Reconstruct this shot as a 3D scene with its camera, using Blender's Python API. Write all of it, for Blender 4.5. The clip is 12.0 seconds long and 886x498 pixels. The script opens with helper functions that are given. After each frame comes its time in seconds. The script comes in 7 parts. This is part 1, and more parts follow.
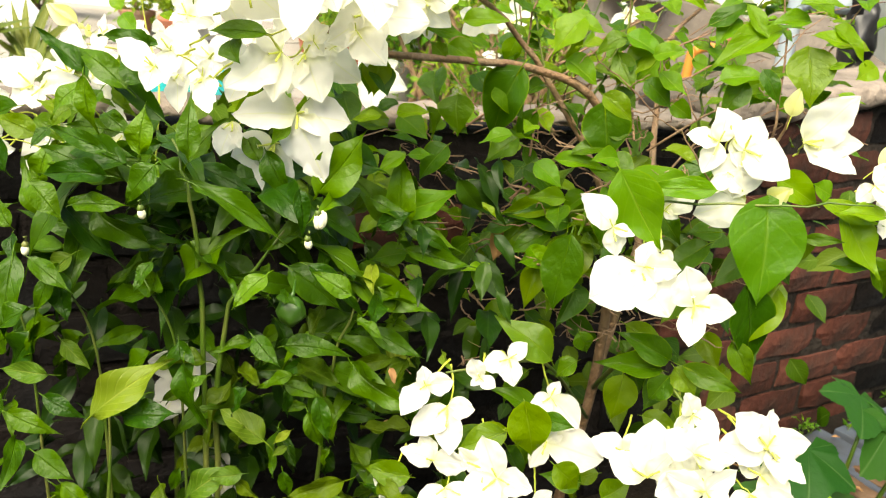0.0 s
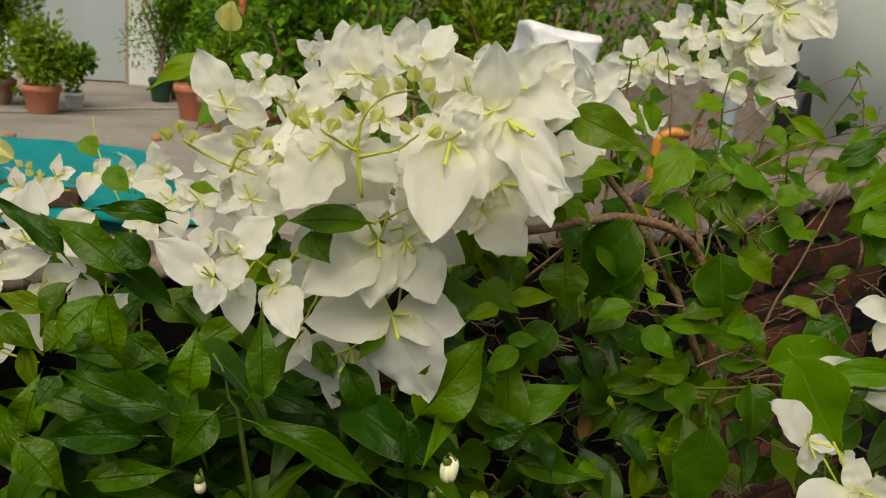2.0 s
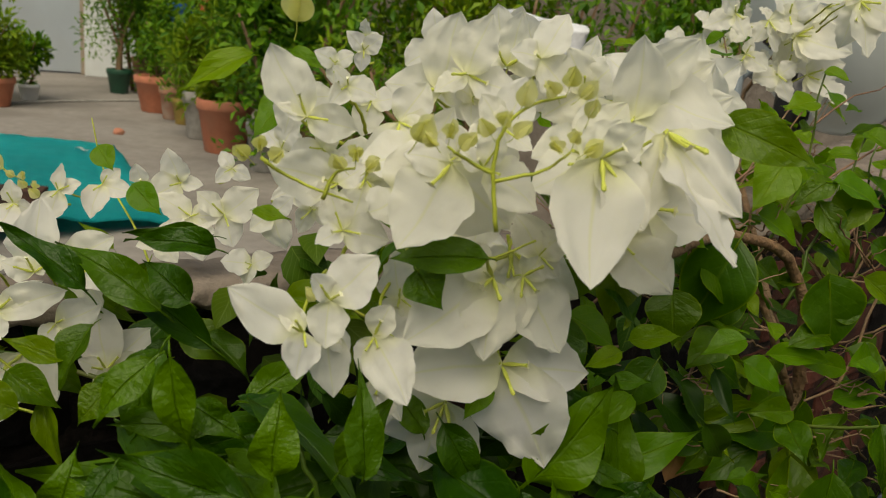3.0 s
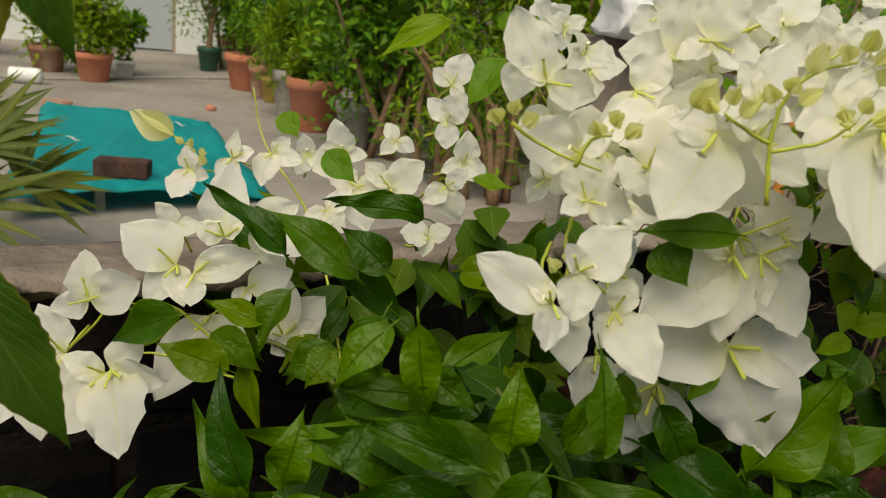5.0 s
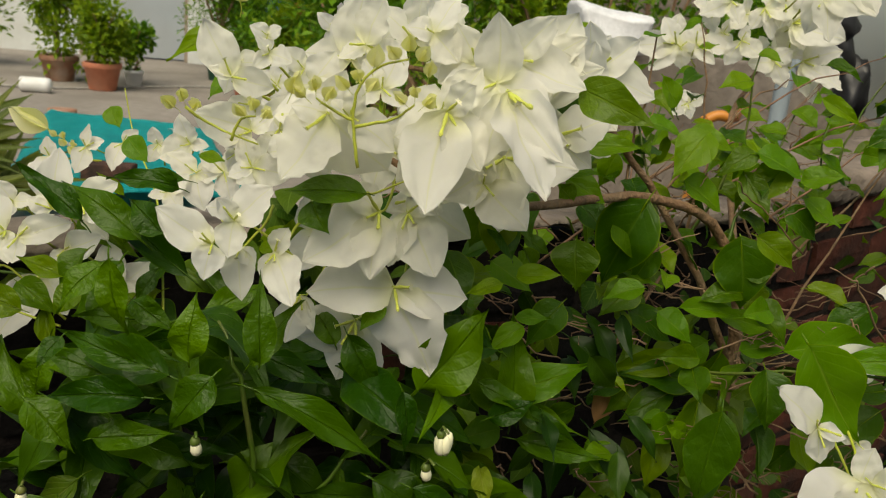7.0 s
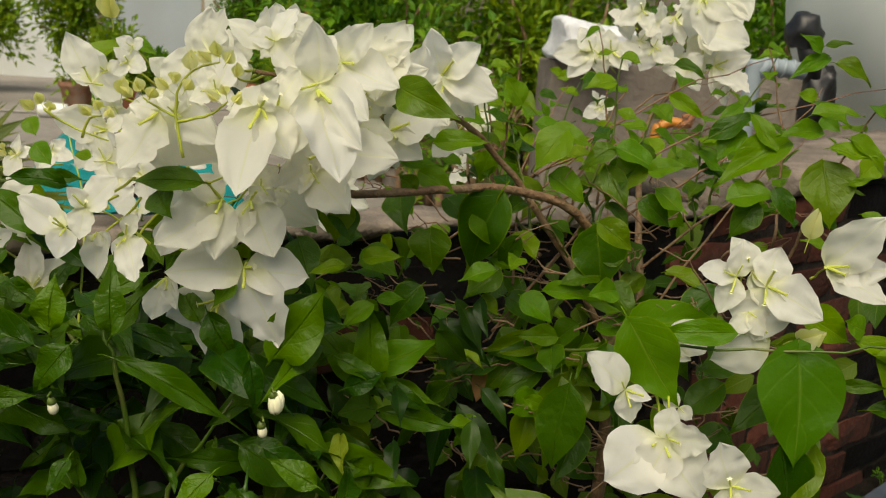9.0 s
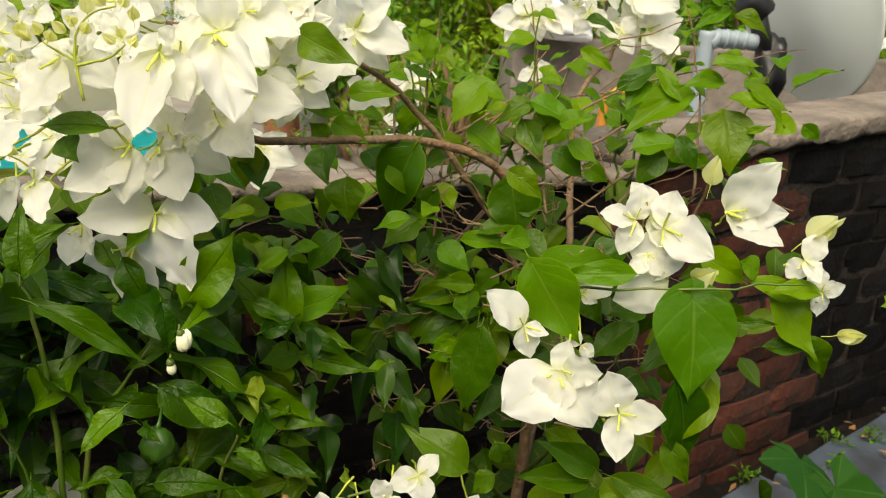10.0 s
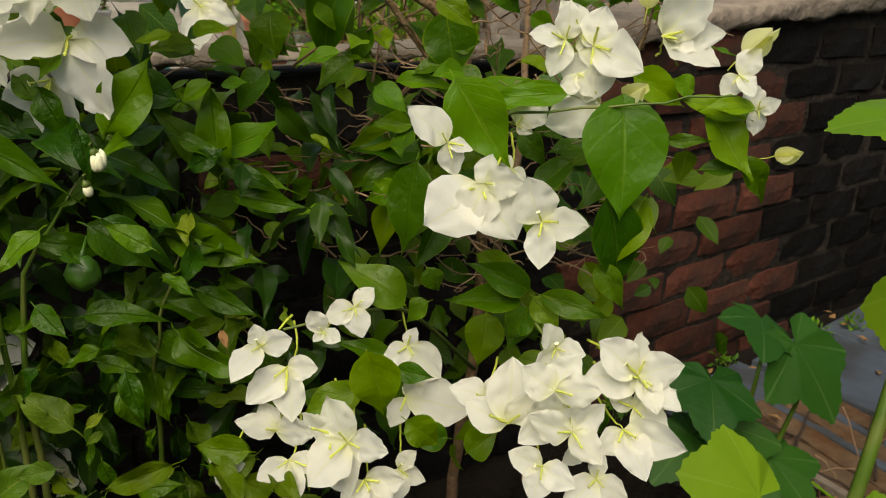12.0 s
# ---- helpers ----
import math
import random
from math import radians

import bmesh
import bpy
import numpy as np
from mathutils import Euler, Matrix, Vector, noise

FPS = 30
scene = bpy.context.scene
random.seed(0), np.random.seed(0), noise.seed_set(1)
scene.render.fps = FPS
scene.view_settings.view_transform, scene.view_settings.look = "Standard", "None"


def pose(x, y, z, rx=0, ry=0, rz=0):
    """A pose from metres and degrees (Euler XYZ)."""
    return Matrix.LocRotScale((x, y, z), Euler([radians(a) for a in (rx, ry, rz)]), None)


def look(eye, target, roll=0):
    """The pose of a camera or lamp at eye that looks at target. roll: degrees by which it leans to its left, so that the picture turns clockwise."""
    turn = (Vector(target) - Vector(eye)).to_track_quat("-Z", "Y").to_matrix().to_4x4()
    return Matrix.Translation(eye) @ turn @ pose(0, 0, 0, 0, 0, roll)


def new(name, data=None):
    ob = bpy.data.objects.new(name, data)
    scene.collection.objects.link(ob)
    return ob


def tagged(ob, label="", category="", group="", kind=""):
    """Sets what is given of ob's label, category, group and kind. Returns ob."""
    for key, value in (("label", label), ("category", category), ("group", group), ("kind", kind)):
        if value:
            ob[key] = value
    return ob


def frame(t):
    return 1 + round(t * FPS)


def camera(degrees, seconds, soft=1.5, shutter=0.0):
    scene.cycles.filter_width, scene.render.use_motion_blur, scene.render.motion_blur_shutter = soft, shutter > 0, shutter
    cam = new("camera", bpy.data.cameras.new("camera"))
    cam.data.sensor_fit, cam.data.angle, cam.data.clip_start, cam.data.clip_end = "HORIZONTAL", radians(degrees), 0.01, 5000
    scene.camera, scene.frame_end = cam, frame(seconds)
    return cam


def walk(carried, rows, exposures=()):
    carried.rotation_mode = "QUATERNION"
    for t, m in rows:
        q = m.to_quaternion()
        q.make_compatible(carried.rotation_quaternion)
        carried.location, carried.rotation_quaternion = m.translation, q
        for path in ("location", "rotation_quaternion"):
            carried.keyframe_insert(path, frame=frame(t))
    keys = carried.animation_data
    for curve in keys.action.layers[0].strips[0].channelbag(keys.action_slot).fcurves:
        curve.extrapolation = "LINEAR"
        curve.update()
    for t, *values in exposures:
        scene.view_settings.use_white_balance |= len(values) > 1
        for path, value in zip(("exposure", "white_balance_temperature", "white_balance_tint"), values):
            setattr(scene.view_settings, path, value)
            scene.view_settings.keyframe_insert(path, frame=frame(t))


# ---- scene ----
cam = camera(56.7, 12.0, soft=1.1)
PATH = [
    (0, (2.306, 2.04, 0.922), (2.136, 3.927, 0.281), 6.0),
    (0.5, (2.293, 2.062, 0.934), (2.046, 3.945, 0.307), 5.7),
    (1, (2.291, 2.071, 0.943), (1.995, 3.956, 0.346), 5.7),
    (1.5, (2.202, 2.155, 0.965), (2.064, 4.073, 0.418), 5.3),
    (2, (2.062, 2.265, 0.978), (2.179, 4.199, 0.481), 5.3),
    (2.5, (1.992, 2.343, 0.973), (2.217, 4.268, 0.48), 4.9),
    (2.7, (1.977, 2.375, 0.97), (2.197, 4.298, 0.466), 5.2),
    (4.3, (1.931, 2.396, 0.974), (2.099, 4.319, 0.451), 4.6),
    (4.5, (1.911, 2.394, 0.974), (2.034, 4.321, 0.45), 4.4),
    (5, (1.869, 2.401, 0.95), (1.92, 4.319, 0.385), 6.0),
    (5.5, (1.875, 2.392, 0.951), (1.902, 4.31, 0.386), 5.8),
    (6, (1.959, 2.354, 0.966), (2.006, 4.279, 0.425), 5.4),
    (6.5, (2.037, 2.31, 0.971), (2.023, 4.233, 0.42), 5.3),
    (7, (2.101, 2.266, 0.974), (2.095, 4.189, 0.425), 5.7),
    (7.5, (2.172, 2.226, 0.978), (2.154, 4.151, 0.437), 4.9),
    (9.5, (2.29, 2.183, 0.977), (2.212, 4.116, 0.47), 4.4),
    (10, (2.332, 2.162, 0.955), (2.312, 4.086, 0.408), 4.2),
    (10.5, (2.366, 2.15, 0.928), (2.376, 4.064, 0.348), 4.1),
    (11, (2.392, 2.149, 0.897), (2.393, 4.047, 0.266), 3.8),
    (11.5, (2.406, 2.15, 0.874), (2.418, 4.04, 0.22), 3.2),
    (12, (2.409, 2.142, 0.854), (2.39, 4.02, 0.166), 2.5),
]
EXPOSURES = [(t, s - 0.42, 7450, 3) for t, s in ((0, 2.1), (0.7, 2.0), (1.0, 1.75), (1.3, 1.5), (1.6, 1.0), (1.9, 0.55), (2.5, 0.2), (4.5, 0.3), (5.5, 0.55), (6.5, 0.45), (7.5, 0.48), (9.5, 0.6), (9.9, 1.0), (10.4, 1.36), (11.0, 1.06), (12.0, 0.76))]
cam.data.dof.use_dof, cam.data.dof.focus_distance, cam.data.dof.aperture_fstop = True, 0.72, 15.0
walk(cam, [(t, look(eye, target, roll)) for t, eye, target, roll in PATH], EXPOSURES)

# ---- world and light: a bright, hazy sky with a wide soft sun ----
world = bpy.data.worlds.new("sky")
scene.world = world
world.use_nodes = True
wn = world.node_tree
sky = wn.nodes.new("ShaderNodeTexSky")
sky.sky_type = "NISHITA"
sky.sun_disc = False
sky.sun_elevation, sky.sun_rotation = radians(55), radians(193)
sky.air_density, sky.dust_density, sky.ozone_density = 1.0, 4.0, 0.6
wn.nodes["Background"].inputs["Strength"].default_value = 0.10
wn.links.new(sky.outputs[0], wn.nodes["Background"].inputs["Color"])
sun_data = bpy.data.lights.new("sun", "SUN")
sun_data.energy, sun_data.angle, sun_data.color = 2.7, radians(55), (1.0, 0.95, 0.86)
sun = new("sun", sun_data)
sun.matrix_world = look((1.5, 0.2, 5.0), (2.2, 3.2, 0.6))

# ---- materials ----
def mat(name, colour, rough=0.6, vary=0.15, scale=20.0, bump=0.0, bump_scale=None, metal=0.0, second=None, second_scale=3.0, second_amount=0.5, spec=0.5, rand=0.0):
    """Principled material: grain at one scale, stains of a second colour at a larger one, relief, variation per object."""
    m = bpy.data.materials.new(name)
    m.use_nodes = True
    nt = m.node_tree
    n, l = nt.nodes, nt.links
    b = n["Principled BSDF"]
    b.inputs["Roughness"].default_value, b.inputs["Metallic"].default_value = rough, metal
    b.inputs["Specular IOR Level"].default_value = spec if rough < 0.8 else 0.12
    co = n.new("ShaderNodeTexCoord")
    fine = n.new("ShaderNodeTexNoise")
    fine.inputs["Scale"].default_value, fine.inputs["Detail"].default_value = scale, 6
    l.new(co.outputs["Object"], fine.inputs["Vector"])
    ramp = n.new("ShaderNodeMapRange")
    ramp.inputs[1].default_value, ramp.inputs[2].default_value = 0.25, 0.75
    ramp.inputs[3].default_value, ramp.inputs[4].default_value = 1 - vary, 1 + vary
    l.new(fine.outputs[0], ramp.inputs[0])
    hsv = n.new("ShaderNodeHueSaturation")
    hsv.inputs["Color"].default_value = (*colour, 1)
    l.new(ramp.outputs[0], hsv.inputs["Value"])
    out = hsv.outputs[0]
    if second:
        big = n.new("ShaderNodeTexNoise")
        big.inputs["Scale"].default_value, big.inputs["Detail"].default_value = second_scale, 5
        l.new(co.outputs["Object"], big.inputs["Vector"])
        sharp = n.new("ShaderNodeMapRange")
        sharp.inputs[1].default_value, sharp.inputs[2].default_value = 0.45, 0.65
        sharp.inputs[4].default_value = second_amount
        l.new(big.outputs[0], sharp.inputs[0])
        mix = n.new("ShaderNodeMix")
        mix.data_type = "RGBA"
        l.new(sharp.outputs[0], mix.inputs[0])
        l.new(out, mix.inputs[6])
        mix.inputs[7].default_value = (*second, 1)
        out = mix.outputs[2]
    if rand:
        info = n.new("ShaderNodeObjectInfo")
        spread = n.new("ShaderNodeMapRange")
        spread.inputs[3].default_value, spread.inputs[4].default_value = 1 - rand, 1 + rand
        l.new(info.outputs["Random"], spread.inputs[0])
        h2 = n.new("ShaderNodeHueSaturation")
        l.new(spread.outputs[0], h2.inputs["Value"])
        l.new(out, h2.inputs["Color"])
        out = h2.outputs[0]
    l.new(out, b.inputs["Base Color"])
    if bump:
        bn = n.new("ShaderNodeTexNoise")
        bn.inputs["Scale"].default_value, bn.inputs["Detail"].default_value = bump_scale or scale * 1.5, 8
        l.new(co.outputs["Object"], bn.inputs["Vector"])
        bm_ = n.new("ShaderNodeBump")
        bm_.inputs["Strength"].default_value, bm_.inputs["Distance"].default_value = min(1.0, bump), 0.01
        l.new(bn.outputs[0], bm_.inputs["Height"])
        l.new(bm_.outputs[0], b.inputs["Normal"])
    return m


def leaf_mat(name, colour, young, vein, rough, through_light, vein_count=9.0, islands=False, vein_amount=0.35, puff=0.25, glow=(1.2, 1.12, 0.4), spec=0.22, ribs=0.4, heart=0.0, rim=0.0):
    """A leaf: midrib and side veins along its own length, blotches, light that passes through."""
    m = bpy.data.materials.new(name)
    m.use_nodes = True
    nt = m.node_tree
    n, l = nt.nodes, nt.links
    b = n["Principled BSDF"]
    b.inputs["Roughness"].default_value = rough
    b.inputs["Specular IOR Level"].default_value = spec

    def node(kind, op=None, *values):
        x = n.new(kind)
        if op:
            x.operation = op
        for k, v in enumerate(values):
            if hasattr(v, "is_output"):
                l.new(v, x.inputs[k])
            elif v is not None:
                x.inputs[k].default_value = v
        return x.outputs[0]

    uv = n.new("ShaderNodeUVMap")
    sep = n.new("ShaderNodeSeparateXYZ")
    l.new(uv.outputs[0], sep.inputs[0])
    side = node("ShaderNodeMath", "ABSOLUTE", node("ShaderNodeMath", "SUBTRACT", sep.outputs[0], 0.5))
    run = node("ShaderNodeMath", "SUBTRACT", sep.outputs[1], node("ShaderNodeMath", "MULTIPLY", side, 0.75))
    wave = node("ShaderNodeMath", "SINE", node("ShaderNodeMath", "MULTIPLY", run, 6.283 * vein_count))
    lateral = node("ShaderNodeMath", "POWER", node("ShaderNodeMath", "MAXIMUM", wave, 0.0), 10.0)
    rib = node("ShaderNodeMath", "SUBTRACT", 1.0, node("ShaderNodeMath", "MULTIPLY", side, 30.0))
    rib = node("ShaderNodeMath", "MAXIMUM", rib, 0.0)
    veins = node("ShaderNodeMath", "MAXIMUM", node("ShaderNodeMath", "MULTIPLY", lateral, ribs), rib)
    if islands:
        rnd = n.new("ShaderNodeNewGeometry").outputs["Random Per Island"]
    else:
        rnd = n.new("ShaderNodeObjectInfo").outputs["Random"]
    co = n.new("ShaderNodeTexCoord")
    blot = n.new("ShaderNodeTexNoise")
    blot.inputs["Scale"].default_value, blot.inputs["Detail"].default_value = (14.0 if islands else 3.0), 5
    l.new(co.outputs["Object"], blot.inputs["Vector"])
    shade = node("ShaderNodeMath", "ADD", node("ShaderNodeMath", "MULTIPLY", rnd, 0.75), node("ShaderNodeMath", "MULTIPLY", blot.outputs[0], 0.35))
    shade = node("ShaderNodeMath", "POWER", shade, 1.9)
    mix = n.new("ShaderNodeMix")
    mix.data_type = "RGBA"
    mix.inputs[6].default_value, mix.inputs[7].default_value = (*colour, 1), (*young, 1)
    l.new(shade, mix.inputs[0])
    mix2 = n.new("ShaderNodeMix")
    mix2.data_type = "RGBA"
    l.new(node("ShaderNodeMath", "MULTIPLY", veins, vein_amount), mix2.inputs[0])
    l.new(mix.outputs[2], mix2.inputs[6])
    mix2.inputs[7].default_value = (*vein, 1)
    if rim:
        brim = node("ShaderNodeMath", "MAXIMUM", node("ShaderNodeMath", "MULTIPLY", node("ShaderNodeMath", "SUBTRACT", side, 0.462), 24.0), 0.0)
        mix4 = n.new("ShaderNodeMix")
        mix4.data_type = "RGBA"
        l.new(node("ShaderNodeMath", "MULTIPLY", brim, rim), mix4.inputs[0])
        l.new(mix2.outputs[2], mix4.inputs[6])
        mix4.inputs[7].default_value = (*young, 1)
        mix2 = mix4
    if heart:
        near = node("ShaderNodeMath", "MAXIMUM", node("ShaderNodeMath", "SUBTRACT", 1.0, node("ShaderNodeMath", "MULTIPLY", sep.outputs[1], 3.2)), 0.0)
        mix3 = n.new("ShaderNodeMix")
        mix3.data_type = "RGBA"
        l.new(node("ShaderNodeMath", "MULTIPLY", near, heart), mix3.inputs[0])
        l.new(mix2.outputs[2], mix3.inputs[6])
        mix3.inputs[7].default_value = (*vein, 1)
        mix2 = mix3
    l.new(mix2.outputs[2], b.inputs["Base Color"])
    crumple = n.new("ShaderNodeTexNoise")
    crumple.inputs["Scale"].default_value, crumple.inputs["Detail"].default_value = (40.0 if islands else 6.0), 3
    l.new(co.outputs["Object"], crumple.inputs["Vector"])
    height = node("ShaderNodeMath", "SUBTRACT", node("ShaderNodeMath", "MULTIPLY", crumple.outputs[0], 0.8), node("ShaderNodeMath", "MULTIPLY", veins, 0.25))
    bmp = n.new("ShaderNodeBump")
    bmp.inputs["Strength"].default_value, bmp.inputs["Distance"].default_value = puff, 0.004
    l.new(height, bmp.inputs["Height"])
    l.new(bmp.outputs[0], b.inputs["Normal"])
    tr = n.new("ShaderNodeBsdfTranslucent")
    warm = n.new("ShaderNodeMix")
    warm.data_type, warm.blend_type = "RGBA", "MULTIPLY"
    warm.inputs[0].default_value, warm.inputs[7].default_value = 1.0, (*glow, 1)
    l.new(mix2.outputs[2], warm.inputs[6])
    l.new(warm.outputs[2], tr.inputs["Color"])
    ms = n.new("ShaderNodeMixShader")
    ms.inputs[0].default_value = through_light
    l.new(b.outputs[0], ms.inputs[1])
    l.new(tr.outputs[0], ms.inputs[2])
    l.new(ms.outputs[0], n["Material Output"].inputs["Surface"])
    return m


M_VINE = leaf_mat("vine_leaf", (0.029, 0.102, 0.0010), (0.178, 0.277, 0.0019), (0.30, 0.42, 0.05), 0.36, 0.46, 6.0, vein_amount=0.16, ribs=0.18, spec=0.3, puff=0.8, rim=0.8)
# vine leaf again, darkened to hold the shade among inner leaves
M_VINE_SHADED = leaf_mat("vine_leaf_shaded", (0.021, 0.075, 0.0012), (0.114, 0.184, 0.0018), (0.25, 0.36, 0.08), 0.5, 0.35, 8.0, islands=True)
M_YOUNG = leaf_mat("young_leaf", (0.086, 0.226, 0.0021), (0.202, 0.334, 0.0031), (0.45, 0.58, 0.10), 0.38, 0.5, 6.0, vein_amount=0.2, ribs=0.2, spec=0.28, puff=0.7, rim=0.6)
M_PEPPER = leaf_mat("pepper_leaf", (0.012, 0.053, 0.0005), (0.089, 0.186, 0.0010), (0.16, 0.33, 0.03), 0.36, 0.28, 5.0, vein_amount=0.12, puff=1.0, spec=0.22, ribs=0.15, rim=0.5)
# darker copy of the pepper leaf: shade inside the plant as colour
M_PEPPER_SHADED = leaf_mat("pepper_leaf_shaded", (0.006, 0.028, 0.0006), (0.030, 0.073, 0.0008), (0.16, 0.28, 0.05), 0.38, 0.25, 7.0, islands=True, vein_amount=0.1, puff=0.2)
M_SICK = leaf_mat("mottled_leaf", (0.056, 0.132, 0.0064), (0.224, 0.282, 0.0160), (0.45, 0.50, 0.12), 0.4, 0.35, 7.0, puff=0.8)
M_LOBED = leaf_mat("lobed_leaf", (0.014, 0.075, 0.008), (0.04, 0.13, 0.012), (0.32, 0.45, 0.18), 0.5, 0.3, 5.0, ribs=0.0, vein_amount=0.14, puff=0.5)
M_BRACT = leaf_mat("white_bract", (0.87, 0.865, 0.80), (0.90, 0.895, 0.88), (0.80, 0.82, 0.40), 0.85, 0.54, 7.0, vein_amount=0.4, puff=0.12, glow=(1.02, 1.01, 0.92), spec=0.06, ribs=0.08, heart=0.6)
M_BUD = leaf_mat("cream_bud", (0.88, 0.88, 0.42), (0.93, 0.92, 0.66), (0.78, 0.80, 0.2), 0.6, 0.62, 5.0, vein_amount=0.25, glow=(1, 1, 0.7), ribs=0.15)
M_DRY = leaf_mat("dry_leaf", (0.30, 0.16, 0.07), (0.45, 0.27, 0.13), (0.22, 0.12, 0.05), 0.7, 0.2, 6.0)
M_TUBE = mat("flower_tube", (0.55, 0.60, 0.10), 0.5, 0.2, 60)
M_STAR = mat("flower_star", (0.88, 0.86, 0.60), 0.5, 0.08, 60)
M_GREENSTEM = mat("green_stem", (0.06, 0.115, 0.008), 0.5, 0.25, 40, second=(0.22, 0.20, 0.06), second_scale=15)
M_STEM = mat("brown_stem", (0.20, 0.115, 0.06), 0.75, 0.35, 90, bump=0.5, bump_scale=180, second=(0.28, 0.20, 0.12), second_scale=30)
M_TWIG = mat("dry_twig", (0.26, 0.17, 0.11), 0.8, 0.3, 60)
M_FRUIT = mat("green_fruit", (0.03, 0.085, 0.005), 0.42, 0.15, 20)
M_BRICK = mat("red_brick", (0.088, 0.031, 0.022), 0.85, 0.35, 45, bump=0.5, bump_scale=80, second=(0.035, 0.024, 0.02), second_scale=9, second_amount=0.85, rand=0.4)
M_MORTAR = mat("mortar", (0.032, 0.026, 0.022), 0.95, 0.5, 40, bump=1.0, bump_scale=60, second=(0.012, 0.010, 0.009), second_scale=4, second_amount=0.9)
M_COPING = mat("coping_cement", (0.23, 0.19, 0.16), 0.9, 0.22, 35, bump=1.0, bump_scale=45, second=(0.10, 0.085, 0.07), second_scale=6, second_amount=0.7)
M_CONCRETE = mat("terrace_concrete", (0.275, 0.25, 0.227), 0.85, 0.15, 12, bump=0.4, bump_scale=30, second=(0.19, 0.17, 0.152), second_scale=1.3, second_amount=0.75)
M_GREYWALL = mat("grey_cement", (0.21, 0.18, 0.155), 0.9, 0.25, 18, bump=0.7, bump_scale=40, second=(0.13, 0.11, 0.09), second_scale=2.5, second_amount=0.8)
M_WHITEWALL = mat("white_plaster", (0.68, 0.71, 0.72), 0.85, 0.07, 8, bump=0.2, second=(0.52, 0.53, 0.50), second_scale=1.2, second_amount=0.6)
M_DOOR = mat("grey_metal_door", (0.36, 0.405, 0.45), 0.45, 0.05, 4, second=(0.34, 0.36, 0.38), second_scale=1.5, second_amount=0.5)
M_DOORFRAME = mat("door_frame_wood", (0.30, 0.24, 0.18), 0.6, 0.2, 30)
# soil below its own tone: the deep shade by the wall is included
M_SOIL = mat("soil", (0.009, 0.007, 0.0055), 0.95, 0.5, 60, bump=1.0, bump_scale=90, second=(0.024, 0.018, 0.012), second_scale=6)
M_TERRA = mat("terracotta", (0.48, 0.17, 0.095), 0.75, 0.15, 20, bump=0.2, second=(0.36, 0.17, 0.11), second_scale=5, second_amount=0.6)
M_TERRA_OLD = mat("old_terracotta", (0.34, 0.18, 0.12), 0.85, 0.2, 20, bump=0.3, second=(0.42, 0.34, 0.28), second_scale=6, second_amount=0.7)
M_GREYPOT = mat("grey_pot", (0.36, 0.345, 0.32), 0.85, 0.2, 22, bump=0.3, second=(0.22, 0.20, 0.18), second_scale=6)
M_GREENPOT = mat("green_pot", (0.015, 0.07, 0.04), 0.5, 0.15, 20)
M_YELLOWPOT = mat("yellow_pot", (0.30, 0.21, 0.05), 0.55, 0.15, 20)
M_WHITE = mat("white_plastic", (0.75, 0.76, 0.76), 0.45, 0.06, 15, second=(0.55, 0.55, 0.53), second_scale=8, second_amount=0.5)
M_SACK = mat("woven_sack", (0.74, 0.75, 0.78), 0.6, 0.1, 60, bump=0.5, bump_scale=25, second=(0.45, 0.46, 0.48), second_scale=9, second_amount=0.5)
M_TARP = mat("teal_cloth", (0.0, 0.43, 0.45), 0.6, 0.1, 12, bump=0.3, bump_scale=10, second=(0.0, 0.35, 0.37), second_scale=2.5, second_amount=0.6)
M_DISH = mat("dish_enamel", (0.66, 0.71, 0.69), 0.4, 0.05, 6, second=(0.48, 0.52, 0.50), second_scale=3, second_amount=0.4)
M_PIPE = mat("pale_pipe", (0.27, 0.32, 0.36), 0.45, 0.08, 10)
M_BLACK = mat("black_plastic", (0.012, 0.012, 0.014), 0.4, 0.2, 20)
M_ORANGE = mat("orange_pipe", (0.52, 0.20, 0.03), 0.45, 0.12, 20, second=(0.45, 0.2, 0.06), second_scale=12)
M_RUST = mat("rusty_tap", (0.30, 0.13, 0.06), 0.7, 0.3, 40, metal=0.4)
# the second colour gives dirt and painted blotches of reflection
M_SLATE = mat("slate_tile", (0.065, 0.082, 0.115), 0.6, 0.14, 25, bump=0.15, second=(0.035, 0.037, 0.042), second_scale=7, second_amount=0.85, rand=0.15)
M_SANDTILE = mat("sandstone", (0.13, 0.085, 0.055), 0.9, 0.45, 30, bump=0.7, second=(0.10, 0.045, 0.018), second_scale=7, second_amount=0.9, rand=0.25)
M_HEDGE = leaf_mat("hedge_leaf", (0.04, 0.14, 0.007), (0.22, 0.40, 0.016), (0.12, 0.2, 0.04), 0.5, 0.3, 5.0, islands=True)
M_HEDGE_LIGHT = leaf_mat("light_shrub_leaf", (0.11, 0.22, 0.011), (0.32, 0.43, 0.02), (0.2, 0.3, 0.05), 0.5, 0.35, 5.0, islands=True)
M_PALM = leaf_mat("palm_leaflet", (0.048, 0.084, 0.0060), (0.144, 0.162, 0.0150), (0.4, 0.45, 0.15), 0.45, 0.3, 2.0)
M_BLUE = mat("blue_plastic", (0.01, 0.09, 0.42), 0.4, 0.1, 20)
M_REDPOST = mat("red_post", (0.42, 0.07, 0.04), 0.5, 0.15, 20)
M_DARK = mat("dark_wood", (0.05, 0.035, 0.028), 0.8, 0.3, 30, bump=0.4)
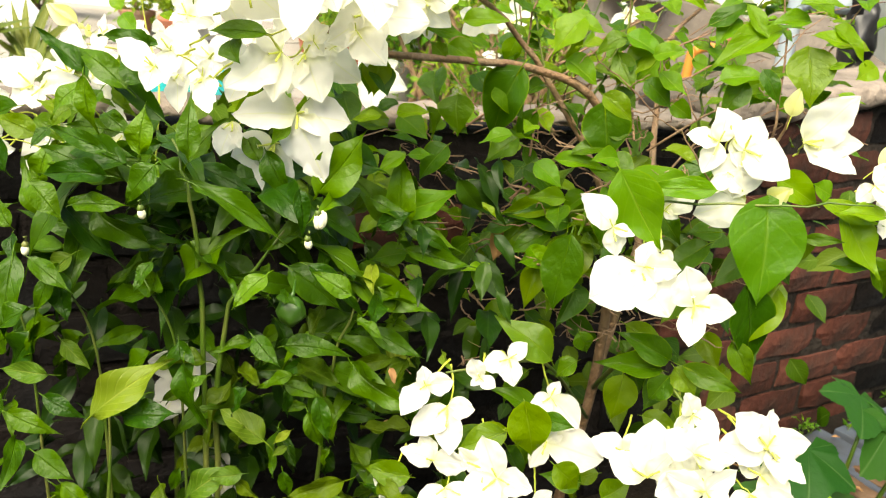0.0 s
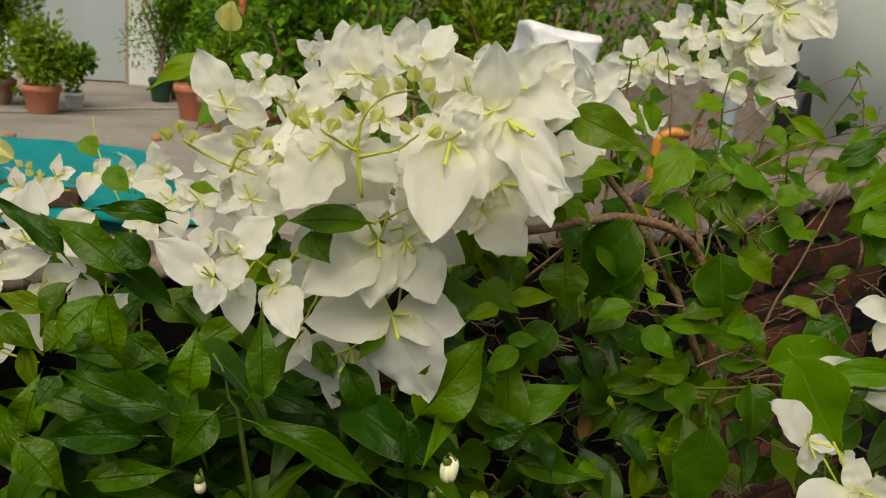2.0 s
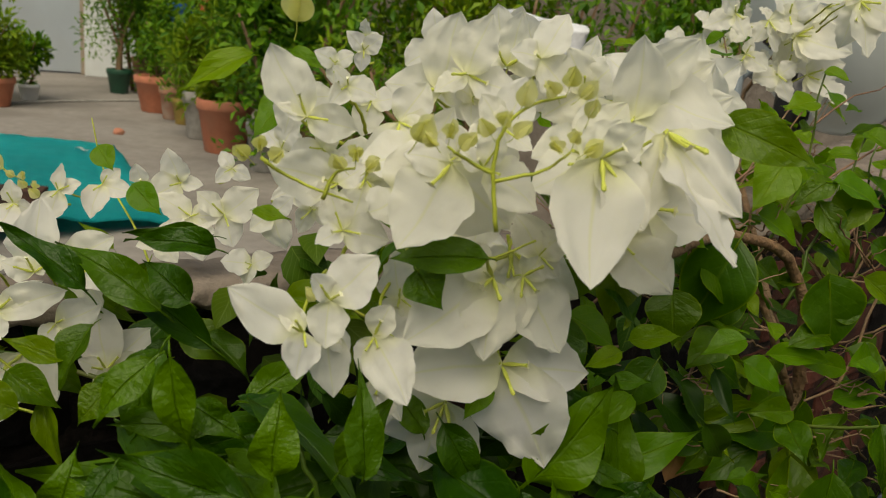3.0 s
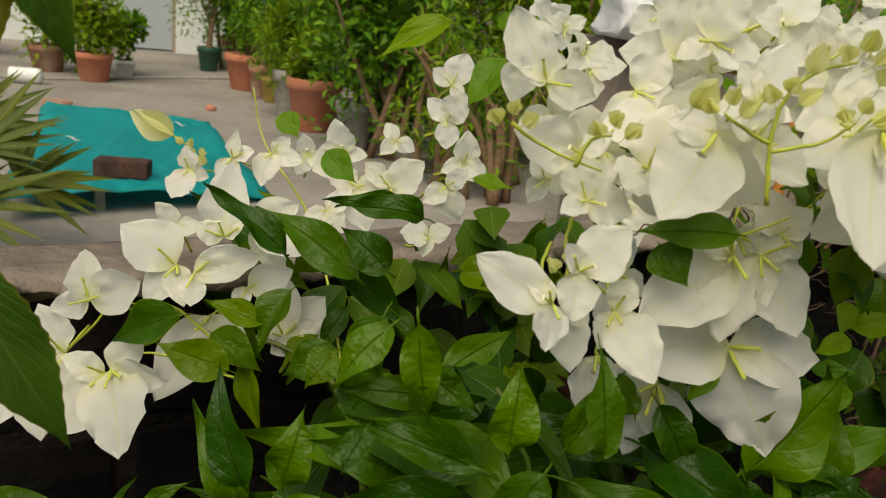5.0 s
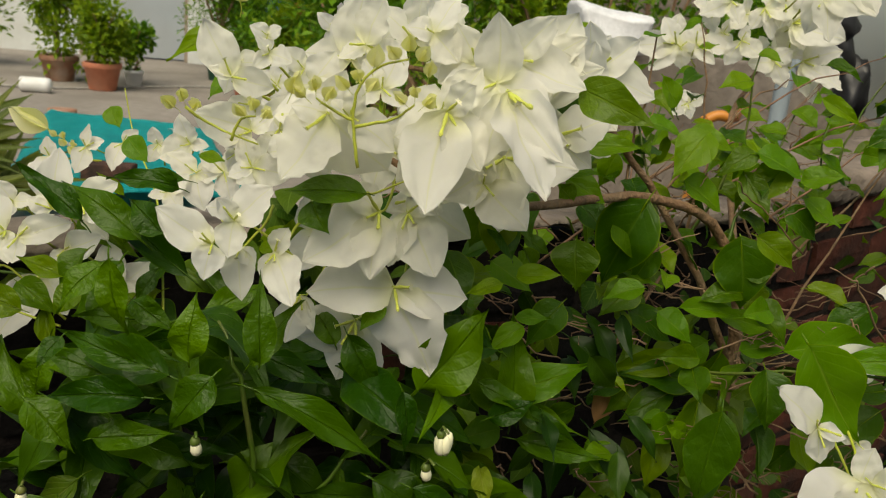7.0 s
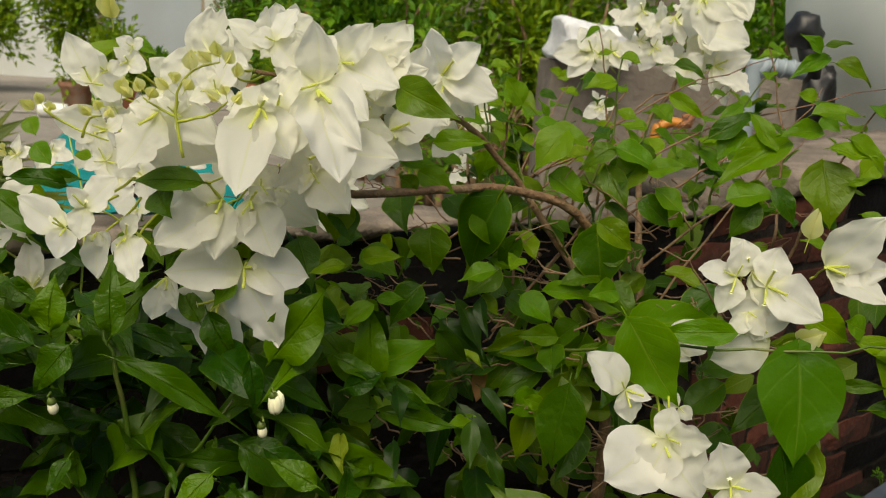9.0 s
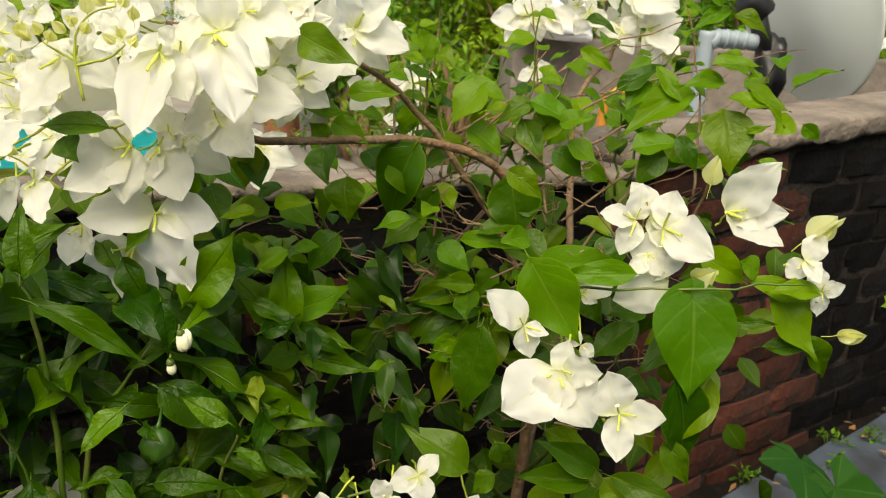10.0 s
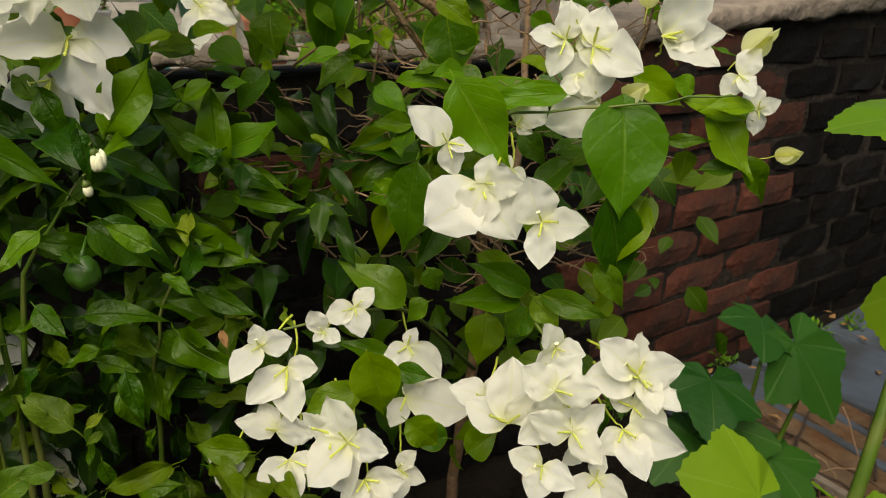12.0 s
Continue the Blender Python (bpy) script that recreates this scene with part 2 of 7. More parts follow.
# stained brick, made darker still by shade put into its colour
M_BRICK_DARK = mat("stained_shaded_brick", (0.0055, 0.004, 0.0036), 0.9, 0.4, 45, bump=0.6, bump_scale=70, second=(0.010, 0.010, 0.011), second_scale=6, second_amount=0.9, rand=0.5)

M_OLDBRICK = mat("old_brick", (0.085, 0.045, 0.035), 0.85, 0.35, 40, bump=0.7, second=(0.03, 0.024, 0.022), second_scale=9, second_amount=0.8)
M_REDTWIG = mat("thorny_twig", (0.21, 0.115, 0.07), 0.75, 0.3, 60)
M_FLOWERSTALK = mat("flower_stalk", (0.42, 0.47, 0.05), 0.55, 0.2, 50)
# mortar of the west wing with its deep shade in the colour
M_MORTAR_SHADED = mat("shaded_mortar", (0.015, 0.012, 0.011), 0.95, 0.4, 50, bump=1.0, bump_scale=60, second=(0.015, 0.013, 0.012), second_scale=5, second_amount=0.8)

# ---- mesh helpers ----
def adopt(ob, parent):
    """Makes ob a part of parent without moving it; things at their base hold parts given in world places."""
    ob.parent = parent
    if parent.type == "EMPTY":
        ob.matrix_parent_inverse = Matrix.Translation(-parent.location)


def link_mesh(name, bm, material, parent=None, label="", smooth=False):
    me = bpy.data.meshes.new(name)
    bm.to_mesh(me)
    bm.free()
    me.materials.append(material)
    if smooth:
        me.polygons.foreach_set("use_smooth", [True] * len(me.polygons))
    ob = new(name, me)
    if parent:
        adopt(ob, parent)
    if label:
        ob["label"] = label
    return ob


def part(name, bm, material, parent, label="", smooth=False):
    return link_mesh(name, bm, material, parent, label, smooth)


def share(name, me, parent, m):
    """One more object on a mesh that is already there."""
    ob = new(name, me)
    ob.matrix_basis = m
    adopt(ob, parent)
    return ob


def box(bm, size, m=Matrix(), bevel=0.0, segments=2):
    made = bmesh.ops.create_cube(bm, size=1.0, matrix=m @ Matrix.Diagonal((*size, 1)))
    if bevel:
        edges = list({e for v in made["verts"] for e in v.link_edges})
        bmesh.ops.bevel(bm, geom=edges, offset=bevel, segments=segments, affect="EDGES", profile=0.6)
    return bm


def tube(bm, points, radii, sides=7, cap=True):
    """A round stem through the points, with a radius at each."""
    pts = [Vector(p) for p in points]
    rings = []
    for i, p in enumerate(pts):
        d = (pts[min(i + 1, len(pts) - 1)] - pts[max(i - 1, 0)]).normalized()
        a = d.orthogonal().normalized() if i == 0 else (rings[-1][1] - d * rings[-1][1].dot(d)).normalized()
        b = d.cross(a)
        r = radii[i] if isinstance(radii, (list, tuple)) else radii
        rings.append(([bm.verts.new(p + r * (math.cos(k * math.tau / sides) * a + math.sin(k * math.tau / sides) * b)) for k in range(sides)], a))
    for (r0, _), (r1, _) in zip(rings, rings[1:]):
        for k in range(sides):
            bm.faces.new((r0[k], r0[(k + 1) % sides], r1[(k + 1) % sides], r1[k]))
    if cap:
        bm.faces.new(list(reversed(rings[0][0])))
        bm.faces.new(rings[-1][0])
    return bm


def curve(points, steps=6, wobble=0.0, rng=random):
    """Points of a smooth line (Catmull-Rom) through the given ones."""
    p = [Vector(q) for q in points]
    p = [2 * p[0] - p[1]] + p + [2 * p[-1] - p[-2]]
    out = []
    for i in range(1, len(p) - 2):
        for s in range(steps):
            t = s / steps
            q = 0.5 * (2 * p[i] + (p[i + 1] - p[i - 1]) * t + (2 * p[i - 1] - 5 * p[i] + 4 * p[i + 1] - p[i + 2]) * t * t + (3 * p[i] - p[i - 1] - 3 * p[i + 1] + p[i + 2]) * t ** 3)
            out.append(q + Vector([rng.uniform(-wobble, wobble) for _ in range(3)]))
    out.append(p[-2])
    return out


def lathe(bm, profile, sides=28, m=Matrix(), flat=1.0):
    """A turned body from (radius, height) pairs."""
    rings = []
    for r, z in profile:
        rings.append([bm.verts.new(m @ Vector((r * math.cos(k * math.tau / sides), flat * r * math.sin(k * math.tau / sides), z))) for k in range(sides)])
    for a, b in zip(rings, rings[1:]):
        for k in range(sides):
            bm.faces.new((a[k], a[(k + 1) % sides], b[(k + 1) % sides], b[k]))
    bm.faces.new(list(reversed(rings[0])))
    bm.faces.new(rings[-1])
    return bm


def empty(name, place=(0, 0, 0)):
    ob = new(name)
    ob.empty_display_size = 0.05
    ob.location = place
    return ob


def sheet(bm, nx, ny, place, uv=False):
    """A grid of faces; place(u, v) gives the points."""
    vs = [[bm.verts.new(place(i / nx, j / ny)) for i in range(nx + 1)] for j in range(ny + 1)]
    for j in range(ny):
        for i in range(nx):
            bm.faces.new((vs[j][i], vs[j][i + 1], vs[j + 1][i + 1], vs[j + 1][i]))
    return bm


# ---- the setting: ground, terrace, brick wall ----
GROUND = -0.18
CORNER = Vector((2.67, 3.71, 0))
RIGHT_DIR = Vector((math.cos(radians(38)), math.sin(radians(38)), 0))
LEFT_DIR = -Vector((math.cos(radians(30)), math.sin(radians(30)), 0))
WALL_TOP, COPING_TOP = 0.69, 0.75
RISE = 0.07  # the east wing of the wall climbs a little


def soil_rise(x, y):
    """Earth heaped against the east wing."""
    q = Vector((x, y, 0)) - CORNER
    out = q.dot(Vector((RIGHT_DIR.y, -RIGHT_DIR.x, 0)))
    along = min(1.0, max(0.0, (q.dot(RIGHT_DIR) + 0.3) / 0.3))
    return 0.07 * along * min(1.0, max(0.0, (1.0 - out) / 0.5))


bm = bmesh.new()
sheet(bm, 60, 60, lambda u, v: Vector((-300 + 600 * u ** 1.0, -300 + 600 * v, GROUND - 0.02)))
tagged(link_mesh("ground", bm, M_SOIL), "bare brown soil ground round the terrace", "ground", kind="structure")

bm = bmesh.new()
sheet(bm, 110, 100, lambda u, v: Vector((0.2 + 5.6 * u, 0.2 + 5.2 * v, GROUND + soil_rise(0.2 + 5.6 * u, 0.2 + 5.2 * v) + 0.016 * noise.noise(Vector((u * 30, v * 30, 0))) + 0.02 * noise.noise(Vector((u * 7, v * 7, 3))))))
tagged(link_mesh("soil_bed", bm, M_SOIL, smooth=True), "dark soil bed along the brick wall, shade included in its colour", "soil", kind="structure")


def wall_frame(start, direction):
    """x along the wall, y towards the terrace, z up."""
    n = Vector((-direction.y, direction.x, 0))
    if n.y < 0:
        n = -n
    return Matrix((( direction.x, n.x, 0, start.x), (direction.y, n.y, 0, start.y), (0, 0, 1, start.z), (0, 0, 0, 1)))


W_RIGHT = wall_frame(CORNER, RIGHT_DIR)
W_LEFT = wall_frame(CORNER, LEFT_DIR)
LEN_RIGHT, LEN_LEFT = 5.0, 4.2

bm = bmesh.new()
# terrace: one sheet behind the wall, its near edge under the coping
floor_rng = random.Random(2)
far_left, far_right = CORNER + LEFT_DIR * LEN_LEFT, CORNER + RIGHT_DIR * LEN_RIGHT
back_left, back_right = Vector((-9, 16, 0)), Vector((9, 16, 0))


def terrace_point(u, v):
    a = far_left.lerp(CORNER, u / 0.5) if u < 0.5 else CORNER.lerp(far_right, (u - 0.5) / 0.5)
    b = back_left.lerp(back_right, u)
    p = a.lerp(b, v)
    return Vector((p.x, p.y + 0.1 * (1 - v), 0.004 * noise.noise(p * 3)))


sheet(bm, 80, 80, terrace_point)
tagged(link_mesh("floor", bm, M_CONCRETE, smooth=True), "worn grey concrete terrace floor with stains", "floor", kind="structure")


def wall_run(name, frame_, length, label, top=WALL_TOP, joint=M_MORTAR, rise=0.0):
    thick = 0.115
    bm = bmesh.new()
    box(bm, (length, thick - 0.004, top - GROUND + 0.1), frame_ @ pose(length / 2, thick / 2 + 0.001, (top + GROUND - 0.1) / 2))
    for v in bm.verts:
        if v.co.z > 0:
            v.co.z += rise * (frame_.inverted() @ v.co).x
    core = link_mesh(name, bm, joint)
    return tagged(core, label, "brick wall", kind="structure")


wall_r = wall_run("wall_east", W_RIGHT, LEN_RIGHT, "weathered red brick garden wall with mortar joints, dark stains and shade coloured in at the far end", rise=RISE)
wall_l = wall_run("wall_west", W_LEFT, LEN_LEFT, "stained dark brick garden wall under a cement coping, deep shade in its colour", 0.66, M_MORTAR_SHADED)


def coping(name, frame_, length, cut, deep, tall, drop, rise=0.0):
    bm = bmesh.new()
    nx, prof = int(length / 0.016), [(-0.022, 0.0), (-0.028, 0.012), (-0.028, 0.03), (-0.027, 0.05), (-0.02, 0.059), (0.0, 0.062), (0.03, 0.063), (0.07, 0.06), (0.11, 0.062), (0.135, 0.056), (0.142, 0.03), (0.14, 0.0)]
    rows = []
    for i in range(nx + 1):
        x = length * i / nx
        row = []
        for k, (y, z) in enumerate(prof):
            y, z = (y if y < 0 else y * deep), z * tall - drop
            q = Vector((x * 6, y * 14, z * 9))
            rough = 0.007 * noise.noise(q * 1.1) + 0.007 * noise.noise(q * 3.7) + 0.006 * noise.noise(q * 9.0)
            dz = rough * (1.7 if k in (0, 1) else 0.55)
            dy = rough * (-1.0 if k < 5 else 0.4)
            xx = x + cut * y
            row.append(bm.verts.new(frame_ @ Vector((xx, y + dy, WALL_TOP + rise * x + z + dz))))
        rows.append(row)
    n = len(prof)
    for a, b in zip(rows, rows[1:]):
        for k in range(n):
            bm.faces.new((a[k], b[k], b[(k + 1) % n], a[(k + 1) % n]))
    bm.faces.new(rows[0])
    bm.faces.new(list(reversed(rows[-1])))
    bmesh.ops.recalc_face_normals(bm, faces=bm.faces)
    ob = link_mesh(name, bm, M_COPING, smooth=True)
    return tagged(ob, "rough cement coping with a broken edge on the brick wall", "coping", kind="structure")


half = math.tan(radians((38 - 30) / 2))
coping("trim_east", W_RIGHT, LEN_RIGHT, -half, 1.5, 0.85, 0.0, RISE)
coping("trim_west", W_LEFT, LEN_LEFT, half, 0.55, 0.36, 0.010)

# back wall of the terrace, with the grey metal door
BACK = wall_frame(Vector((-1.66, 13.66, 0)), Vector((0.96, 0.28, 0)).normalized())
bm = bmesh.new()
box(bm, (6.0, 0.2, 3.2), BACK @ pose(-4.36, 0.1, 1.6))
box(bm, (1.36, 0.2, 1.05), BACK @ pose(-0.68, 0.1, 2.675))
tagged(link_mesh("wall_north", bm, M_WHITEWALL), "pale plastered wall of the house behind the terrace", "wall", kind="structure")
bm = bmesh.new()
box(bm, (0.62, 0.6, 3.2), BACK @ pose(0.31, 0.1, 1.6), bevel=0.01)
tagged(link_mesh("wall_pier", bm, M_WHITEWALL), "white plastered pier beside the metal door", "wall", kind="structure")
bm = bmesh.new()
box(bm, (14, 0.2, 2.6), BACK @ pose(7.6, 0.9, 1.3))
tagged(link_mesh("wall_northeast", bm, M_GREYWALL), "grey cement boundary wall behind the hedge", "wall", kind="structure")

door = tagged(empty("door_1", BACK @ Vector((-0.68, 0.06, 0))), "closed grey sheet-metal door in the plastered wall", "door", kind="structure")
bm = bmesh.new()
box(bm, (1.28, 0.05, 2.1), BACK @ pose(-0.68, 0.06, 1.07), bevel=0.006)
leaf_ob = link_mesh("door_leaf", bm, M_DOOR)
bm = bmesh.new()
for x in (-1.34, -0.02):
    box(bm, (0.06, 0.1, 2.16), BACK @ pose(x, 0.02, 1.08), bevel=0.005)
box(bm, (1.38, 0.1, 0.06), BACK @ pose(-0.68, 0.02, 2.15), bevel=0.005)
frame_ob = link_mesh("door_frame", bm, M_DOORFRAME)
bm = bmesh.new()
tube(bm, [BACK @ Vector((-1.2, 0.02, 1.0)), BACK @ Vector((-1.2, -0.03, 1.02)), BACK @ Vector((-1.2, -0.03, 1.14)), BACK @ Vector((-1.2, 0.02, 1.16))], 0.012)
handle_ob = link_mesh("door_handle", bm, M_DARK)
for o in (leaf_ob, frame_ob, handle_ob):
    adopt(o, door)

# unseen wall added on the other side of the bed, shades the lower plants
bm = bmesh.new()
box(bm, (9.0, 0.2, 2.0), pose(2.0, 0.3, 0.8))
tagged(link_mesh("wall_shade_south", bm, M_GREYWALL), "unseen grey cement wall added across the bed to shade it", "wall", kind="structure")

# kerb along the row of pots and the low block wall behind the right wing
KERB_A, KERB_B = Vector((1.75, 7.1, 0)), Vector((-1.25, 13.5, 0))
kdir = (KERB_B - KERB_A).normalized()
KERB = wall_frame(KERB_A, kdir)
kerb = tagged(empty("kerb", KERB_A), "broken cement kerb under the row of pots", "kerb", kind="structure")
for i in range(16):
    bm = bmesh.new()
    box(bm, (0.42, 0.16, 0.1), KERB @ pose(0.22 + 0.44 * i, 0.1 + floor_rng.uniform(-0.015, 0.015), 0.045, 0, 0, floor_rng.uniform(-2, 2)), bevel=0.012)
    part("kerb_stone", bm, M_GREYWALL, kerb)
bm = bmesh.new()
box(bm, (14.0, 0.24, 0.95), pose(2.52, 6.1, 0.42, 0, 0, 12) @ pose(7.0, 0, 0), bevel=0.012)
tagged(link_mesh("wall_low", bm, M_GREYWALL), "low grey cement block wall behind the garden wall", "low wall", kind="structure")

# ---- foliage of far plants ----
def blade(bm, uvl, base, direction, normal, length, width):
    """A small folded leaf of two faces each side."""
    y = direction.normalized()
    x = y.cross(normal)
    x = x.normalized() if x.length > 1e-4 else y.orthogonal().normalized()
    z = x.cross(y)
    mid, tip = base + y * length * 0.5, base + y * length - z * length * 0.12
    a = bm.verts.new(base)
    l, r = bm.verts.new(mid + x * width / 2 + z * width * 0.15), bm.verts.new(mid - x * width / 2 + z * width * 0.15)
    t = bm.verts.new(tip)
    for vs, us in (((a, l, t), ((0.5, 0), (1, 0.5), (0.5, 1))), ((a, t, r), ((0.5, 0), (0.5, 1), (0, 0.5)))):
        f = bm.faces.new(vs)
        for loop, u in zip(f.loops, us):
            loop[uvl].uv = u


def crown(bm, rng, centre, radii, count, length, width, clumps=14, up=0.3, droop=0.0):
    """Leaves in clumps round a centre, with gaps and an uneven outline."""
    uvl = bm.loops.layers.uv.verify()
    spots = []
    for _ in range(clumps):
        d = Vector((rng.gauss(0, 1), rng.gauss(0, 1), rng.gauss(0, 1))).normalized() * rng.uniform(0.25, 1.0)
        spots.append((Vector((d.x * radii[0], d.y * radii[1], d.z * radii[2])), rng.uniform(0.25, 0.5)))
    for _ in range(count):
        c, s = rng.choice(spots)
        d = Vector((rng.gauss(0, 1), rng.gauss(0, 1), rng.gauss(0, 1))).normalized()
        p = Vector(centre) + c + Vector((d.x * radii[0], d.y * radii[1], d.z * radii[2])) * s * rng.uniform(0.3, 1.0)
        way = (d + Vector((0, 0, up - droop)) + Vector((rng.uniform(-0.6, 0.6), rng.uniform(-0.6, 0.6), rng.uniform(-0.5, 0.5)))).normalized()
        k = rng.uniform(0.6, 1.3)
        blade(bm, uvl, p, way, Vector((rng.uniform(-0.6, 0.6), rng.uniform(-0.8, 0.4), 1)), length * k, width * k)
    return bm


def potted(name, place, radius, height, pot_mat, label, crown_mat, plant_label, plant_h, spread, leaves, leaf, seed, trunk=0.012, rim=True, clumps=14, parts_at=0.35):
    """A flower pot with its soil, and the plant in it as a thing of its own."""
    rng = random.Random(seed)
    x, y, z = place
    pot = tagged(empty("flower_pot", place), label, "flower pot", group="pots on the terrace")
    bm = bmesh.new()
    r = radius
    prof = [(r * 0.66, 0), (r * 0.7, 0.01), (r * 0.92, height * 0.78)]
    prof += [(r * 0.98, height * 0.8), (r * 1.0, height * 0.84), (r * 1.0, height * 0.97), (r * 0.97, height)] if rim else [(r * 0.98, height * 0.97), (r * 0.97, height)]
    prof += [(r * 0.88, height * 0.99), (r * 0.86, height * 0.86)]
    lathe(bm, prof, 30, Matrix.Translation(place))
    part("pot", bm, pot_mat, pot, smooth=True)
    bm = bmesh.new()
    lathe(bm, [(r * 0.85, height * 0.84), (r * 0.84, height * 0.88), (r * 0.4, height * 0.91)], 18, Matrix.Translation(place))
    part("soil", bm, M_SOIL, pot, "dark potting soil")
    plant = tagged(empty("potted_plant", (x, y, z + height * 0.88)), plant_label, "plant", group="potted plants")
    base = Vector((x, y, z + height * 0.86))
    top = base + Vector((rng.uniform(-0.06, 0.06), rng.uniform(-0.06, 0.06), plant_h * parts_at))
    bm = bmesh.new()
    mid = base.lerp(top, 0.5) + Vector((rng.uniform(-0.05, 0.05), rng.uniform(-0.04, 0.04), 0))
    line = curve([base, mid, top], 5)
    tube(bm, line, [trunk * (1.25 - 0.6 * i / len(line)) for i in range(len(line))])
    for _ in range(6):
        s = line[rng.randrange(len(line) // 2, len(line))]
        e = s + Vector((rng.uniform(-1, 1) * spread * 0.8, rng.uniform(-1, 1) * spread * 0.8, rng.uniform(0.1, 0.45) * plant_h))
        tube(bm, curve([s, s.lerp(e, 0.5) + Vector((0, 0, 0.03)), e], 4), trunk * 0.45, 5)
    part("trunk", bm, M_STEM, plant, "slender brown trunk", smooth=True)
    bm = bmesh.new()
    crown(bm, rng, top + Vector((0, 0, plant_h * 0.18)), (spread, spread, plant_h * (1 - parts_at) * 0.95), leaves, leaf[0], leaf[1], clumps)
    part("crown", bm, crown_mat, plant)
    return pot


potted("a", (1.0, 8.33, 0.0), 0.2, 0.37, M_TERRA, "large terracotta flower pot with a thick rim", M_HEDGE_LIGHT, "small bushy plant in a terracotta pot", 0.34, 0.19, 1100, (0.07, 0.03), 1, clumps=18)
potted("b", (0.06, 10.35, 0.0), 0.22, 0.33, M_TERRA, "terracotta flower pot with a thick rim on the kerb", M_HEDGE, "dense green shrub in a terracotta pot", 0.8, 0.25, 1600, (0.06, 0.028), 2, clumps=22)
potted("c", (0.74, 8.9, 0.0), 0.165, 0.36, M_GREYPOT, "grey cement flower pot with a pale rim", M_HEDGE_LIGHT, "yellow-green grassy plant in a grey pot", 0.62, 0.22, 1200, (0.09, 0.022), 3, clumps=20)
potted("d", (0.45, 9.62, 0.0), 0.11, 0.22, M_YELLOWPOT, "small ochre flower pot", M_HEDGE, "small leafy plant in an ochre pot", 0.4, 0.15, 300, (0.06, 0.02), 4)
potted("e", (0.29, 9.9, 0.0), 0.12, 0.28, M_TERRA_OLD, "weathered brown clay pot", M_HEDGE, "leafy plant in a weathered clay pot", 0.5, 0.16, 300, (0.06, 0.02), 5)
potted("f", (-0.68, 11.7, 0.0), 0.13, 0.26, M_GREENPOT, "dark green plastic flower pot", M_HEDGE, "tall round shrub with a leaning trunk", 1.3, 0.42, 3200, (0.06, 0.026), 6, trunk=0.03, clumps=34)
potted("g", (1.36, 7.70, 0.0), 0.13, 0.32, M_GREYPOT, "stained grey cement pot", M_HEDGE, "thin young tree in a grey pot", 1.3, 0.32, 1500, (0.07, 0.028), 7, trunk=0.02, clumps=22)
potted("h", (1.62, 7.95, 0.0), 0.11, 0.16, M_TERRA_OLD, "dark clay pot with grassy leaves", M_HEDGE, "grassy plant with arching thin leaves", 0.45, 0.26, 800, (0.16, 0.008), 8, clumps=10)
potted("i", (-1.78, 10.25, 0.0), 0.18, 0.24, M_TERRA_OLD, "wide weathered terracotta pot", M_HEDGE_LIGHT, "small tree with yellow-green leaves", 1.3, 0.42, 4200, (0.075, 0.036), 9, trunk=0.022, clumps=44)
potted("j", (-1.19, 9.85, 0.0), 0.17, 0.25, M_TERRA, "red terracotta pot near the house wall", M_HEDGE_LIGHT, "thin shrub with light green leaves", 0.62, 0.24, 2200, (0.065, 0.03), 10, clumps=26)
potted("k", (-1.13, 10.43, 0.0), 0.096, 0.15, M_WHITE, "small white plastic pot", M_HEDGE, "young dark green plant in a white pot", 0.58, 0.16, 700, (0.075, 0.04), 11)
potted("l", (-0.62, 12.5, 0.093), 0.15, 0.26, M_TERRA_OLD, "dark clay pot near the white pier", M_HEDGE, "dark spiky dracaena-like plant", 1.3, 0.3, 900, (0.2, 0.03), 12, trunk=0.025)

# ---- hedge and shrubs along the boundary ----
def shrub(name, place, radii, count, leaf, material, seed, label, clumps=40):
    rng = random.Random(seed)
    x, y, z = place
    ob = tagged(empty(name, (x, y, 0)), label, "shrub", group="shrubs along the boundary")
    bm = bmesh.new()
    for _ in range(7):
        e = Vector((x + rng.uniform(-0.7, 0.7) * radii[0], y + rng.uniform(-0.6, 0.6) * radii[1], z + rng.uniform(0.0, 0.7) * radii[2]))
        s = Vector((x + rng.uniform(-0.15, 0.15), y + rng.uniform(-0.1, 0.1), 0))
        line = curve([s, s.lerp(e, 0.5) + Vector((rng.uniform(-0.1, 0.1), 0, 0.1)), e], 5)
        tube(bm, line, [0.022 * (1.1 - i / len(line)) + 0.003 for i in range(len(line))], 6)
    part("trunk", bm, M_STEM, ob, smooth=True)
    bm = bmesh.new()
    crown(bm, rng, (x, y, z), radii, count, leaf[0], leaf[1], clumps)
    part("crown", bm, material, ob)
    return ob


for i in range(9):
    t = i / 8
    p = KERB_A.lerp(KERB_B, t) + Vector((0.55 + 0.25 * math.sin(i * 2.1), 0.35, 0))
    shrub("shrub", (p.x + 0.35, p.y + 0.2, 0.75 + 0.12 * math.sin(i)), (0.55, 0.5, 0.75), 2400, (0.075, 0.038), M_HEDGE if i % 3 else M_HEDGE_LIGHT, 40 + i, "dense dark green shrub behind the row of pots", 34)
for i in range(12):
    x = 1.6 + 0.85 * i
    shrub("shrub", (x, 7.6 + 0.24 * (x - 2) + 0.3 * math.sin(i * 1.7), 0.85 + 0.1 * math.cos(i)), (0.7, 0.55, 0.95), 3000, (0.085, 0.034) if i % 2 else (0.075, 0.042), M_HEDGE_LIGHT if i % 3 == 1 else M_HEDGE, 60 + i, "wild green shrub behind the low wall", 40)
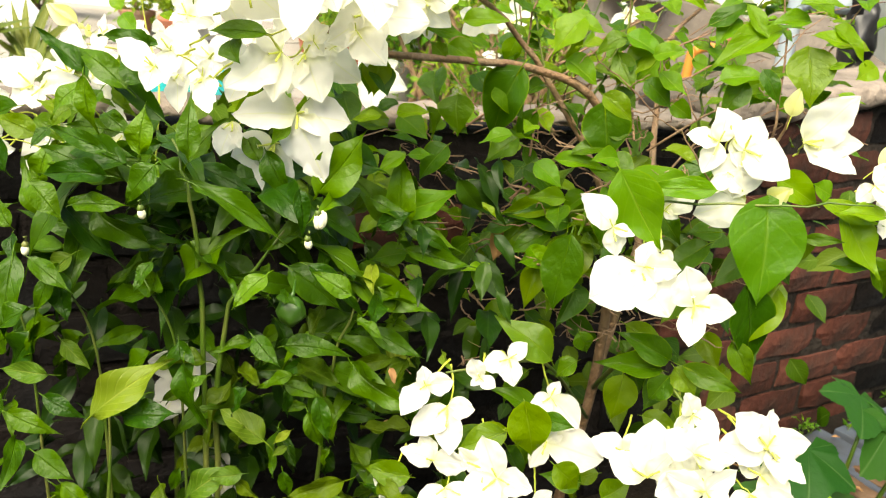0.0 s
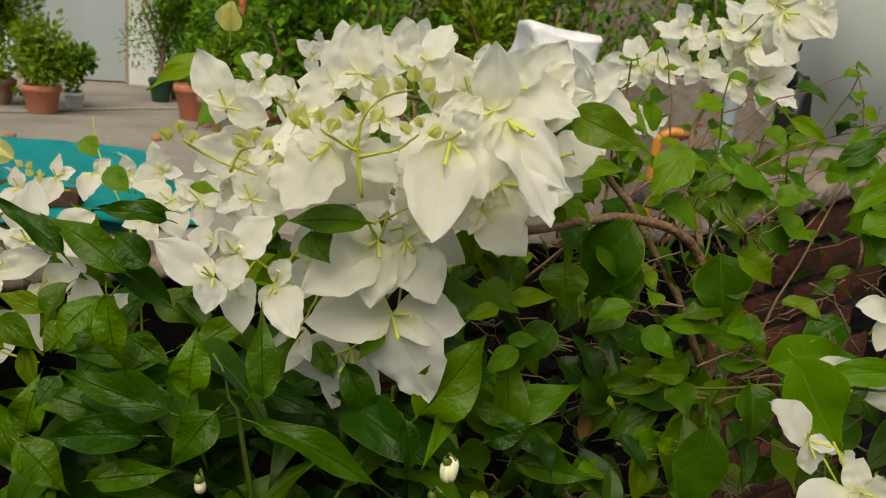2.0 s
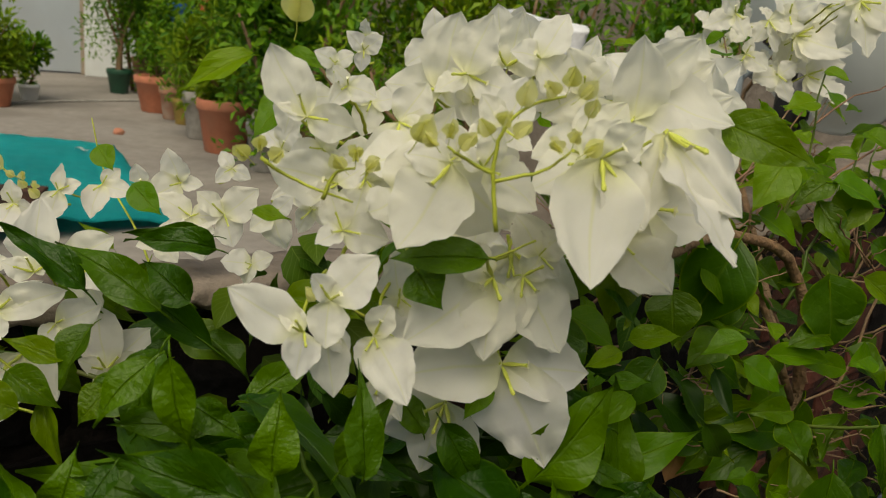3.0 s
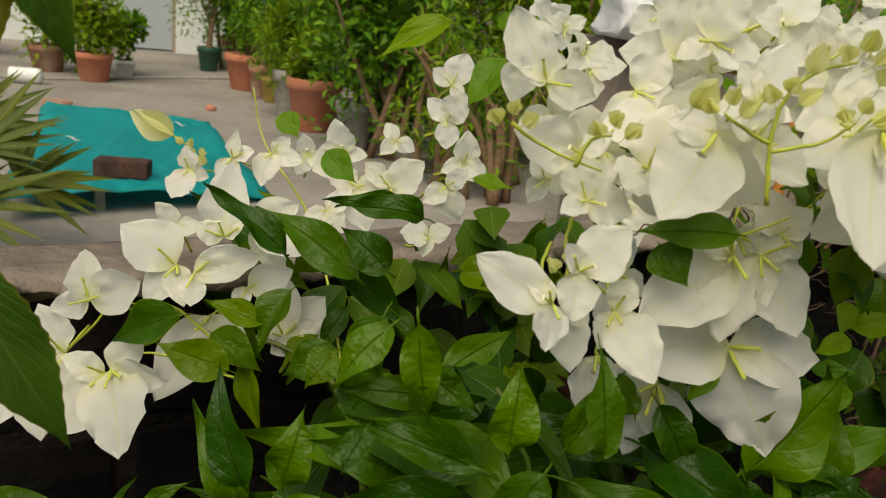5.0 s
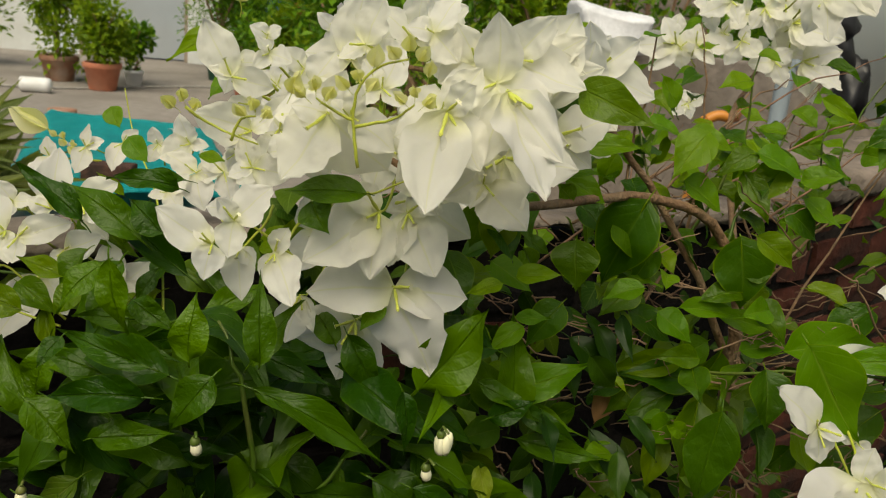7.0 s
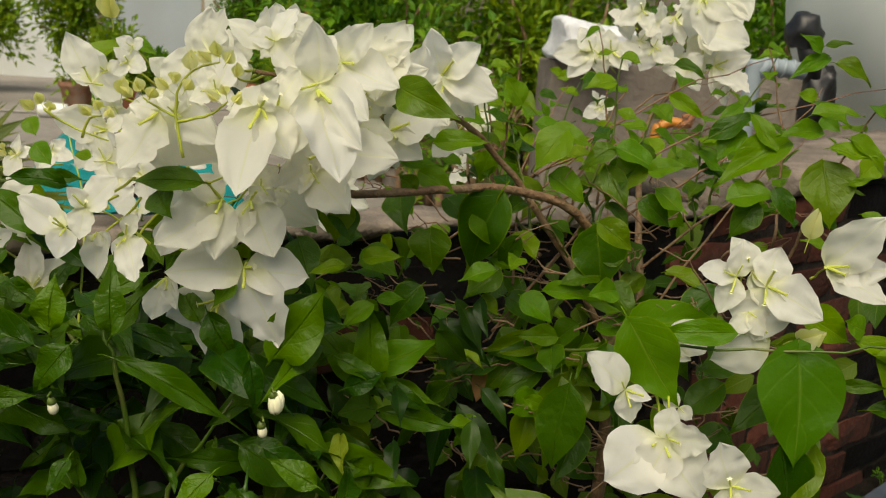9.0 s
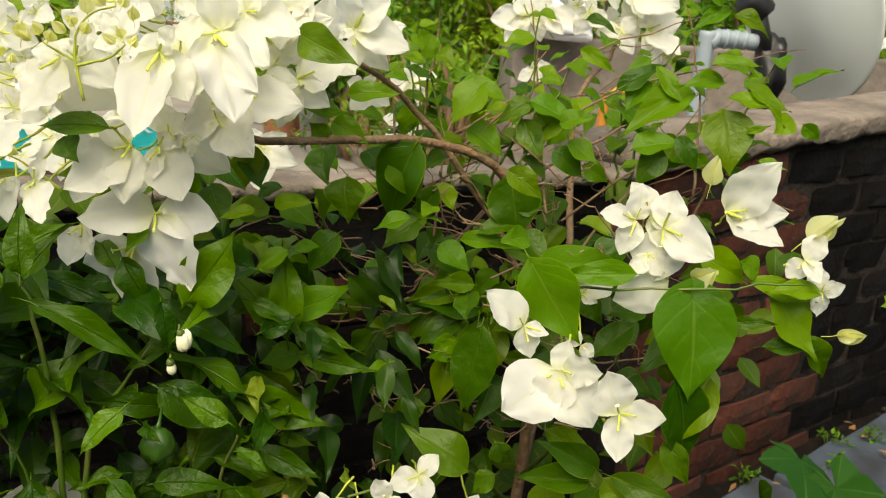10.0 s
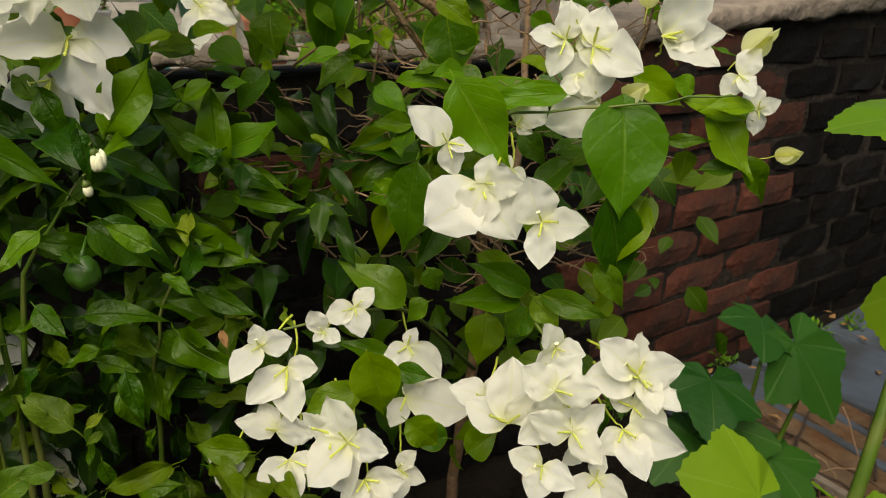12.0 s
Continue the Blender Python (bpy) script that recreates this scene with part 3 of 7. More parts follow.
for i, (x, y, z) in enumerate(((-3.55, 10.7, 0.55), (-4.2, 10.4, 0.5), (-3.25, 11.0, 0.75))):
    shrub("shrub", (x, y, z), (0.55, 0.4, 0.48), 2600, (0.085, 0.042), M_HEDGE_LIGHT, 140 + i, "yellow-green leafy shrub by the white house wall", 34)
for i, (x, y) in enumerate(((1.9, 6.9), (2.15, 6.6), (2.3, 7.1), (2.05, 7.5))):
    shrub("shrub", (x, y, 0.5), (0.3, 0.28, 0.5), 520, (0.07, 0.02), M_HEDGE if i % 2 else M_HEDGE_LIGHT, 100 + i, "wild leafy shrub at the end of the low wall", 26)
for i in range(8):
    x = -0.5 + 1.6 * i
    shrub("tree", (x, 12.2 + 0.2 * i, 2.2), (1.1, 0.8, 1.3), 2600, (0.12, 0.045), M_HEDGE, 80 + i, "leafy green tree beyond the terrace", 40)

# ---- teal cloth on a low frame, with a brick on it ----
frame_thing = tagged(empty("low_frame", (0.3, 6.8, 0)), "low wooden frame under the teal cloth", "frame")
TARP = [Vector((0.278, 5.537, 0)), Vector((1.08, 6.156, 0)), Vector((0.416, 7.575, 0)), Vector((-0.546, 7.644, 0))]


def on_tarp(u, v):
    return TARP[0].lerp(TARP[1], u).lerp(TARP[3].lerp(TARP[2], u), v)


def tarp_height(u, v):
    """The sheet slopes down to the floor at one corner."""
    return 0.12 - 0.085 * max(0.0, u - 0.5) / 0.5 * max(0.0, 1 - v)


for u, v in ((0.08, 0.1), (0.3, 0.0), (0.92, 0.9), (0.08, 0.9)):
    bm = bmesh.new()
    p = on_tarp(u, v)
    tall = tarp_height(u, v) - 0.02
    box(bm, (0.04, 0.04, tall), pose(p.x, p.y, tall / 2, 0, 0, 30), bevel=0.006)
    part("leg", bm, M_GREYPOT, frame_thing)
for (a, b) in (((0.08, 0.1), (0.75, 0.2)), ((0.75, 0.2), (0.92, 0.9)), ((0.92, 0.9), (0.08, 0.9)), ((0.08, 0.9), (0.08, 0.1))):
    bm = bmesh.new()
    p, q = on_tarp(*a), on_tarp(*b)
    tube(bm, [p + Vector((0, 0, tarp_height(*a) - 0.042)), q + Vector((0, 0, tarp_height(*b) - 0.042))], 0.015, 8)
    part("rail", bm, M_DARK, frame_thing)
bm = bmesh.new()


def tarp_point(u, v):
    p = on_tarp(-0.06 + 1.12 * u, -0.06 + 1.12 * v)
    edge = max(abs(u - 0.5), abs(v - 0.5)) * 2
    sag = 0.015 * (1 - edge) + 0.03 * max(0, edge - 0.88) / 0.12 * (0.7 + 0.5 * noise.noise(Vector((u * 5, v * 5, 0))))
    p += Vector((noise.noise(Vector((u * 4, v * 4, 1))), noise.noise(Vector((u * 4, v * 4, 2))), 0)) * 0.05 * edge
    return Vector((p.x, p.y, max(0.008, tarp_height(u, v) - sag + 0.012 * noise.noise(Vector((u * 6, v * 6, 5))) + 0.006 * noise.noise(Vector((u * 17, v * 17, 9))))))


sheet(bm, 56, 56, tarp_point)
bmesh.ops.solidify(bm, geom=bm.faces[:], thickness=0.004)
tagged(link_mesh("cloth", bm, M_TARP, smooth=True), "teal plastic sheet spread over a low frame", "tarpaulin")
bm = bmesh.new()
box(bm, (0.22, 0.11, 0.072), pose(0.565, 5.858, 0.155, 0, 0, 6), bevel=0.008)
tagged(link_mesh("loose_brick", bm, M_OLDBRICK), "dark brick weighing down the teal sheet", "brick")
for u, v in ((0.12, 0.45), (0.75, 0.8)):
    bm = bmesh.new()
    p = on_tarp(u, v)
    sheet(bm, 4, 2, lambda a, b: Vector((p.x + 0.06 * a + 0.02 * b, p.y + 0.03 * b + 0.02 * a, 0.122 + 0.012 * math.sin(a * 5 + b))))
    bmesh.ops.solidify(bm, geom=bm.faces[:], thickness=0.003)
    tagged(link_mesh("paper_scrap", bm, M_WHITE), "crumpled white scrap on the teal sheet", "scrap")

# ---- loose things on the terrace ----
bm = bmesh.new()
lathe(bm, [(0.05, 0), (0.062, 0.004), (0.064, 0.02), (0.064, 0.2), (0.06, 0.235), (0.03, 0.25)], 20, pose(-1.62, 9.22, 0.065, 0, 90, 12))
tagged(link_mesh("plastic_bottle", bm, M_WHITE, smooth=True), "white plastic container lying on the terrace", "container")
bm = bmesh.new()
line = curve([(-3.2, 9.2, 0.012), (-1.6, 9.5, 0.012), (-0.9, 10.4, 0.012), (-0.35, 11.0, 0.012), (0.0, 11.1, 0.03)], 8)
tube(bm, line, 0.011, 6)
tagged(link_mesh("garden_hose", bm, M_GREYPOT, smooth=True), "thin grey garden hose lying on the concrete", "hose")
bm = bmesh.new()


def lump(bm, centre, radii, seed, detail=3, rough=0.25):
    made = bmesh.ops.create_icosphere(bm, subdivisions=detail, radius=1.0)
    for v in made["verts"]:
        k = 1 + rough * noise.noise(v.co * 2.0 + Vector((seed, 0, 0))) + 0.4 * rough * noise.noise(v.co * 6 + Vector((0, seed, 0)))
        v.co = Vector(centre) + Vector((v.co.x * radii[0] * k, v.co.y * radii[1] * k, max(-0.85, v.co.z) * radii[2] * k))
    return bm


lump(bm, (-2.2, 8.97, 0.23), (0.21, 0.15, 0.27), 3, 4, 0.3)
for v in bm.verts:
    s = max(0.0, v.co.z - 0.2) / 0.3
    v.co.x = -2.2 + (v.co.x + 2.2) * (1 - 0.62 * s) - 0.13 * s
    v.co.z += 0.1 * s
    v.co.z *= 0.77
    v.co += 0.012 * noise.noise_vector(v.co * 18)
bag = tagged(empty("filled_bag", (-2.2, 8.97, 0)), "crumpled white plastic bag standing full on the terrace", "bag")
part("sack", bm, M_SACK, bag, smooth=True)
for k in range(6):
    bm = bmesh.new()
    box(bm, (0.028, 0.006, 0.022), pose(-2.305 - 0.008 * k, 8.815 + 0.012 * k, 0.2 + 0.027 * k, 0, 12, -30), bevel=0.002)
    part("print_mark", bm, M_BLACK, bag, "dark printed mark")
bm = bmesh.new()
lathe(bm, [(0.17, 0), (0.18, 0.02), (0.19, 0.15), (0.2, 0.165), (0.19, 0.18), (0.2, 0.36), (0.205, 0.375), (0.2, 0.47), (0.185, 0.485), (0.18, 0.45)], 28, Matrix.Translation((-2.84, 9.6, 0)))
tagged(link_mesh("barrel", bm, M_BLUE, smooth=True), "blue plastic barrel standing behind the white bag", "barrel")
bm = bmesh.new()
box(bm, (0.34, 0.26, 0.17), pose(2.70, 5.97, 0.975, 0, 4, 14), bevel=0.035, segments=3)
bmesh.ops.subdivide_edges(bm, edges=bm.edges[:], cuts=2, use_grid_fill=True)
for v in bm.verts:
    v.co += 0.035 * noise.noise_vector(v.co * 7) * (0.3 + 0.7 * (v.co.z > 0.92)) + 0.012 * noise.noise_vector(v.co * 25)
tagged(link_mesh("cement_sack", bm, M_SACK, smooth=True), "folded white woven sack on the low wall", "sack")
bm = bmesh.new()
lump(bm, (0.15, 8.75, 0.02), (0.04, 0.03, 0.03), 4, 2)
tagged(link_mesh("clay_shard", bm, M_TERRA), "broken red clay shard on the floor", "shard")
bm = bmesh.new()
lathe(bm, [(0.08, 0), (0.095, 0.01), (0.1, 0.05), (0.07, 0.055)], 18, Matrix.Translation((-0.75, 8.15, 0.002)))
tagged(link_mesh("clay_saucer", bm, M_TERRA_OLD, smooth=True), "shallow brown clay saucer on the floor", "saucer")
bm = bmesh.new()
lathe(bm, [(0.1, 0), (0.12, 0.02), (0.13, 0.24), (0.135, 0.25)], 20, Matrix.Translation((0.05, 11.3, 0.75)))
tagged(link_mesh("bucket", bm, M_BLUE, smooth=True), "blue plastic bucket among the shrubs", "bucket")
bm = bmesh.new()
tube(bm, [(0.35, 11.0, 0), (0.33, 11.0, 1.9)], 0.04, 10)
tagged(link_mesh("post", bm, M_REDPOST, smooth=True), "red painted post among the shrubs", "post")

# ---- satellite dish on its mast behind the coping ----
DISH_AT = Vector((3.42, 5.0, 1.075))
dish = tagged(empty("satellite_dish", (3.1, 4.86, 0.0)), "grey-white metal satellite dish on a mast behind the coping", "satellite dish")
turn = Vector((0.90, 0.28, 0.33)).normalized().to_track_quat("Z", "Y").to_matrix().to_4x4()
bm = bmesh.new()
prof = [(0.02 + 0.31 * k / 9, -0.075 + 0.075 * (k / 9) ** 2) for k in range(10)]
prof += [(0.34, 0.0), (0.345, 0.006), (0.34, 0.012)] + [(r, z + 0.012) for r, z in reversed(prof)]
lathe(bm, prof, 48, Matrix.Translation(DISH_AT) @ turn)
part("reflector", bm, M_DISH, dish, smooth=True)
bm = bmesh.new()
box(bm, (0.5, 0.028, 0.028), pose(3.80, 5.03, 1.01, 0, -27, 6), bevel=0.004)
part("feed_arm", bm, M_WHITE, dish, "white square feed arm")
bm = bmesh.new()
lump(bm, (3.23, 4.90, 1.06), (0.055, 0.05, 0.06), 2, 3, 0.25)
lump(bm, (3.32, 4.93, 0.86), (0.055, 0.06, 0.11), 6, 3, 0.35)
tube(bm, [(3.235, 4.90, 1.05), (3.31, 4.93, 0.88)], 0.03, 10)
part("bracket", bm, M_BLACK, dish, "black mounting bracket", smooth=True)
bm = bmesh.new()
tube(bm, curve([(3.085, 4.86, 0.0), (3.085, 4.86, 0.5), (3.085, 4.86, 0.86), (3.088, 4.86, 0.965)], 5), 0.026, 12)
part("mast", bm, M_PIPE, dish, "pale grey mast pipe", smooth=True)
bm = bmesh.new()
tube(bm, curve([(3.09, 4.86, 0.925), (3.12, 4.87, 0.945), (3.17, 4.88, 0.945), (3.25, 4.9, 0.94)], 5), 0.027, 14)
part("sleeve", bm, M_PIPE, dish, "pale pipe sleeve", smooth=True)
for k in range(4):
    bm = bmesh.new()
    p = Vector((3.12 + 0.03 * k, 4.87 + 0.006 * k, 0.945))
    tube(bm, [p - Vector((0.005, 0, 0)), p + Vector((0.005, 0, -0.001))], 0.031, 14)
    part("clamp", bm, M_PIPE, dish, smooth=True)

# orange pipe bend with a rusty tap behind the coping
tap = tagged(empty("water_pipe", (2.72, 4.28, 0.0)), "orange pipe bend with a rusty tap", "pipe")
bm = bmesh.new()
tube(bm, curve([(2.69, 4.3, 0.0), (2.69, 4.3, 0.45), (2.695, 4.3, 0.75), (2.705, 4.3, 0.785), (2.73, 4.3, 0.80), (2.755, 4.3, 0.798)], 6), 0.013, 12)
part("pipe_bend", bm, M_ORANGE, tap, smooth=True)
bm = bmesh.new()
tube(bm, [(2.75, 4.3, 0.795), (2.775, 4.3, 0.80), (2.78, 4.3, 0.82)], [0.014, 0.012, 0.009], 8)
box(bm, (0.05, 0.012, 0.01), pose(2.78, 4.3, 0.822, 0, -15, 0), bevel=0.003)
part("tap", bm, M_RUST, tap, "rusty brown tap")

# stone slabs and tile strips on the near ground by the wall
TILES = wall_frame(Vector((2.893, 3.75, 0.056)), Vector((math.cos(radians(42)), math.sin(radians(42)), 0)))
tile_rng = random.Random(12)


def tile(x0, x1, y0, y1, z, material, label, bevel=0.004):
    """A slab by its extent along the wall and out from it."""
    bm = bmesh.new()
    box(bm, (x1 - x0, y1 - y0, 0.026), TILES @ pose((x0 + x1) / 2, -(y0 + y1) / 2, z, tile_rng.uniform(-1.2, 1.2), tile_rng.uniform(-1, 1), tile_rng.uniform(-2.5, 2.5)), bevel=bevel)
    bmesh.ops.subdivide_edges(bm, edges=bm.edges[:], cuts=1, use_grid_fill=True)
    for v in bm.verts:
        v.co += 0.003 * noise.noise_vector(v.co * 40)
    tagged(link_mesh("stone_tile", bm, material), label, "stone tile", group="tiles by the wall")


tile(0.38, 0.72, 0.0, 0.46, -0.155, M_SLATE, "smooth blue-grey stone slab lying on the ground")
tile(0.735, 1.02, 0.01, 0.48, -0.157, M_SLATE, "smooth blue-grey stone slab lying on the ground")
tile(0.02, 0.36, -0.02, 0.13, -0.158, M_SLATE, "narrow blue-grey stone tile against the wall")
def broken_slab(x, y, long, wide, turn_, seed, label):
    """A flat stone with a broken outline, half sunk in the soil."""
    rng = random.Random(seed)
    bm = bmesh.new()
    n = 22
    rings = []
    for z, k in ((-0.02, 1.02), (0.006, 1.0), (0.012, 0.95), (0.014, 0.5)):
        ring = []
        for i in range(n):
            a = math.tau * i / n
            r = (abs(math.cos(a)) ** 3 + abs(math.sin(a)) ** 3) ** (-1 / 3) * (1 + 0.16 * noise.noise(Vector((2 * math.cos(a) + seed, 2 * math.sin(a), 0))))
            ring.append(bm.verts.new((long * k * r * math.cos(a), wide * k * r * math.sin(a), z + 0.006 * noise.noise(Vector((9 * k * math.cos(a), 9 * k * math.sin(a), seed))))))
        rings.append(ring)
    for r0, r1 in zip(rings, rings[1:]):
        for i in range(n):
            bm.faces.new((r0[i], r0[(i + 1) % n], r1[(i + 1) % n], r1[i]))
    bm.faces.new(rings[-1])
    bmesh.ops.transform(bm, matrix=pose(x, y, GROUND + soil_rise(x, y) + 0.008, rng.uniform(-3, 3), rng.uniform(-3, 3), turn_), verts=bm.verts)
    return tagged(link_mesh("broken_stone", bm, M_SANDTILE), label, "stone", group="broken stones by the wall")


for k, (x, y, long, wide, turn_) in enumerate(((3.40, 3.46, 0.13, 0.10, -15), (3.17, 3.40, 0.11, 0.08, 10), (2.96, 3.42, 0.07, 0.055, 70), (3.56, 3.66, 0.12, 0.09, 35))):
    broken_slab(x, y, long, wide, turn_, 30 + k, "broken orange-brown sandstone piece sunk in the soil")
def stone_strip(across, wide, material, label, seed):
    """A strip of paving that runs out from the wall, worn at its edges."""
    c = Vector((0.848 * across - 0.742, 0.53 * across + 1.187))
    bm = bmesh.new()
    box(bm, (0.34, wide, 0.024), Matrix(), bevel=0.003)
    bmesh.ops.subdivide_edges(bm, edges=[e for e in bm.edges if e.calc_length() > 0.2], cuts=14, use_grid_fill=True)
    for v in bm.verts:
        v.co += 0.005 * noise.noise_vector(v.co * 22 + Vector((seed, 0, 0)))
    bmesh.ops.transform(bm, matrix=pose(c.x, c.y, GROUND + soil_rise(c.x, c.y) + 0.006, 0, 1.5 * math.sin(seed), -58 + math.sin(3 * seed)), verts=bm.verts)
    tagged(link_mesh("stone_strip", bm, material), label, "stone strip", group="paving strips by the wall")


for k, (across, wide) in enumerate(((4.582, 0.066), (4.655, 0.058), (4.741, 0.056), (4.828, 0.056))):
    stone_strip(across, wide, M_SANDTILE, "orange-brown sandstone strip set in the soil", k)
for k, across in enumerate((4.699, 4.784)):
    stone_strip(across, 0.022, M_SLATE, "narrow blue-grey stone strip between sandstone strips", 7 + k)
stone_strip(4.535, 0.02, M_COPING, "pale cement edge strip along the sandstone", 11)
dry_rng = random.Random(33)
for k in range(9):
    x, y = dry_rng.uniform(2.95, 3.5), dry_rng.uniform(3.35, 3.75)
    z = GROUND + soil_rise(x, y)
    d = Vector((dry_rng.uniform(-0.12, 0.12), dry_rng.uniform(-0.08, 0.08), dry_rng.uniform(0.03, 0.2)))
    bm = bmesh.new()
    base = Vector((x, y, z - 0.01))
    tube(bm, curve([base, base + d * 0.5 + Vector((0, 0, 0.015)), base + d], 5, 0.002, dry_rng), 0.0016, 5)
    tagged(link_mesh("dry_stalk", bm, M_TWIG, smooth=True), "thin dry brown stalk among the broken stones", "stalk", group="dry stalks by the wall")

# weeds and litter along the foot of the wall
for k in range(9):
    s = 0.1 + 0.13 * k
    p = W_RIGHT @ Vector((s, -0.06 - 0.05 * (k % 3), 0))
    foot = GROUND + soil_rise(p.x, p.y)
    w = tagged(empty("weed", (p.x, p.y, foot)), "small green weed at the foot of the brick wall", "weed", group="weeds by the wall")
    bm = bmesh.new()
    crown(bm, random.Random(200 + k), (p.x, p.y, foot + 0.035), (0.035, 0.03, 0.025), 40, 0.018, 0.008, 5)
    part("leaves", bm, M_HEDGE, w)
    bm = bmesh.new()
    for j in range(4):
        tube(bm, [(p.x, p.y, foot - 0.015), (p.x + 0.02 * math.cos(j * 1.6), p.y + 0.02 * math.sin(j * 1.6), foot + 0.04)], 0.0012, 4)
    part("stalk", bm, M_GREENSTEM, w)
litter_rng = random.Random(21)
bm = bmesh.new()
uvl = bm.loops.layers.uv.verify()
for k in range(420):
    p = Vector((litter_rng.uniform(1.3, 4.2), litter_rng.uniform(2.5, 4.4), GROUND + 0.032))
    p.z += soil_rise(p.x, p.y)
    q = W_RIGHT.inverted() @ p
    if q.y > -0.02:
        continue
    a = litter_rng.uniform(0, math.tau)
    blade(bm, uvl, p, Vector((math.cos(a), math.sin(a), litter_rng.uniform(-0.1, 0.4))), Vector((litter_rng.uniform(-0.4, 0.4), litter_rng.uniform(-0.4, 0.4), 1)), litter_rng.uniform(0.02, 0.05), litter_rng.uniform(0.008, 0.025))
tagged(link_mesh("leaf_litter", bm, M_DRY), "dry brown fallen leaves on the soil", "leaf litter", kind="stuff")
bm = bmesh.new()
pebble_rng = random.Random(27)
for k in range(260):
    p = Vector((pebble_rng.uniform(2.5, 4.2), pebble_rng.uniform(3.0, 4.6), GROUND + pebble_rng.uniform(-0.005, 0.014)))
    p.z += soil_rise(p.x, p.y)
    if (W_RIGHT.inverted() @ p).y > -0.02:
        continue
    s = pebble_rng.uniform(0.006, 0.02)
    lump(bm, p, (s, s * pebble_rng.uniform(0.6, 1.0), s * 0.6), k, 1, 0.5)
tagged(link_mesh("gravel", bm, M_MORTAR), "small stones and crumbs of mortar on the soil", "gravel", kind="stuff")
stick_rng = random.Random(22)
for k, (x, y) in enumerate(((3.06, 3.66), (3.2, 3.7), (2.95, 3.55), (3.12, 3.5), (2.8, 3.6), (3.3, 3.62))):
    a = stick_rng.uniform(0, math.pi)
    d = Vector((math.cos(a), math.sin(a), 0)) * stick_rng.uniform(0.08, 0.16)
    bm = bmesh.new()
    base = Vector((x, y, GROUND + soil_rise(x, y) + 0.03))
    tube(bm, curve([base - d, base + Vector((0, 0.01, 0.02)), base + d + Vector((0, 0, 0.01))], 5, 0.003, stick_rng), [0.0035 - 0.0002 * i for i in range(11)], 6)
    tagged(link_mesh("stick", bm, M_DARK, smooth=True), "dry brown stick lying by the stone tiles", "stick", group="sticks on the ground")

# ---- leaves, bracts and flowers of the near plants ----
def leaf_mesh(name, material, width, widest, base_notch=0.0, fold=0.22, curl=0.25, wave=0.03, tip=1.0, seed=0, nu=8, nv=10, stalk=0.0, teeth=0.0):
    """A leaf one unit long along y, its upper side to +z, folded at the midrib, curled towards the tip, wavy at the edge."""
    rng = random.Random(seed)
    ph = [rng.uniform(0, 6.28) for _ in range(4)]
    bm = bmesh.new()
    uvl = bm.loops.layers.uv.new("UVMap")
    grid = []
    for j in range(nv + 1):
        v = j / nv
        if v < widest:
            w = width * math.sin(math.pi / 2 * v / widest) ** 0.62
        else:
            w = width * max(0.0, math.cos(math.pi / 2 * (v - widest) / (1 - widest))) ** tip
        if teeth:
            w *= 1 + teeth * (1 if j % 2 else -1)
        row = []
        for i in range(nu + 1):
            u = i / nu * 2 - 1
            x = u * w / 2
            y = v - base_notch * abs(u) ** 1.5 * max(0, 1 - v * 3.2)
            z = fold * abs(x) - curl * v * v * 0.5 + wave * abs(u) * math.sin(v * 11 + ph[0] + (2.0 if u > 0 else 0)) + 0.02 * math.sin(v * 5 + ph[1]) - 0.35 * fold * x * x / max(width, 0.01)
            x += 0.03 * math.sin(v * 3.0 + ph[2]) * v
            row.append(bm.verts.new((x, y, z)))
        grid.append(row)
    for j in range(nv):
        for i in range(nu):
            f = bm.faces.new((grid[j][i], grid[j][i + 1], grid[j + 1][i + 1], grid[j + 1][i]))
            for loop, (a, b) in zip(f.loops, ((i, j), (i + 1, j), (i + 1, j + 1), (i, j + 1))):
                loop[uvl].uv = (a / nu, b / nv)
            f.smooth = True
    bmesh.ops.remove_doubles(bm, verts=bm.verts, dist=1e-5)
    if stalk:
        tube(bm, [(0, -stalk, -0.35 * stalk), (0, -stalk * 0.5, -0.08 * stalk), (0, 0.02, -0.006), (0, 0.55, -0.010 - curl * 0.15)], [0.007, 0.010, 0.011, 0.004], 5)
    me = bpy.data.meshes.new(name)
    bm.to_mesh(me)
    bm.free()
    me.materials.append(material)
    return me


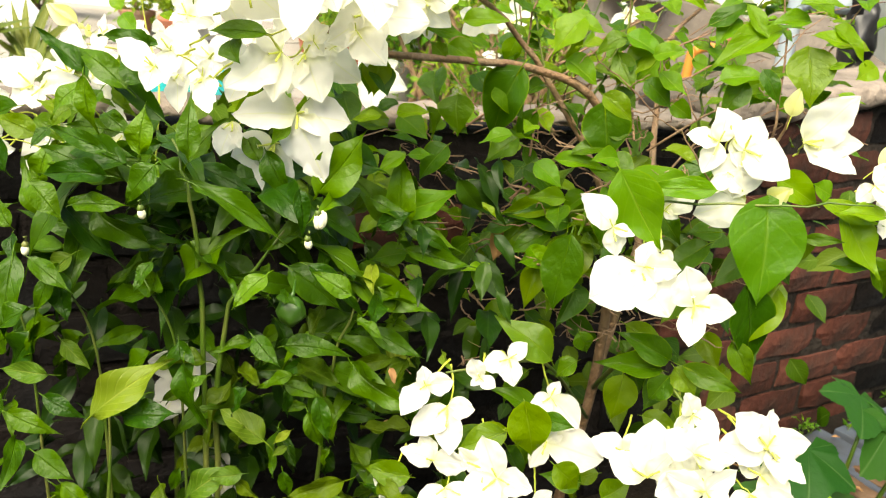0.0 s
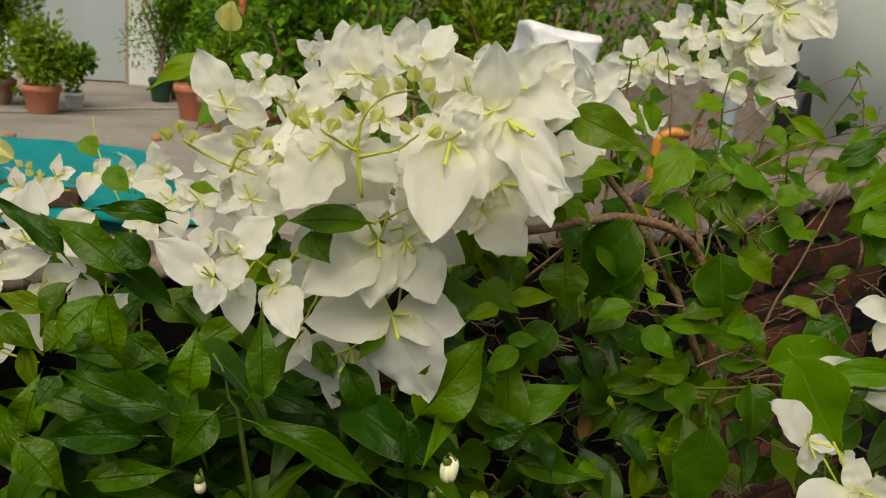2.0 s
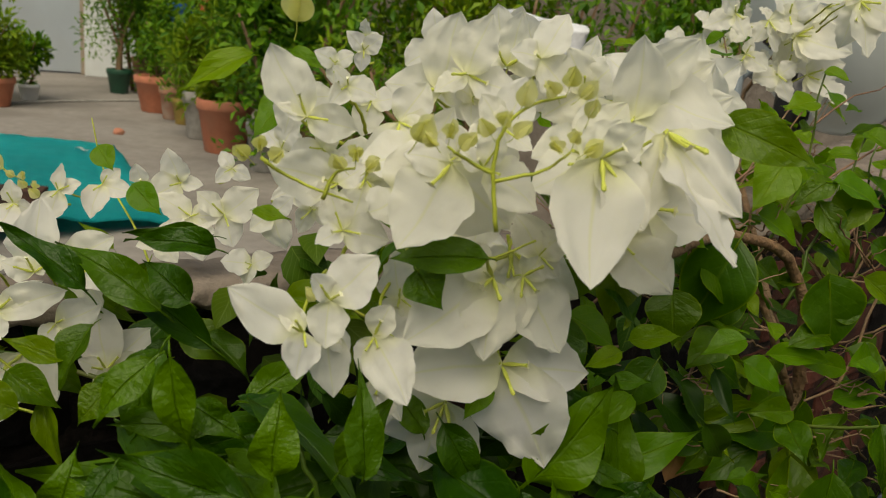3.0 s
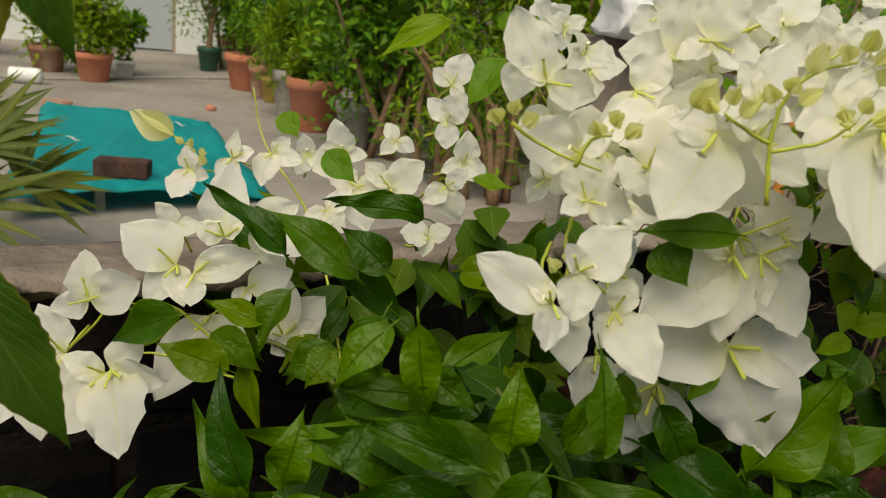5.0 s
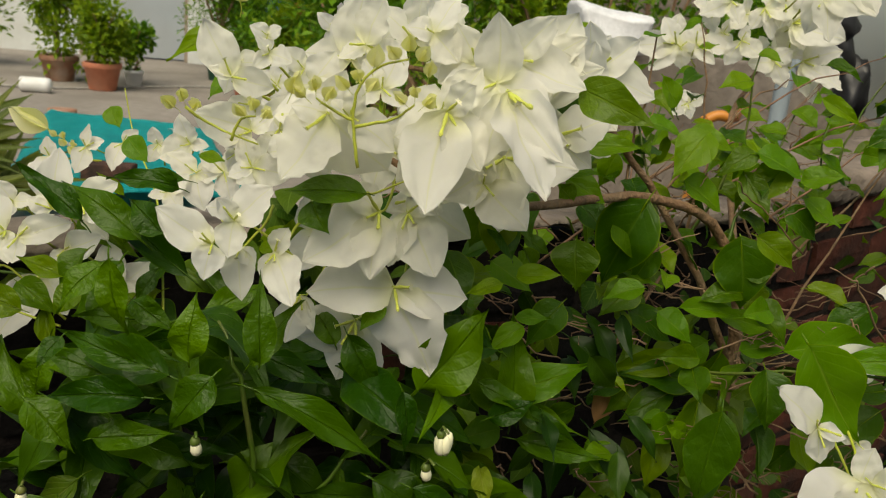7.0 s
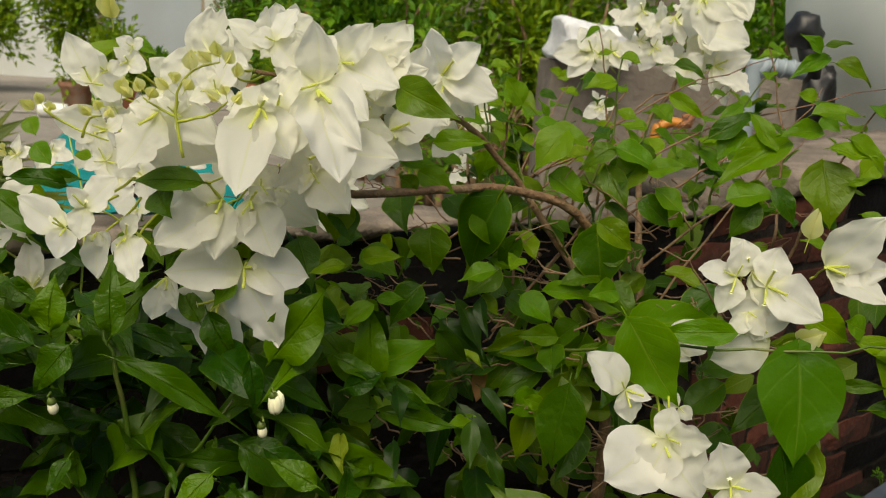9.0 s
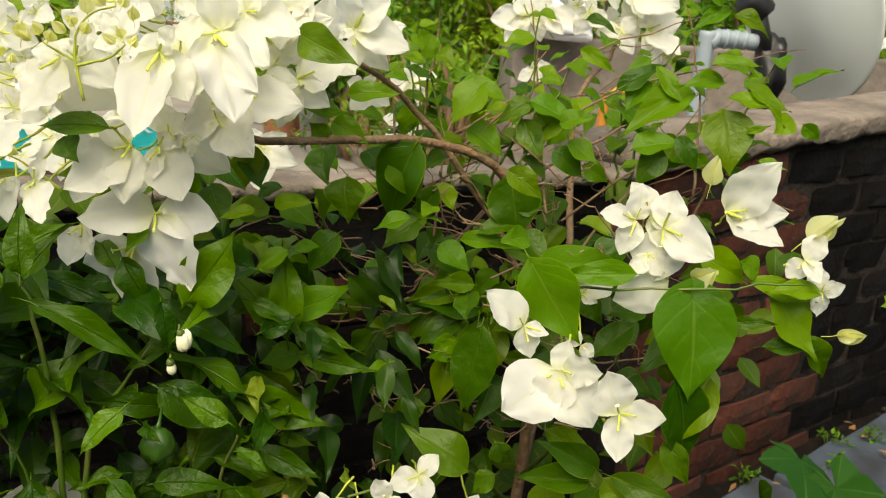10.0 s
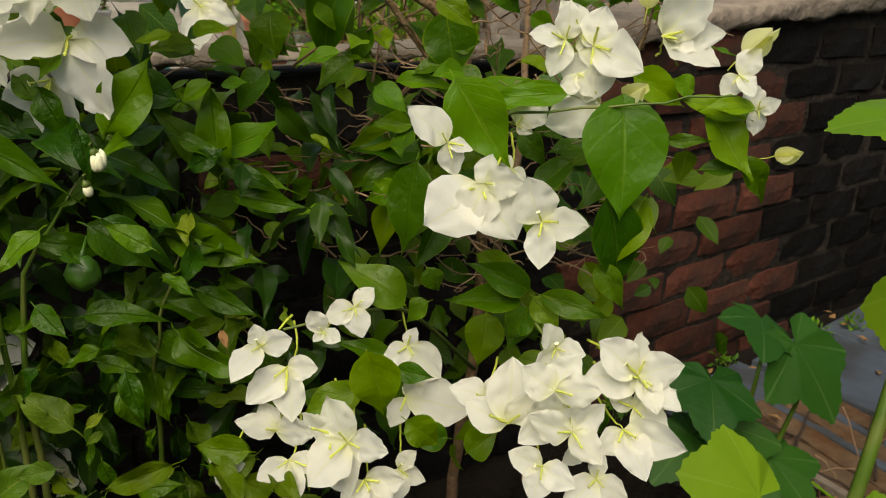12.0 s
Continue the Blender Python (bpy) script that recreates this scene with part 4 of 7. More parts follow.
def bract_mesh(name, width, widest, seed):
    """A papery bract: cupped, creased along its veins, wavy and bent each in its own way, with a short point."""
    rng = random.Random(seed)
    nu, nv = 10, 13
    cup, curl, roll = rng.uniform(-0.1, 0.35), rng.uniform(-0.5, 0.6), rng.uniform(-0.25, 0.25)
    shift = Vector((rng.uniform(0, 50), rng.uniform(0, 50), 0))
    bm = bmesh.new()
    uvl = bm.loops.layers.uv.new("UVMap")
    grid = []
    for j in range(nv + 1):
        v = j / nv
        if v < widest:
            w = width * math.sin(math.pi / 2 * v / widest) ** 0.55
        else:
            s = (v - widest) / (1 - widest)
            w = width * (0.74 * max(0.0, 1 - s ** 2.3) + 0.26 * (1 - s))
        row = []
        for i in range(nu + 1):
            u = i / nu * 2 - 1
            x = u * w / 2
            q = Vector((x * 3.2, v * 3.2, 0)) + shift
            z = cup * x * x * 1.6 + 0.10 * abs(x) - curl * v * v * 0.4 + roll * x * v
            z += 0.05 * noise.noise(q) + 0.13 * abs(u) * noise.noise(q * 1.9) + 0.010 * noise.noise(q * 4.5)
            z -= 0.008 * math.cos(u * 9 + v * 3)
            edge = 1 + 0.11 * noise.noise(q * 1.7)
            row.append(bm.verts.new((x * edge + 0.05 * math.sin(v * 3 + seed) * v, v + 0.02 * noise.noise(q * 2), z)))
        grid.append(row)
    for j in range(nv):
        for i in range(nu):
            f = bm.faces.new((grid[j][i], grid[j][i + 1], grid[j + 1][i + 1], grid[j + 1][i]))
            for loop, (a, b) in zip(f.loops, ((i, j), (i + 1, j), (i + 1, j + 1), (i, j + 1))):
                loop[uvl].uv = (a / nu, b / nv)
            f.smooth = True
    bmesh.ops.remove_doubles(bm, verts=bm.verts, dist=1e-5)
    me = bpy.data.meshes.new(name)
    bm.to_mesh(me)
    bm.free()
    me.materials.append(M_BRACT)
    return me


VINE = [leaf_mesh("leaf", M_VINE, 0.62 + 0.04 * (k % 3), 0.34, 0.06, 0.26 + 0.15 * (k % 4), 0.05 + 0.2 * k, 0.045, 1.55, k, 8, 12, stalk=0.18) for k in range(6)]
HEART = [leaf_mesh("leaf", M_VINE, 0.80, 0.31, 0.13, 0.24, 0.35 + 0.2 * k, 0.035, 1.5, 20 + k, 8, 12, stalk=0.15) for k in range(2)]
YOUNG = [leaf_mesh("leaf", M_YOUNG, 0.70 + 0.06 * k, 0.33, 0.06, 0.22 + 0.1 * k, 0.1 + 0.25 * k, 0.04, 1.5, 30 + k, 8, 12, stalk=0.15) for k in range(3)]
PEPPER = [leaf_mesh("leaf", M_PEPPER, 0.34 + 0.035 * (k % 3), 0.38, 0.0, 0.30 + 0.15 * (k % 3), 0.1 + 0.22 * k, 0.05 + 0.015 * (k % 3), 1.6, 40 + k, 8, 12, stalk=0.15) for k in range(7)]
SICK = [leaf_mesh("leaf", M_SICK, 0.40, 0.40, 0.0, 0.55, 0.6, 0.07, 1.5, 60 + k, 8, 12, stalk=0.2) for k in range(3)]
M_CURLED = leaf_mat("curled_leaf", (0.009, 0.039, 0.0008), (0.101, 0.156, 0.0031), (0.30, 0.38, 0.06), 0.42, 0.3, 6.0, vein_amount=0.2, puff=0.9, spec=0.15, ribs=0.3)
CURLY = [leaf_mesh("leaf", M_CURLED, 0.36 + 0.03 * k, 0.42, 0.0, 0.95, 0.9 - 0.45 * k, 0.10, 1.4, 160 + k, 8, 14, stalk=0.2) for k in range(4)]
BRACT = [bract_mesh("bract", 0.78 + 0.06 * (k % 4), 0.38 + 0.05 * (k % 3), 70 + k) for k in range(16)]
BUD = [leaf_mesh("bract", M_BUD, 0.80, 0.42, 0.0, 0.55, -0.45, 0.02, 1.1, 80 + k) for k in range(2)]
DRYLEAF = [leaf_mesh("leaf", M_DRY, 0.6, 0.4, 0.0, 0.6, 0.6, 0.08, 1.2, 90 + k, stalk=0.15) for k in range(2)]
M_HEART = leaf_mat("heart_leaf", (0.049, 0.152, 0.0027), (0.117, 0.232, 0.0034), (0.28, 0.42, 0.05), 0.36, 0.4, 4.0, vein_amount=0.22, ribs=0.25, spec=0.2, puff=0.7)
BIG_HEART = [leaf_mesh("leaf", M_HEART, 0.80, 0.31, 0.13, 0.14, 0.22, 0.025, 1.5, 28, 10, 16, stalk=0.12)]
DEEP = [leaf_mesh("leaf", M_PEPPER, 0.60 + 0.05 * k, 0.36, 0.05, 0.2, 0.2 + 0.2 * k, 0.02, 1.25, 170 + k, 8, 11, stalk=0.15) for k in range(2)]
LIGHTWARD = Vector((-0.05, -0.62, 0.78))
OUTWARD = (0.0, -0.72, 0.68)


def axes(base, direction, normal, size, width=1.0):
    y = Vector(direction).normalized()
    x = y.cross(Vector(normal))
    x = x.normalized() if x.length > 1e-3 else y.orthogonal().normalized()
    z = x.cross(y)
    m = Matrix((x, y, z)).transposed().to_4x4()
    return Matrix.Translation(base) @ m @ Matrix.Diagonal((size * width, size, size, 1))


def leaf(plant, meshes, base, tip, normal=None, width=1.0, name="leaf"):
    """A leaf from its base to its tip."""
    base, tip = Vector(base), Vector(tip)
    d = tip - base
    r = random.random
    n = (Vector(normal) if normal else LIGHTWARD) + Vector((r() - 0.5, r() - 0.5, r() - 0.5)) * 0.6
    if meshes is VINE and base.z > 0.78 and r() < 0.55:
        meshes = YOUNG  # the tops of the shoots carry the young leaves
    return share(name, random.choice(meshes), plant, axes(base, d, n, d.length, width))


def floret_mesh(seed, opened):
    """The slender tube of one flower, along y, with its small star or its closed tip."""
    bm = bmesh.new()
    tube(bm, curve([(0, 0.05, 0.03), (0.0, 0.22, 0.055), (0.01, 0.42, 0.11)], 4), [0.016, 0.022, 0.028, 0.032, 0.028, 0.022, 0.020, 0.022, 0.028], 6)
    c = Vector((0.01, 0.425, 0.113))
    ring = []
    if not opened:
        lump(bm, c + Vector((0, 0.02, 0.006)), (0.034, 0.05, 0.034), seed, 1, 0.2)
    for k in range(10 if opened else 0):
        r = 0.085 if k % 2 == 0 else 0.042
        a = math.tau * k / 10
        ring.append(bm.verts.new(c + Vector((r * math.cos(a), 0.012 + 0.3 * r * math.sin(a), r * math.sin(a)))))
    mid = bm.verts.new(c + Vector((0, 0.004, 0)))
    for k in range(10 if opened else 0):
        bm.faces.new((mid, ring[k], ring[(k + 1) % 10])).material_index = 1
    me = bpy.data.meshes.new("floret")
    bm.to_mesh(me)
    bm.free()
    me.materials.append(M_TUBE)
    me.materials.append(M_STAR)
    return me


FLORET = [floret_mesh(k, k == 0) for k in range(2)]
CUP = []
for k in range(2):
    bm = bmesh.new()
    tube(bm, curve([(0, 0, -0.5), (0.03, 0.02, -0.25), (0, 0, 0.03)], 3), [0.016] * 6 + [0.03], 6)
    me = bpy.data.meshes.new("flower")
    bm.to_mesh(me)
    bm.free()
    me.materials.append(M_TUBE)
    CUP.append(me)


def bud(plant, centre, facing, size=0.032):
    """A closed flower: three cream bracts folded round one another on a short stalk."""
    rng = random.Random(round(1e4 * centre[0]) * 7 + round(1e4 * centre[2]))
    m = Matrix.Translation(centre) @ Vector(facing).normalized().to_track_quat("Z", "Y").to_matrix().to_4x4() @ pose(0, 0, 0, 0, 0, rng.uniform(0, 360)) @ Matrix.Scale(size, 4)
    top = share("flower", CUP[rng.randrange(2)], plant, m)
    for k in range(3):
        turn_ = pose(0, 0, 0, 0, 0, 120 * k + rng.uniform(-14, 14)) @ pose(0, 0, 0, 76 + rng.uniform(-10, 10), 0, 0)
        share("bract", rng.choice(BUD), top, turn_ @ pose(0, 0.02, 0, 0, rng.uniform(-12, 12), 0) @ Matrix.Scale(rng.uniform(0.82, 1.1), 4))
    return top


BRANCHES = {}


def stem(plant, points, r0, r1, material, name="stem", wobble=0.0, sides=7, label=""):
    line = curve(points, 5, wobble)
    if name == "stem":
        BRANCHES.setdefault(plant.name, []).extend(line)
    n = len(line) - 1
    bm = bmesh.new()
    tube(bm, line, [r0 + (r1 - r0) * i / n for i in range(n + 1)], sides)
    return part(name, bm, material, plant, label, smooth=True)


random.seed(11)

# ---- bougainvillea at the corner of the wall ----
vine = tagged(empty("bougainvillea", (2.44, 3.22, GROUND)), "white-flowered bougainvillea bush arching over the brick wall", "bougainvillea", group="bougainvilleas by the wall")
stem(vine, [(2.44, 3.22, GROUND), (2.43, 3.2, 0.1), (2.45, 3.17, 0.35), (2.44, 3.15, 0.62), (2.42, 3.13, 0.72), (2.374, 3.106, 0.792), (2.27, 3.037, 0.824), (2.154, 2.9, 0.835), (2.06, 2.89, 0.86), (1.98, 2.9, 0.88)], 0.0095, 0.0022, M_STEM, wobble=0.002)
stem(vine, [(2.44, 3.15, 0.62), (2.36, 3.12, 0.75), (2.26, 3.08, 0.87), (2.16, 3.0, 0.92), (2.05, 2.95, 0.93)], 0.005, 0.002, M_STEM, wobble=0.002)
stem(vine, [(2.45, 3.17, 0.35), (2.5, 3.3, 0.6), (2.52, 3.55, 0.82), (2.6, 3.75, 0.9), (2.62, 3.68, 1.0)], 0.007, 0.0025, M_STEM, wobble=0.002)
stem(vine, [(2.45, 3.17, 0.5), (2.4, 3.12, 0.6), (2.368, 3.04, 0.647), (2.42, 2.96, 0.69), (2.55, 2.90, 0.725), (2.66, 2.89, 0.74)], 0.0024, 0.0009, M_GREENSTEM, wobble=0.003)
stem(vine, [(2.45, 3.17, 0.35), (2.47, 3.0, 0.5), (2.46, 2.9, 0.55), (2.50, 2.80, 0.53)], 0.0035, 0.0015, M_GREENSTEM)
stem(vine, [(2.45, 3.17, 0.3), (2.38, 3.0, 0.45), (2.34, 2.92, 0.5), (2.25, 2.86, 0.5)], 0.003, 0.0013, M_GREENSTEM)

# ---- bougainvillea behind, spreading along the coping ----
side_vine = tagged(empty("bougainvillea", (1.75, 3.0, GROUND)), "white bougainvillea shoots lying along the wall coping", "bougainvillea", group="bougainvilleas by the wall")
stem(side_vine, [(1.85, 3.05, GROUND), (1.85, 3.05, 0.3), (1.82, 3.05, 0.6), (1.70, 3.08, 0.66), (1.6, 3.05, 0.68)], 0.0045, 0.0013, M_GREENSTEM)
stem(side_vine, [(1.82, 3.05, 0.6), (1.76, 3.2, 0.72), (1.68, 3.33, 0.78), (1.66, 3.35, 0.84)], 0.0016, 0.0007, M_FLOWERSTALK)

# ---- flowers: the heart of each and the tips of its bracts ----
def blossom(plant, centre, *tips, full=0):
    """A flower whose bracts reach from its heart to the given tips, a slender tube on most of them, on a thin stalk."""
    rng = random.Random(round(1e4 * centre[0]) * 7 + round(1e4 * centre[2]))
    c = Vector(centre)
    ways = [Vector(q) - c for q in tips]
    size = sum(w.length for w in ways) / len(ways)
    face = (Vector((rng.uniform(-0.25, 0.25), -0.9, rng.uniform(0.15, 0.5)))).normalized()
    m = Matrix.Translation(c) @ face.to_track_quat("Z", "Y").to_matrix().to_4x4() @ Matrix.Scale(size, 4)
    top = share("flower", CUP[rng.randrange(2)], plant, m)
    inv = m.inverted()
    for w in ways:
        gap = min([w.angle(o) for o in ways if o is not w], default=2.0)
        slim = min(1.0, 0.55 + 0.45 * gap / radians(75))
        n = face + Vector((rng.uniform(-0.3, 0.3), rng.uniform(-0.2, 0.2), rng.uniform(-0.2, 0.4)))
        share("bract", rng.choice(BRACT), top, inv @ axes(c, w, n, 1.1 * w.length, slim * rng.uniform(0.84, 1.06)))
        if rng.random() < 0.72:
            share("floret", FLORET[0 if rng.random() < 0.45 else 1], top, inv @ axes(c, w.normalized() + face * rng.uniform(0.1, 0.8), face, rng.uniform(0.9, 1.2) * min(size, 0.05)))
    tail = m @ Vector((0, 0, -0.48))
    root = min(BRANCHES[plant.name], key=lambda q: (q - tail).length)
    reach = root - tail
    root = tail + reach.normalized() * min(reach.length, 0.03) + Vector((0, 0.045, -0.005))
    mid = tail.lerp(root, 0.5) + Vector((rng.uniform(-0.004, 0.004), 0.006, rng.uniform(-0.008, 0.002)))
    stem(plant, [tail, mid, root], 0.0009, 0.0014, M_FLOWERSTALK, "stalk", 0.0004, 5)
    for k in range(full):
        back = c + Vector((rng.uniform(-0.02, 0.02), rng.uniform(0.03, 0.06), rng.uniform(-0.015, 0.015)))
        turn_at = rng.uniform(0, math.tau)
        blossom(plant, back, *[back + 0.75 * size * Vector((math.cos(turn_at + 2.1 * j), rng.uniform(-0.5, 0.1), math.sin(turn_at + 2.1 * j))) for j in range(3)])
    return top


# the large spray over the coping
blossom(vine, (2.064, 2.875, 0.765), (2.003, 2.870, 0.757), (2.115, 2.865, 0.766), (2.094, 2.860, 0.704))
blossom(vine, (2.033, 2.900, 0.725), (1.988, 2.900, 0.707), (2.051, 2.890, 0.677), (2.021, 2.910, 0.675))
blossom(vine, (2.049, 2.860, 0.828), (2.002, 2.845, 0.791), (2.025, 2.860, 0.847), (2.047, 2.840, 0.787))
blossom(vine, (2.070, 2.870, 0.827), (2.095, 2.855, 0.788), (2.087, 2.870, 0.844), (2.061, 2.855, 0.791))
blossom(vine, (2.093, 2.815, 0.912), (2.085, 2.785, 0.853), (2.118, 2.805, 0.880), (2.111, 2.805, 0.930), full=1)
blossom(vine, (2.132, 2.830, 0.927), (2.152, 2.791, 0.865), (2.121, 2.810, 0.883), (2.166, 2.799, 0.896), full=1)
blossom(vine, (2.138, 2.900, 0.946), (2.161, 2.885, 0.978), (2.117, 2.898, 0.966), (2.186, 2.879, 0.928), full=1)
blossom(vine, (2.110, 2.930, 0.940), (2.095, 2.924, 0.966), (2.125, 2.922, 0.961), (2.085, 2.925, 0.922), full=1)
blossom(vine, (2.059, 2.950, 0.951), (2.032, 2.938, 0.975), (2.067, 2.940, 0.985), (2.090, 2.940, 0.966), full=1)
blossom(vine, (2.080, 2.970, 0.964), (2.097, 2.957, 0.980), (2.070, 2.962, 0.986), (2.070, 2.969, 0.957), full=1)
blossom(vine, (2.013, 2.920, 0.932), (2.021, 2.916, 0.978), (1.981, 2.915, 0.937), (2.036, 2.918, 0.940), full=1)
blossom(vine, (1.961, 3.150, 0.947), (1.948, 3.142, 0.962), (1.976, 3.144, 0.959), (1.960, 3.147, 0.930), full=1)
blossom(vine, (1.931, 2.880, 0.914), (1.911, 2.883, 0.951), (1.959, 2.881, 0.908), (1.915, 2.876, 0.920), full=1)
blossom(vine, (2.013, 2.820, 0.902), (1.990, 2.804, 0.861), (2.050, 2.843, 0.862), (1.990, 2.819, 0.907), full=1)
blossom(vine, (2.029, 2.810, 0.903), (2.059, 2.808, 0.886), (2.017, 2.810, 0.911), (2.036, 2.811, 0.923), full=1)
blossom(vine, (1.952, 2.860, 0.879), (1.916, 2.851, 0.890), (1.936, 2.851, 0.868), (1.967, 2.858, 0.891), full=1)
blossom(vine, (1.957, 2.845, 0.855), (1.982, 2.848, 0.851), (1.943, 2.837, 0.849), (1.949, 2.850, 0.876), full=1)
blossom(vine, (1.940, 2.808, 0.806), (1.901, 2.811, 0.825), (1.940, 2.794, 0.788), (1.926, 2.811, 0.821))
blossom(vine, (1.953, 2.815, 0.823), (1.951, 2.807, 0.800), (1.974, 2.813, 0.847), (1.943, 2.810, 0.838))
blossom(vine, (1.952, 2.835, 0.797), (1.956, 2.820, 0.766), (1.964, 2.827, 0.789))
blossom(vine, (1.979, 2.830, 0.797), (1.998, 2.803, 0.771), (1.972, 2.823, 0.779), (1.986, 2.829, 0.815))
blossom(vine, (1.988, 2.890, 0.745), (1.982, 2.876, 0.712), (2.001, 2.878, 0.722))
blossom(vine, (2.079, 2.870, 0.841), (2.064, 2.868, 0.866), (2.091, 2.866, 0.830), (2.092, 2.867, 0.857), full=1)
blossom(vine, (2.124, 2.860, 0.857), (2.154, 2.845, 0.831), (2.117, 2.851, 0.841), (2.128, 2.856, 0.875), full=1)
blossom(vine, (2.217, 3.020, 0.936), (2.204, 3.000, 0.975), (2.270, 3.016, 0.923), (2.251, 3.015, 0.964), full=1)
blossom(vine, (2.220, 3.030, 0.931), (2.218, 3.023, 0.894), (2.249, 3.024, 0.899), full=1)
blossom(vine, (2.088, 2.830, 0.907), (2.061, 2.821, 0.894), (2.102, 2.823, 0.931), full=1)
blossom(vine, (2.045, 2.855, 0.919), (2.031, 2.856, 0.936), (2.060, 2.852, 0.908), (2.056, 2.857, 0.947), (2.024, 2.855, 0.910), full=1)
blossom(vine, (2.163, 2.930, 0.947), (2.190, 2.921, 0.965), (2.168, 2.912, 0.917), (2.193, 2.924, 0.938), full=1)
blossom(vine, (2.101, 2.940, 0.928), (2.073, 2.942, 0.932), (2.108, 2.937, 0.900), (2.123, 2.929, 0.935), full=1)
blossom(vine, (2.047, 2.900, 0.871), (2.040, 2.888, 0.835), (2.073, 2.890, 0.853), (2.061, 2.902, 0.888), full=1)
blossom(vine, (1.987, 2.900, 0.913), (1.978, 2.887, 0.883), (2.001, 2.904, 0.937), (2.010, 2.895, 0.904), full=1)
blossom(vine, (2.153, 2.900, 0.889), (2.156, 2.887, 0.855), (2.182, 2.893, 0.889), (2.126, 2.894, 0.879), full=1)
blossom(vine, (1.968, 2.880, 0.879), (1.963, 2.864, 0.854), (1.985, 2.876, 0.861), (1.978, 2.880, 0.899), full=1)
blossom(vine, (1.996, 2.900, 0.798), (1.990, 2.895, 0.829), (1.987, 2.882, 0.772), (2.014, 2.898, 0.787))
blossom(vine, (1.954, 2.900, 0.933), (1.946, 2.893, 0.944), (1.971, 2.895, 0.928), (1.944, 2.894, 0.921), full=1)
bud(vine, (1.992, 2.800, 0.915), (0.3, -0.4, 0.6), 0.018)
bud(vine, (1.917, 2.950, 0.967), (0.1, -0.4, 0.8), 0.026)
bud(vine, (2.044, 2.800, 0.937), (0.1, -0.4, 0.8), 0.014)
bud(vine, (2.078, 2.950, 0.950), (0.1, -0.4, 0.8), 0.016)
bud(vine, (2.079, 2.800, 0.934), (0.1, -0.4, 0.8), 0.013)
blossom(vine, (2.155, 2.930, 0.918), (2.182, 2.923, 0.978), (2.206, 2.927, 0.943), (2.133, 2.921, 0.941), full=1)
blossom(vine, (2.179, 2.920, 0.889), (2.162, 2.911, 0.851), (2.207, 2.914, 0.869), (2.220, 2.922, 0.906), full=1)
blossom(vine, (2.198, 2.960, 0.922), (2.228, 2.949, 0.896), (2.202, 2.948, 0.961), (2.175, 2.956, 0.931), full=1)
blossom(vine, (2.228, 3.070, 0.868), (2.213, 3.059, 0.850), (2.251, 3.067, 0.858), (2.229, 3.070, 0.886), full=1)
blossom(vine, (2.026, 2.900, 0.946), (2.037, 2.897, 0.980), (2.008, 2.894, 0.935), (2.056, 2.900, 0.934), full=1)
blossom(vine, (2.075, 2.920, 0.959), (2.089, 2.923, 0.987), (2.058, 2.910, 0.963), (2.096, 2.919, 0.941), full=1)
blossom(vine, (1.992, 2.860, 0.874), (1.972, 2.835, 0.871), (1.998, 2.859, 0.908), (2.006, 2.861, 0.846), full=1)
blossom(vine, (2.137, 2.870, 0.876), (2.137, 2.855, 0.828), (2.098, 2.860, 0.846), (2.189, 2.870, 0.872))
blossom(vine, (2.074, 2.930, 0.826), (2.116, 2.920, 0.800), (2.065, 2.915, 0.779), (2.050, 2.930, 0.813))
# flowers of the lower sprays
blossom(vine, (2.402, 2.850, 0.694), (2.373, 2.846, 0.725), (2.410, 2.844, 0.668), (2.422, 2.847, 0.688))
blossom(vine, (2.433, 2.830, 0.661), (2.389, 2.805, 0.637), (2.460, 2.806, 0.625), (2.442, 2.838, 0.685))
blossom(vine, (2.436, 2.820, 0.667), (2.465, 2.808, 0.673), (2.419, 2.812, 0.628))
blossom(vine, (2.484, 2.795, 0.643), (2.519, 2.789, 0.642), (2.484, 2.782, 0.609), (2.469, 2.792, 0.678))
blossom(vine, (2.508, 2.940, 0.778), (2.476, 2.943, 0.780), (2.512, 2.940, 0.810), (2.498, 2.933, 0.746))
blossom(vine, (2.533, 2.930, 0.774), (2.542, 2.935, 0.807), (2.572, 2.899, 0.761), (2.533, 2.928, 0.725))
blossom(vine, (2.522, 2.945, 0.783), (2.505, 2.945, 0.811), (2.555, 2.928, 0.780), (2.542, 2.940, 0.748))
blossom(vine, (2.521, 2.930, 0.748), (2.510, 2.925, 0.726), (2.541, 2.920, 0.731))
blossom(vine, (2.470, 2.970, 0.688), (2.492, 2.969, 0.720), (2.484, 2.963, 0.683))
blossom(vine, (2.545, 2.930, 0.722), (2.499, 2.933, 0.700), (2.538, 2.930, 0.727))
blossom(vine, (2.463, 2.900, 0.660), (2.449, 2.904, 0.672), (2.476, 2.898, 0.651))
blossom(vine, (2.230, 2.848, 0.487), (2.210, 2.816, 0.471), (2.257, 2.854, 0.494), (2.225, 2.853, 0.506))
blossom(vine, (2.257, 2.840, 0.470), (2.226, 2.819, 0.442), (2.285, 2.837, 0.473), (2.266, 2.820, 0.428))
blossom(vine, (2.317, 2.880, 0.518), (2.334, 2.887, 0.535), (2.325, 2.865, 0.496), (2.290, 2.873, 0.509))
blossom(vine, (2.288, 2.865, 0.497), (2.278, 2.862, 0.519), (2.305, 2.859, 0.491), (2.280, 2.860, 0.489))
blossom(vine, (2.370, 2.885, 0.476), (2.350, 2.866, 0.466), (2.403, 2.870, 0.454), (2.377, 2.892, 0.492))
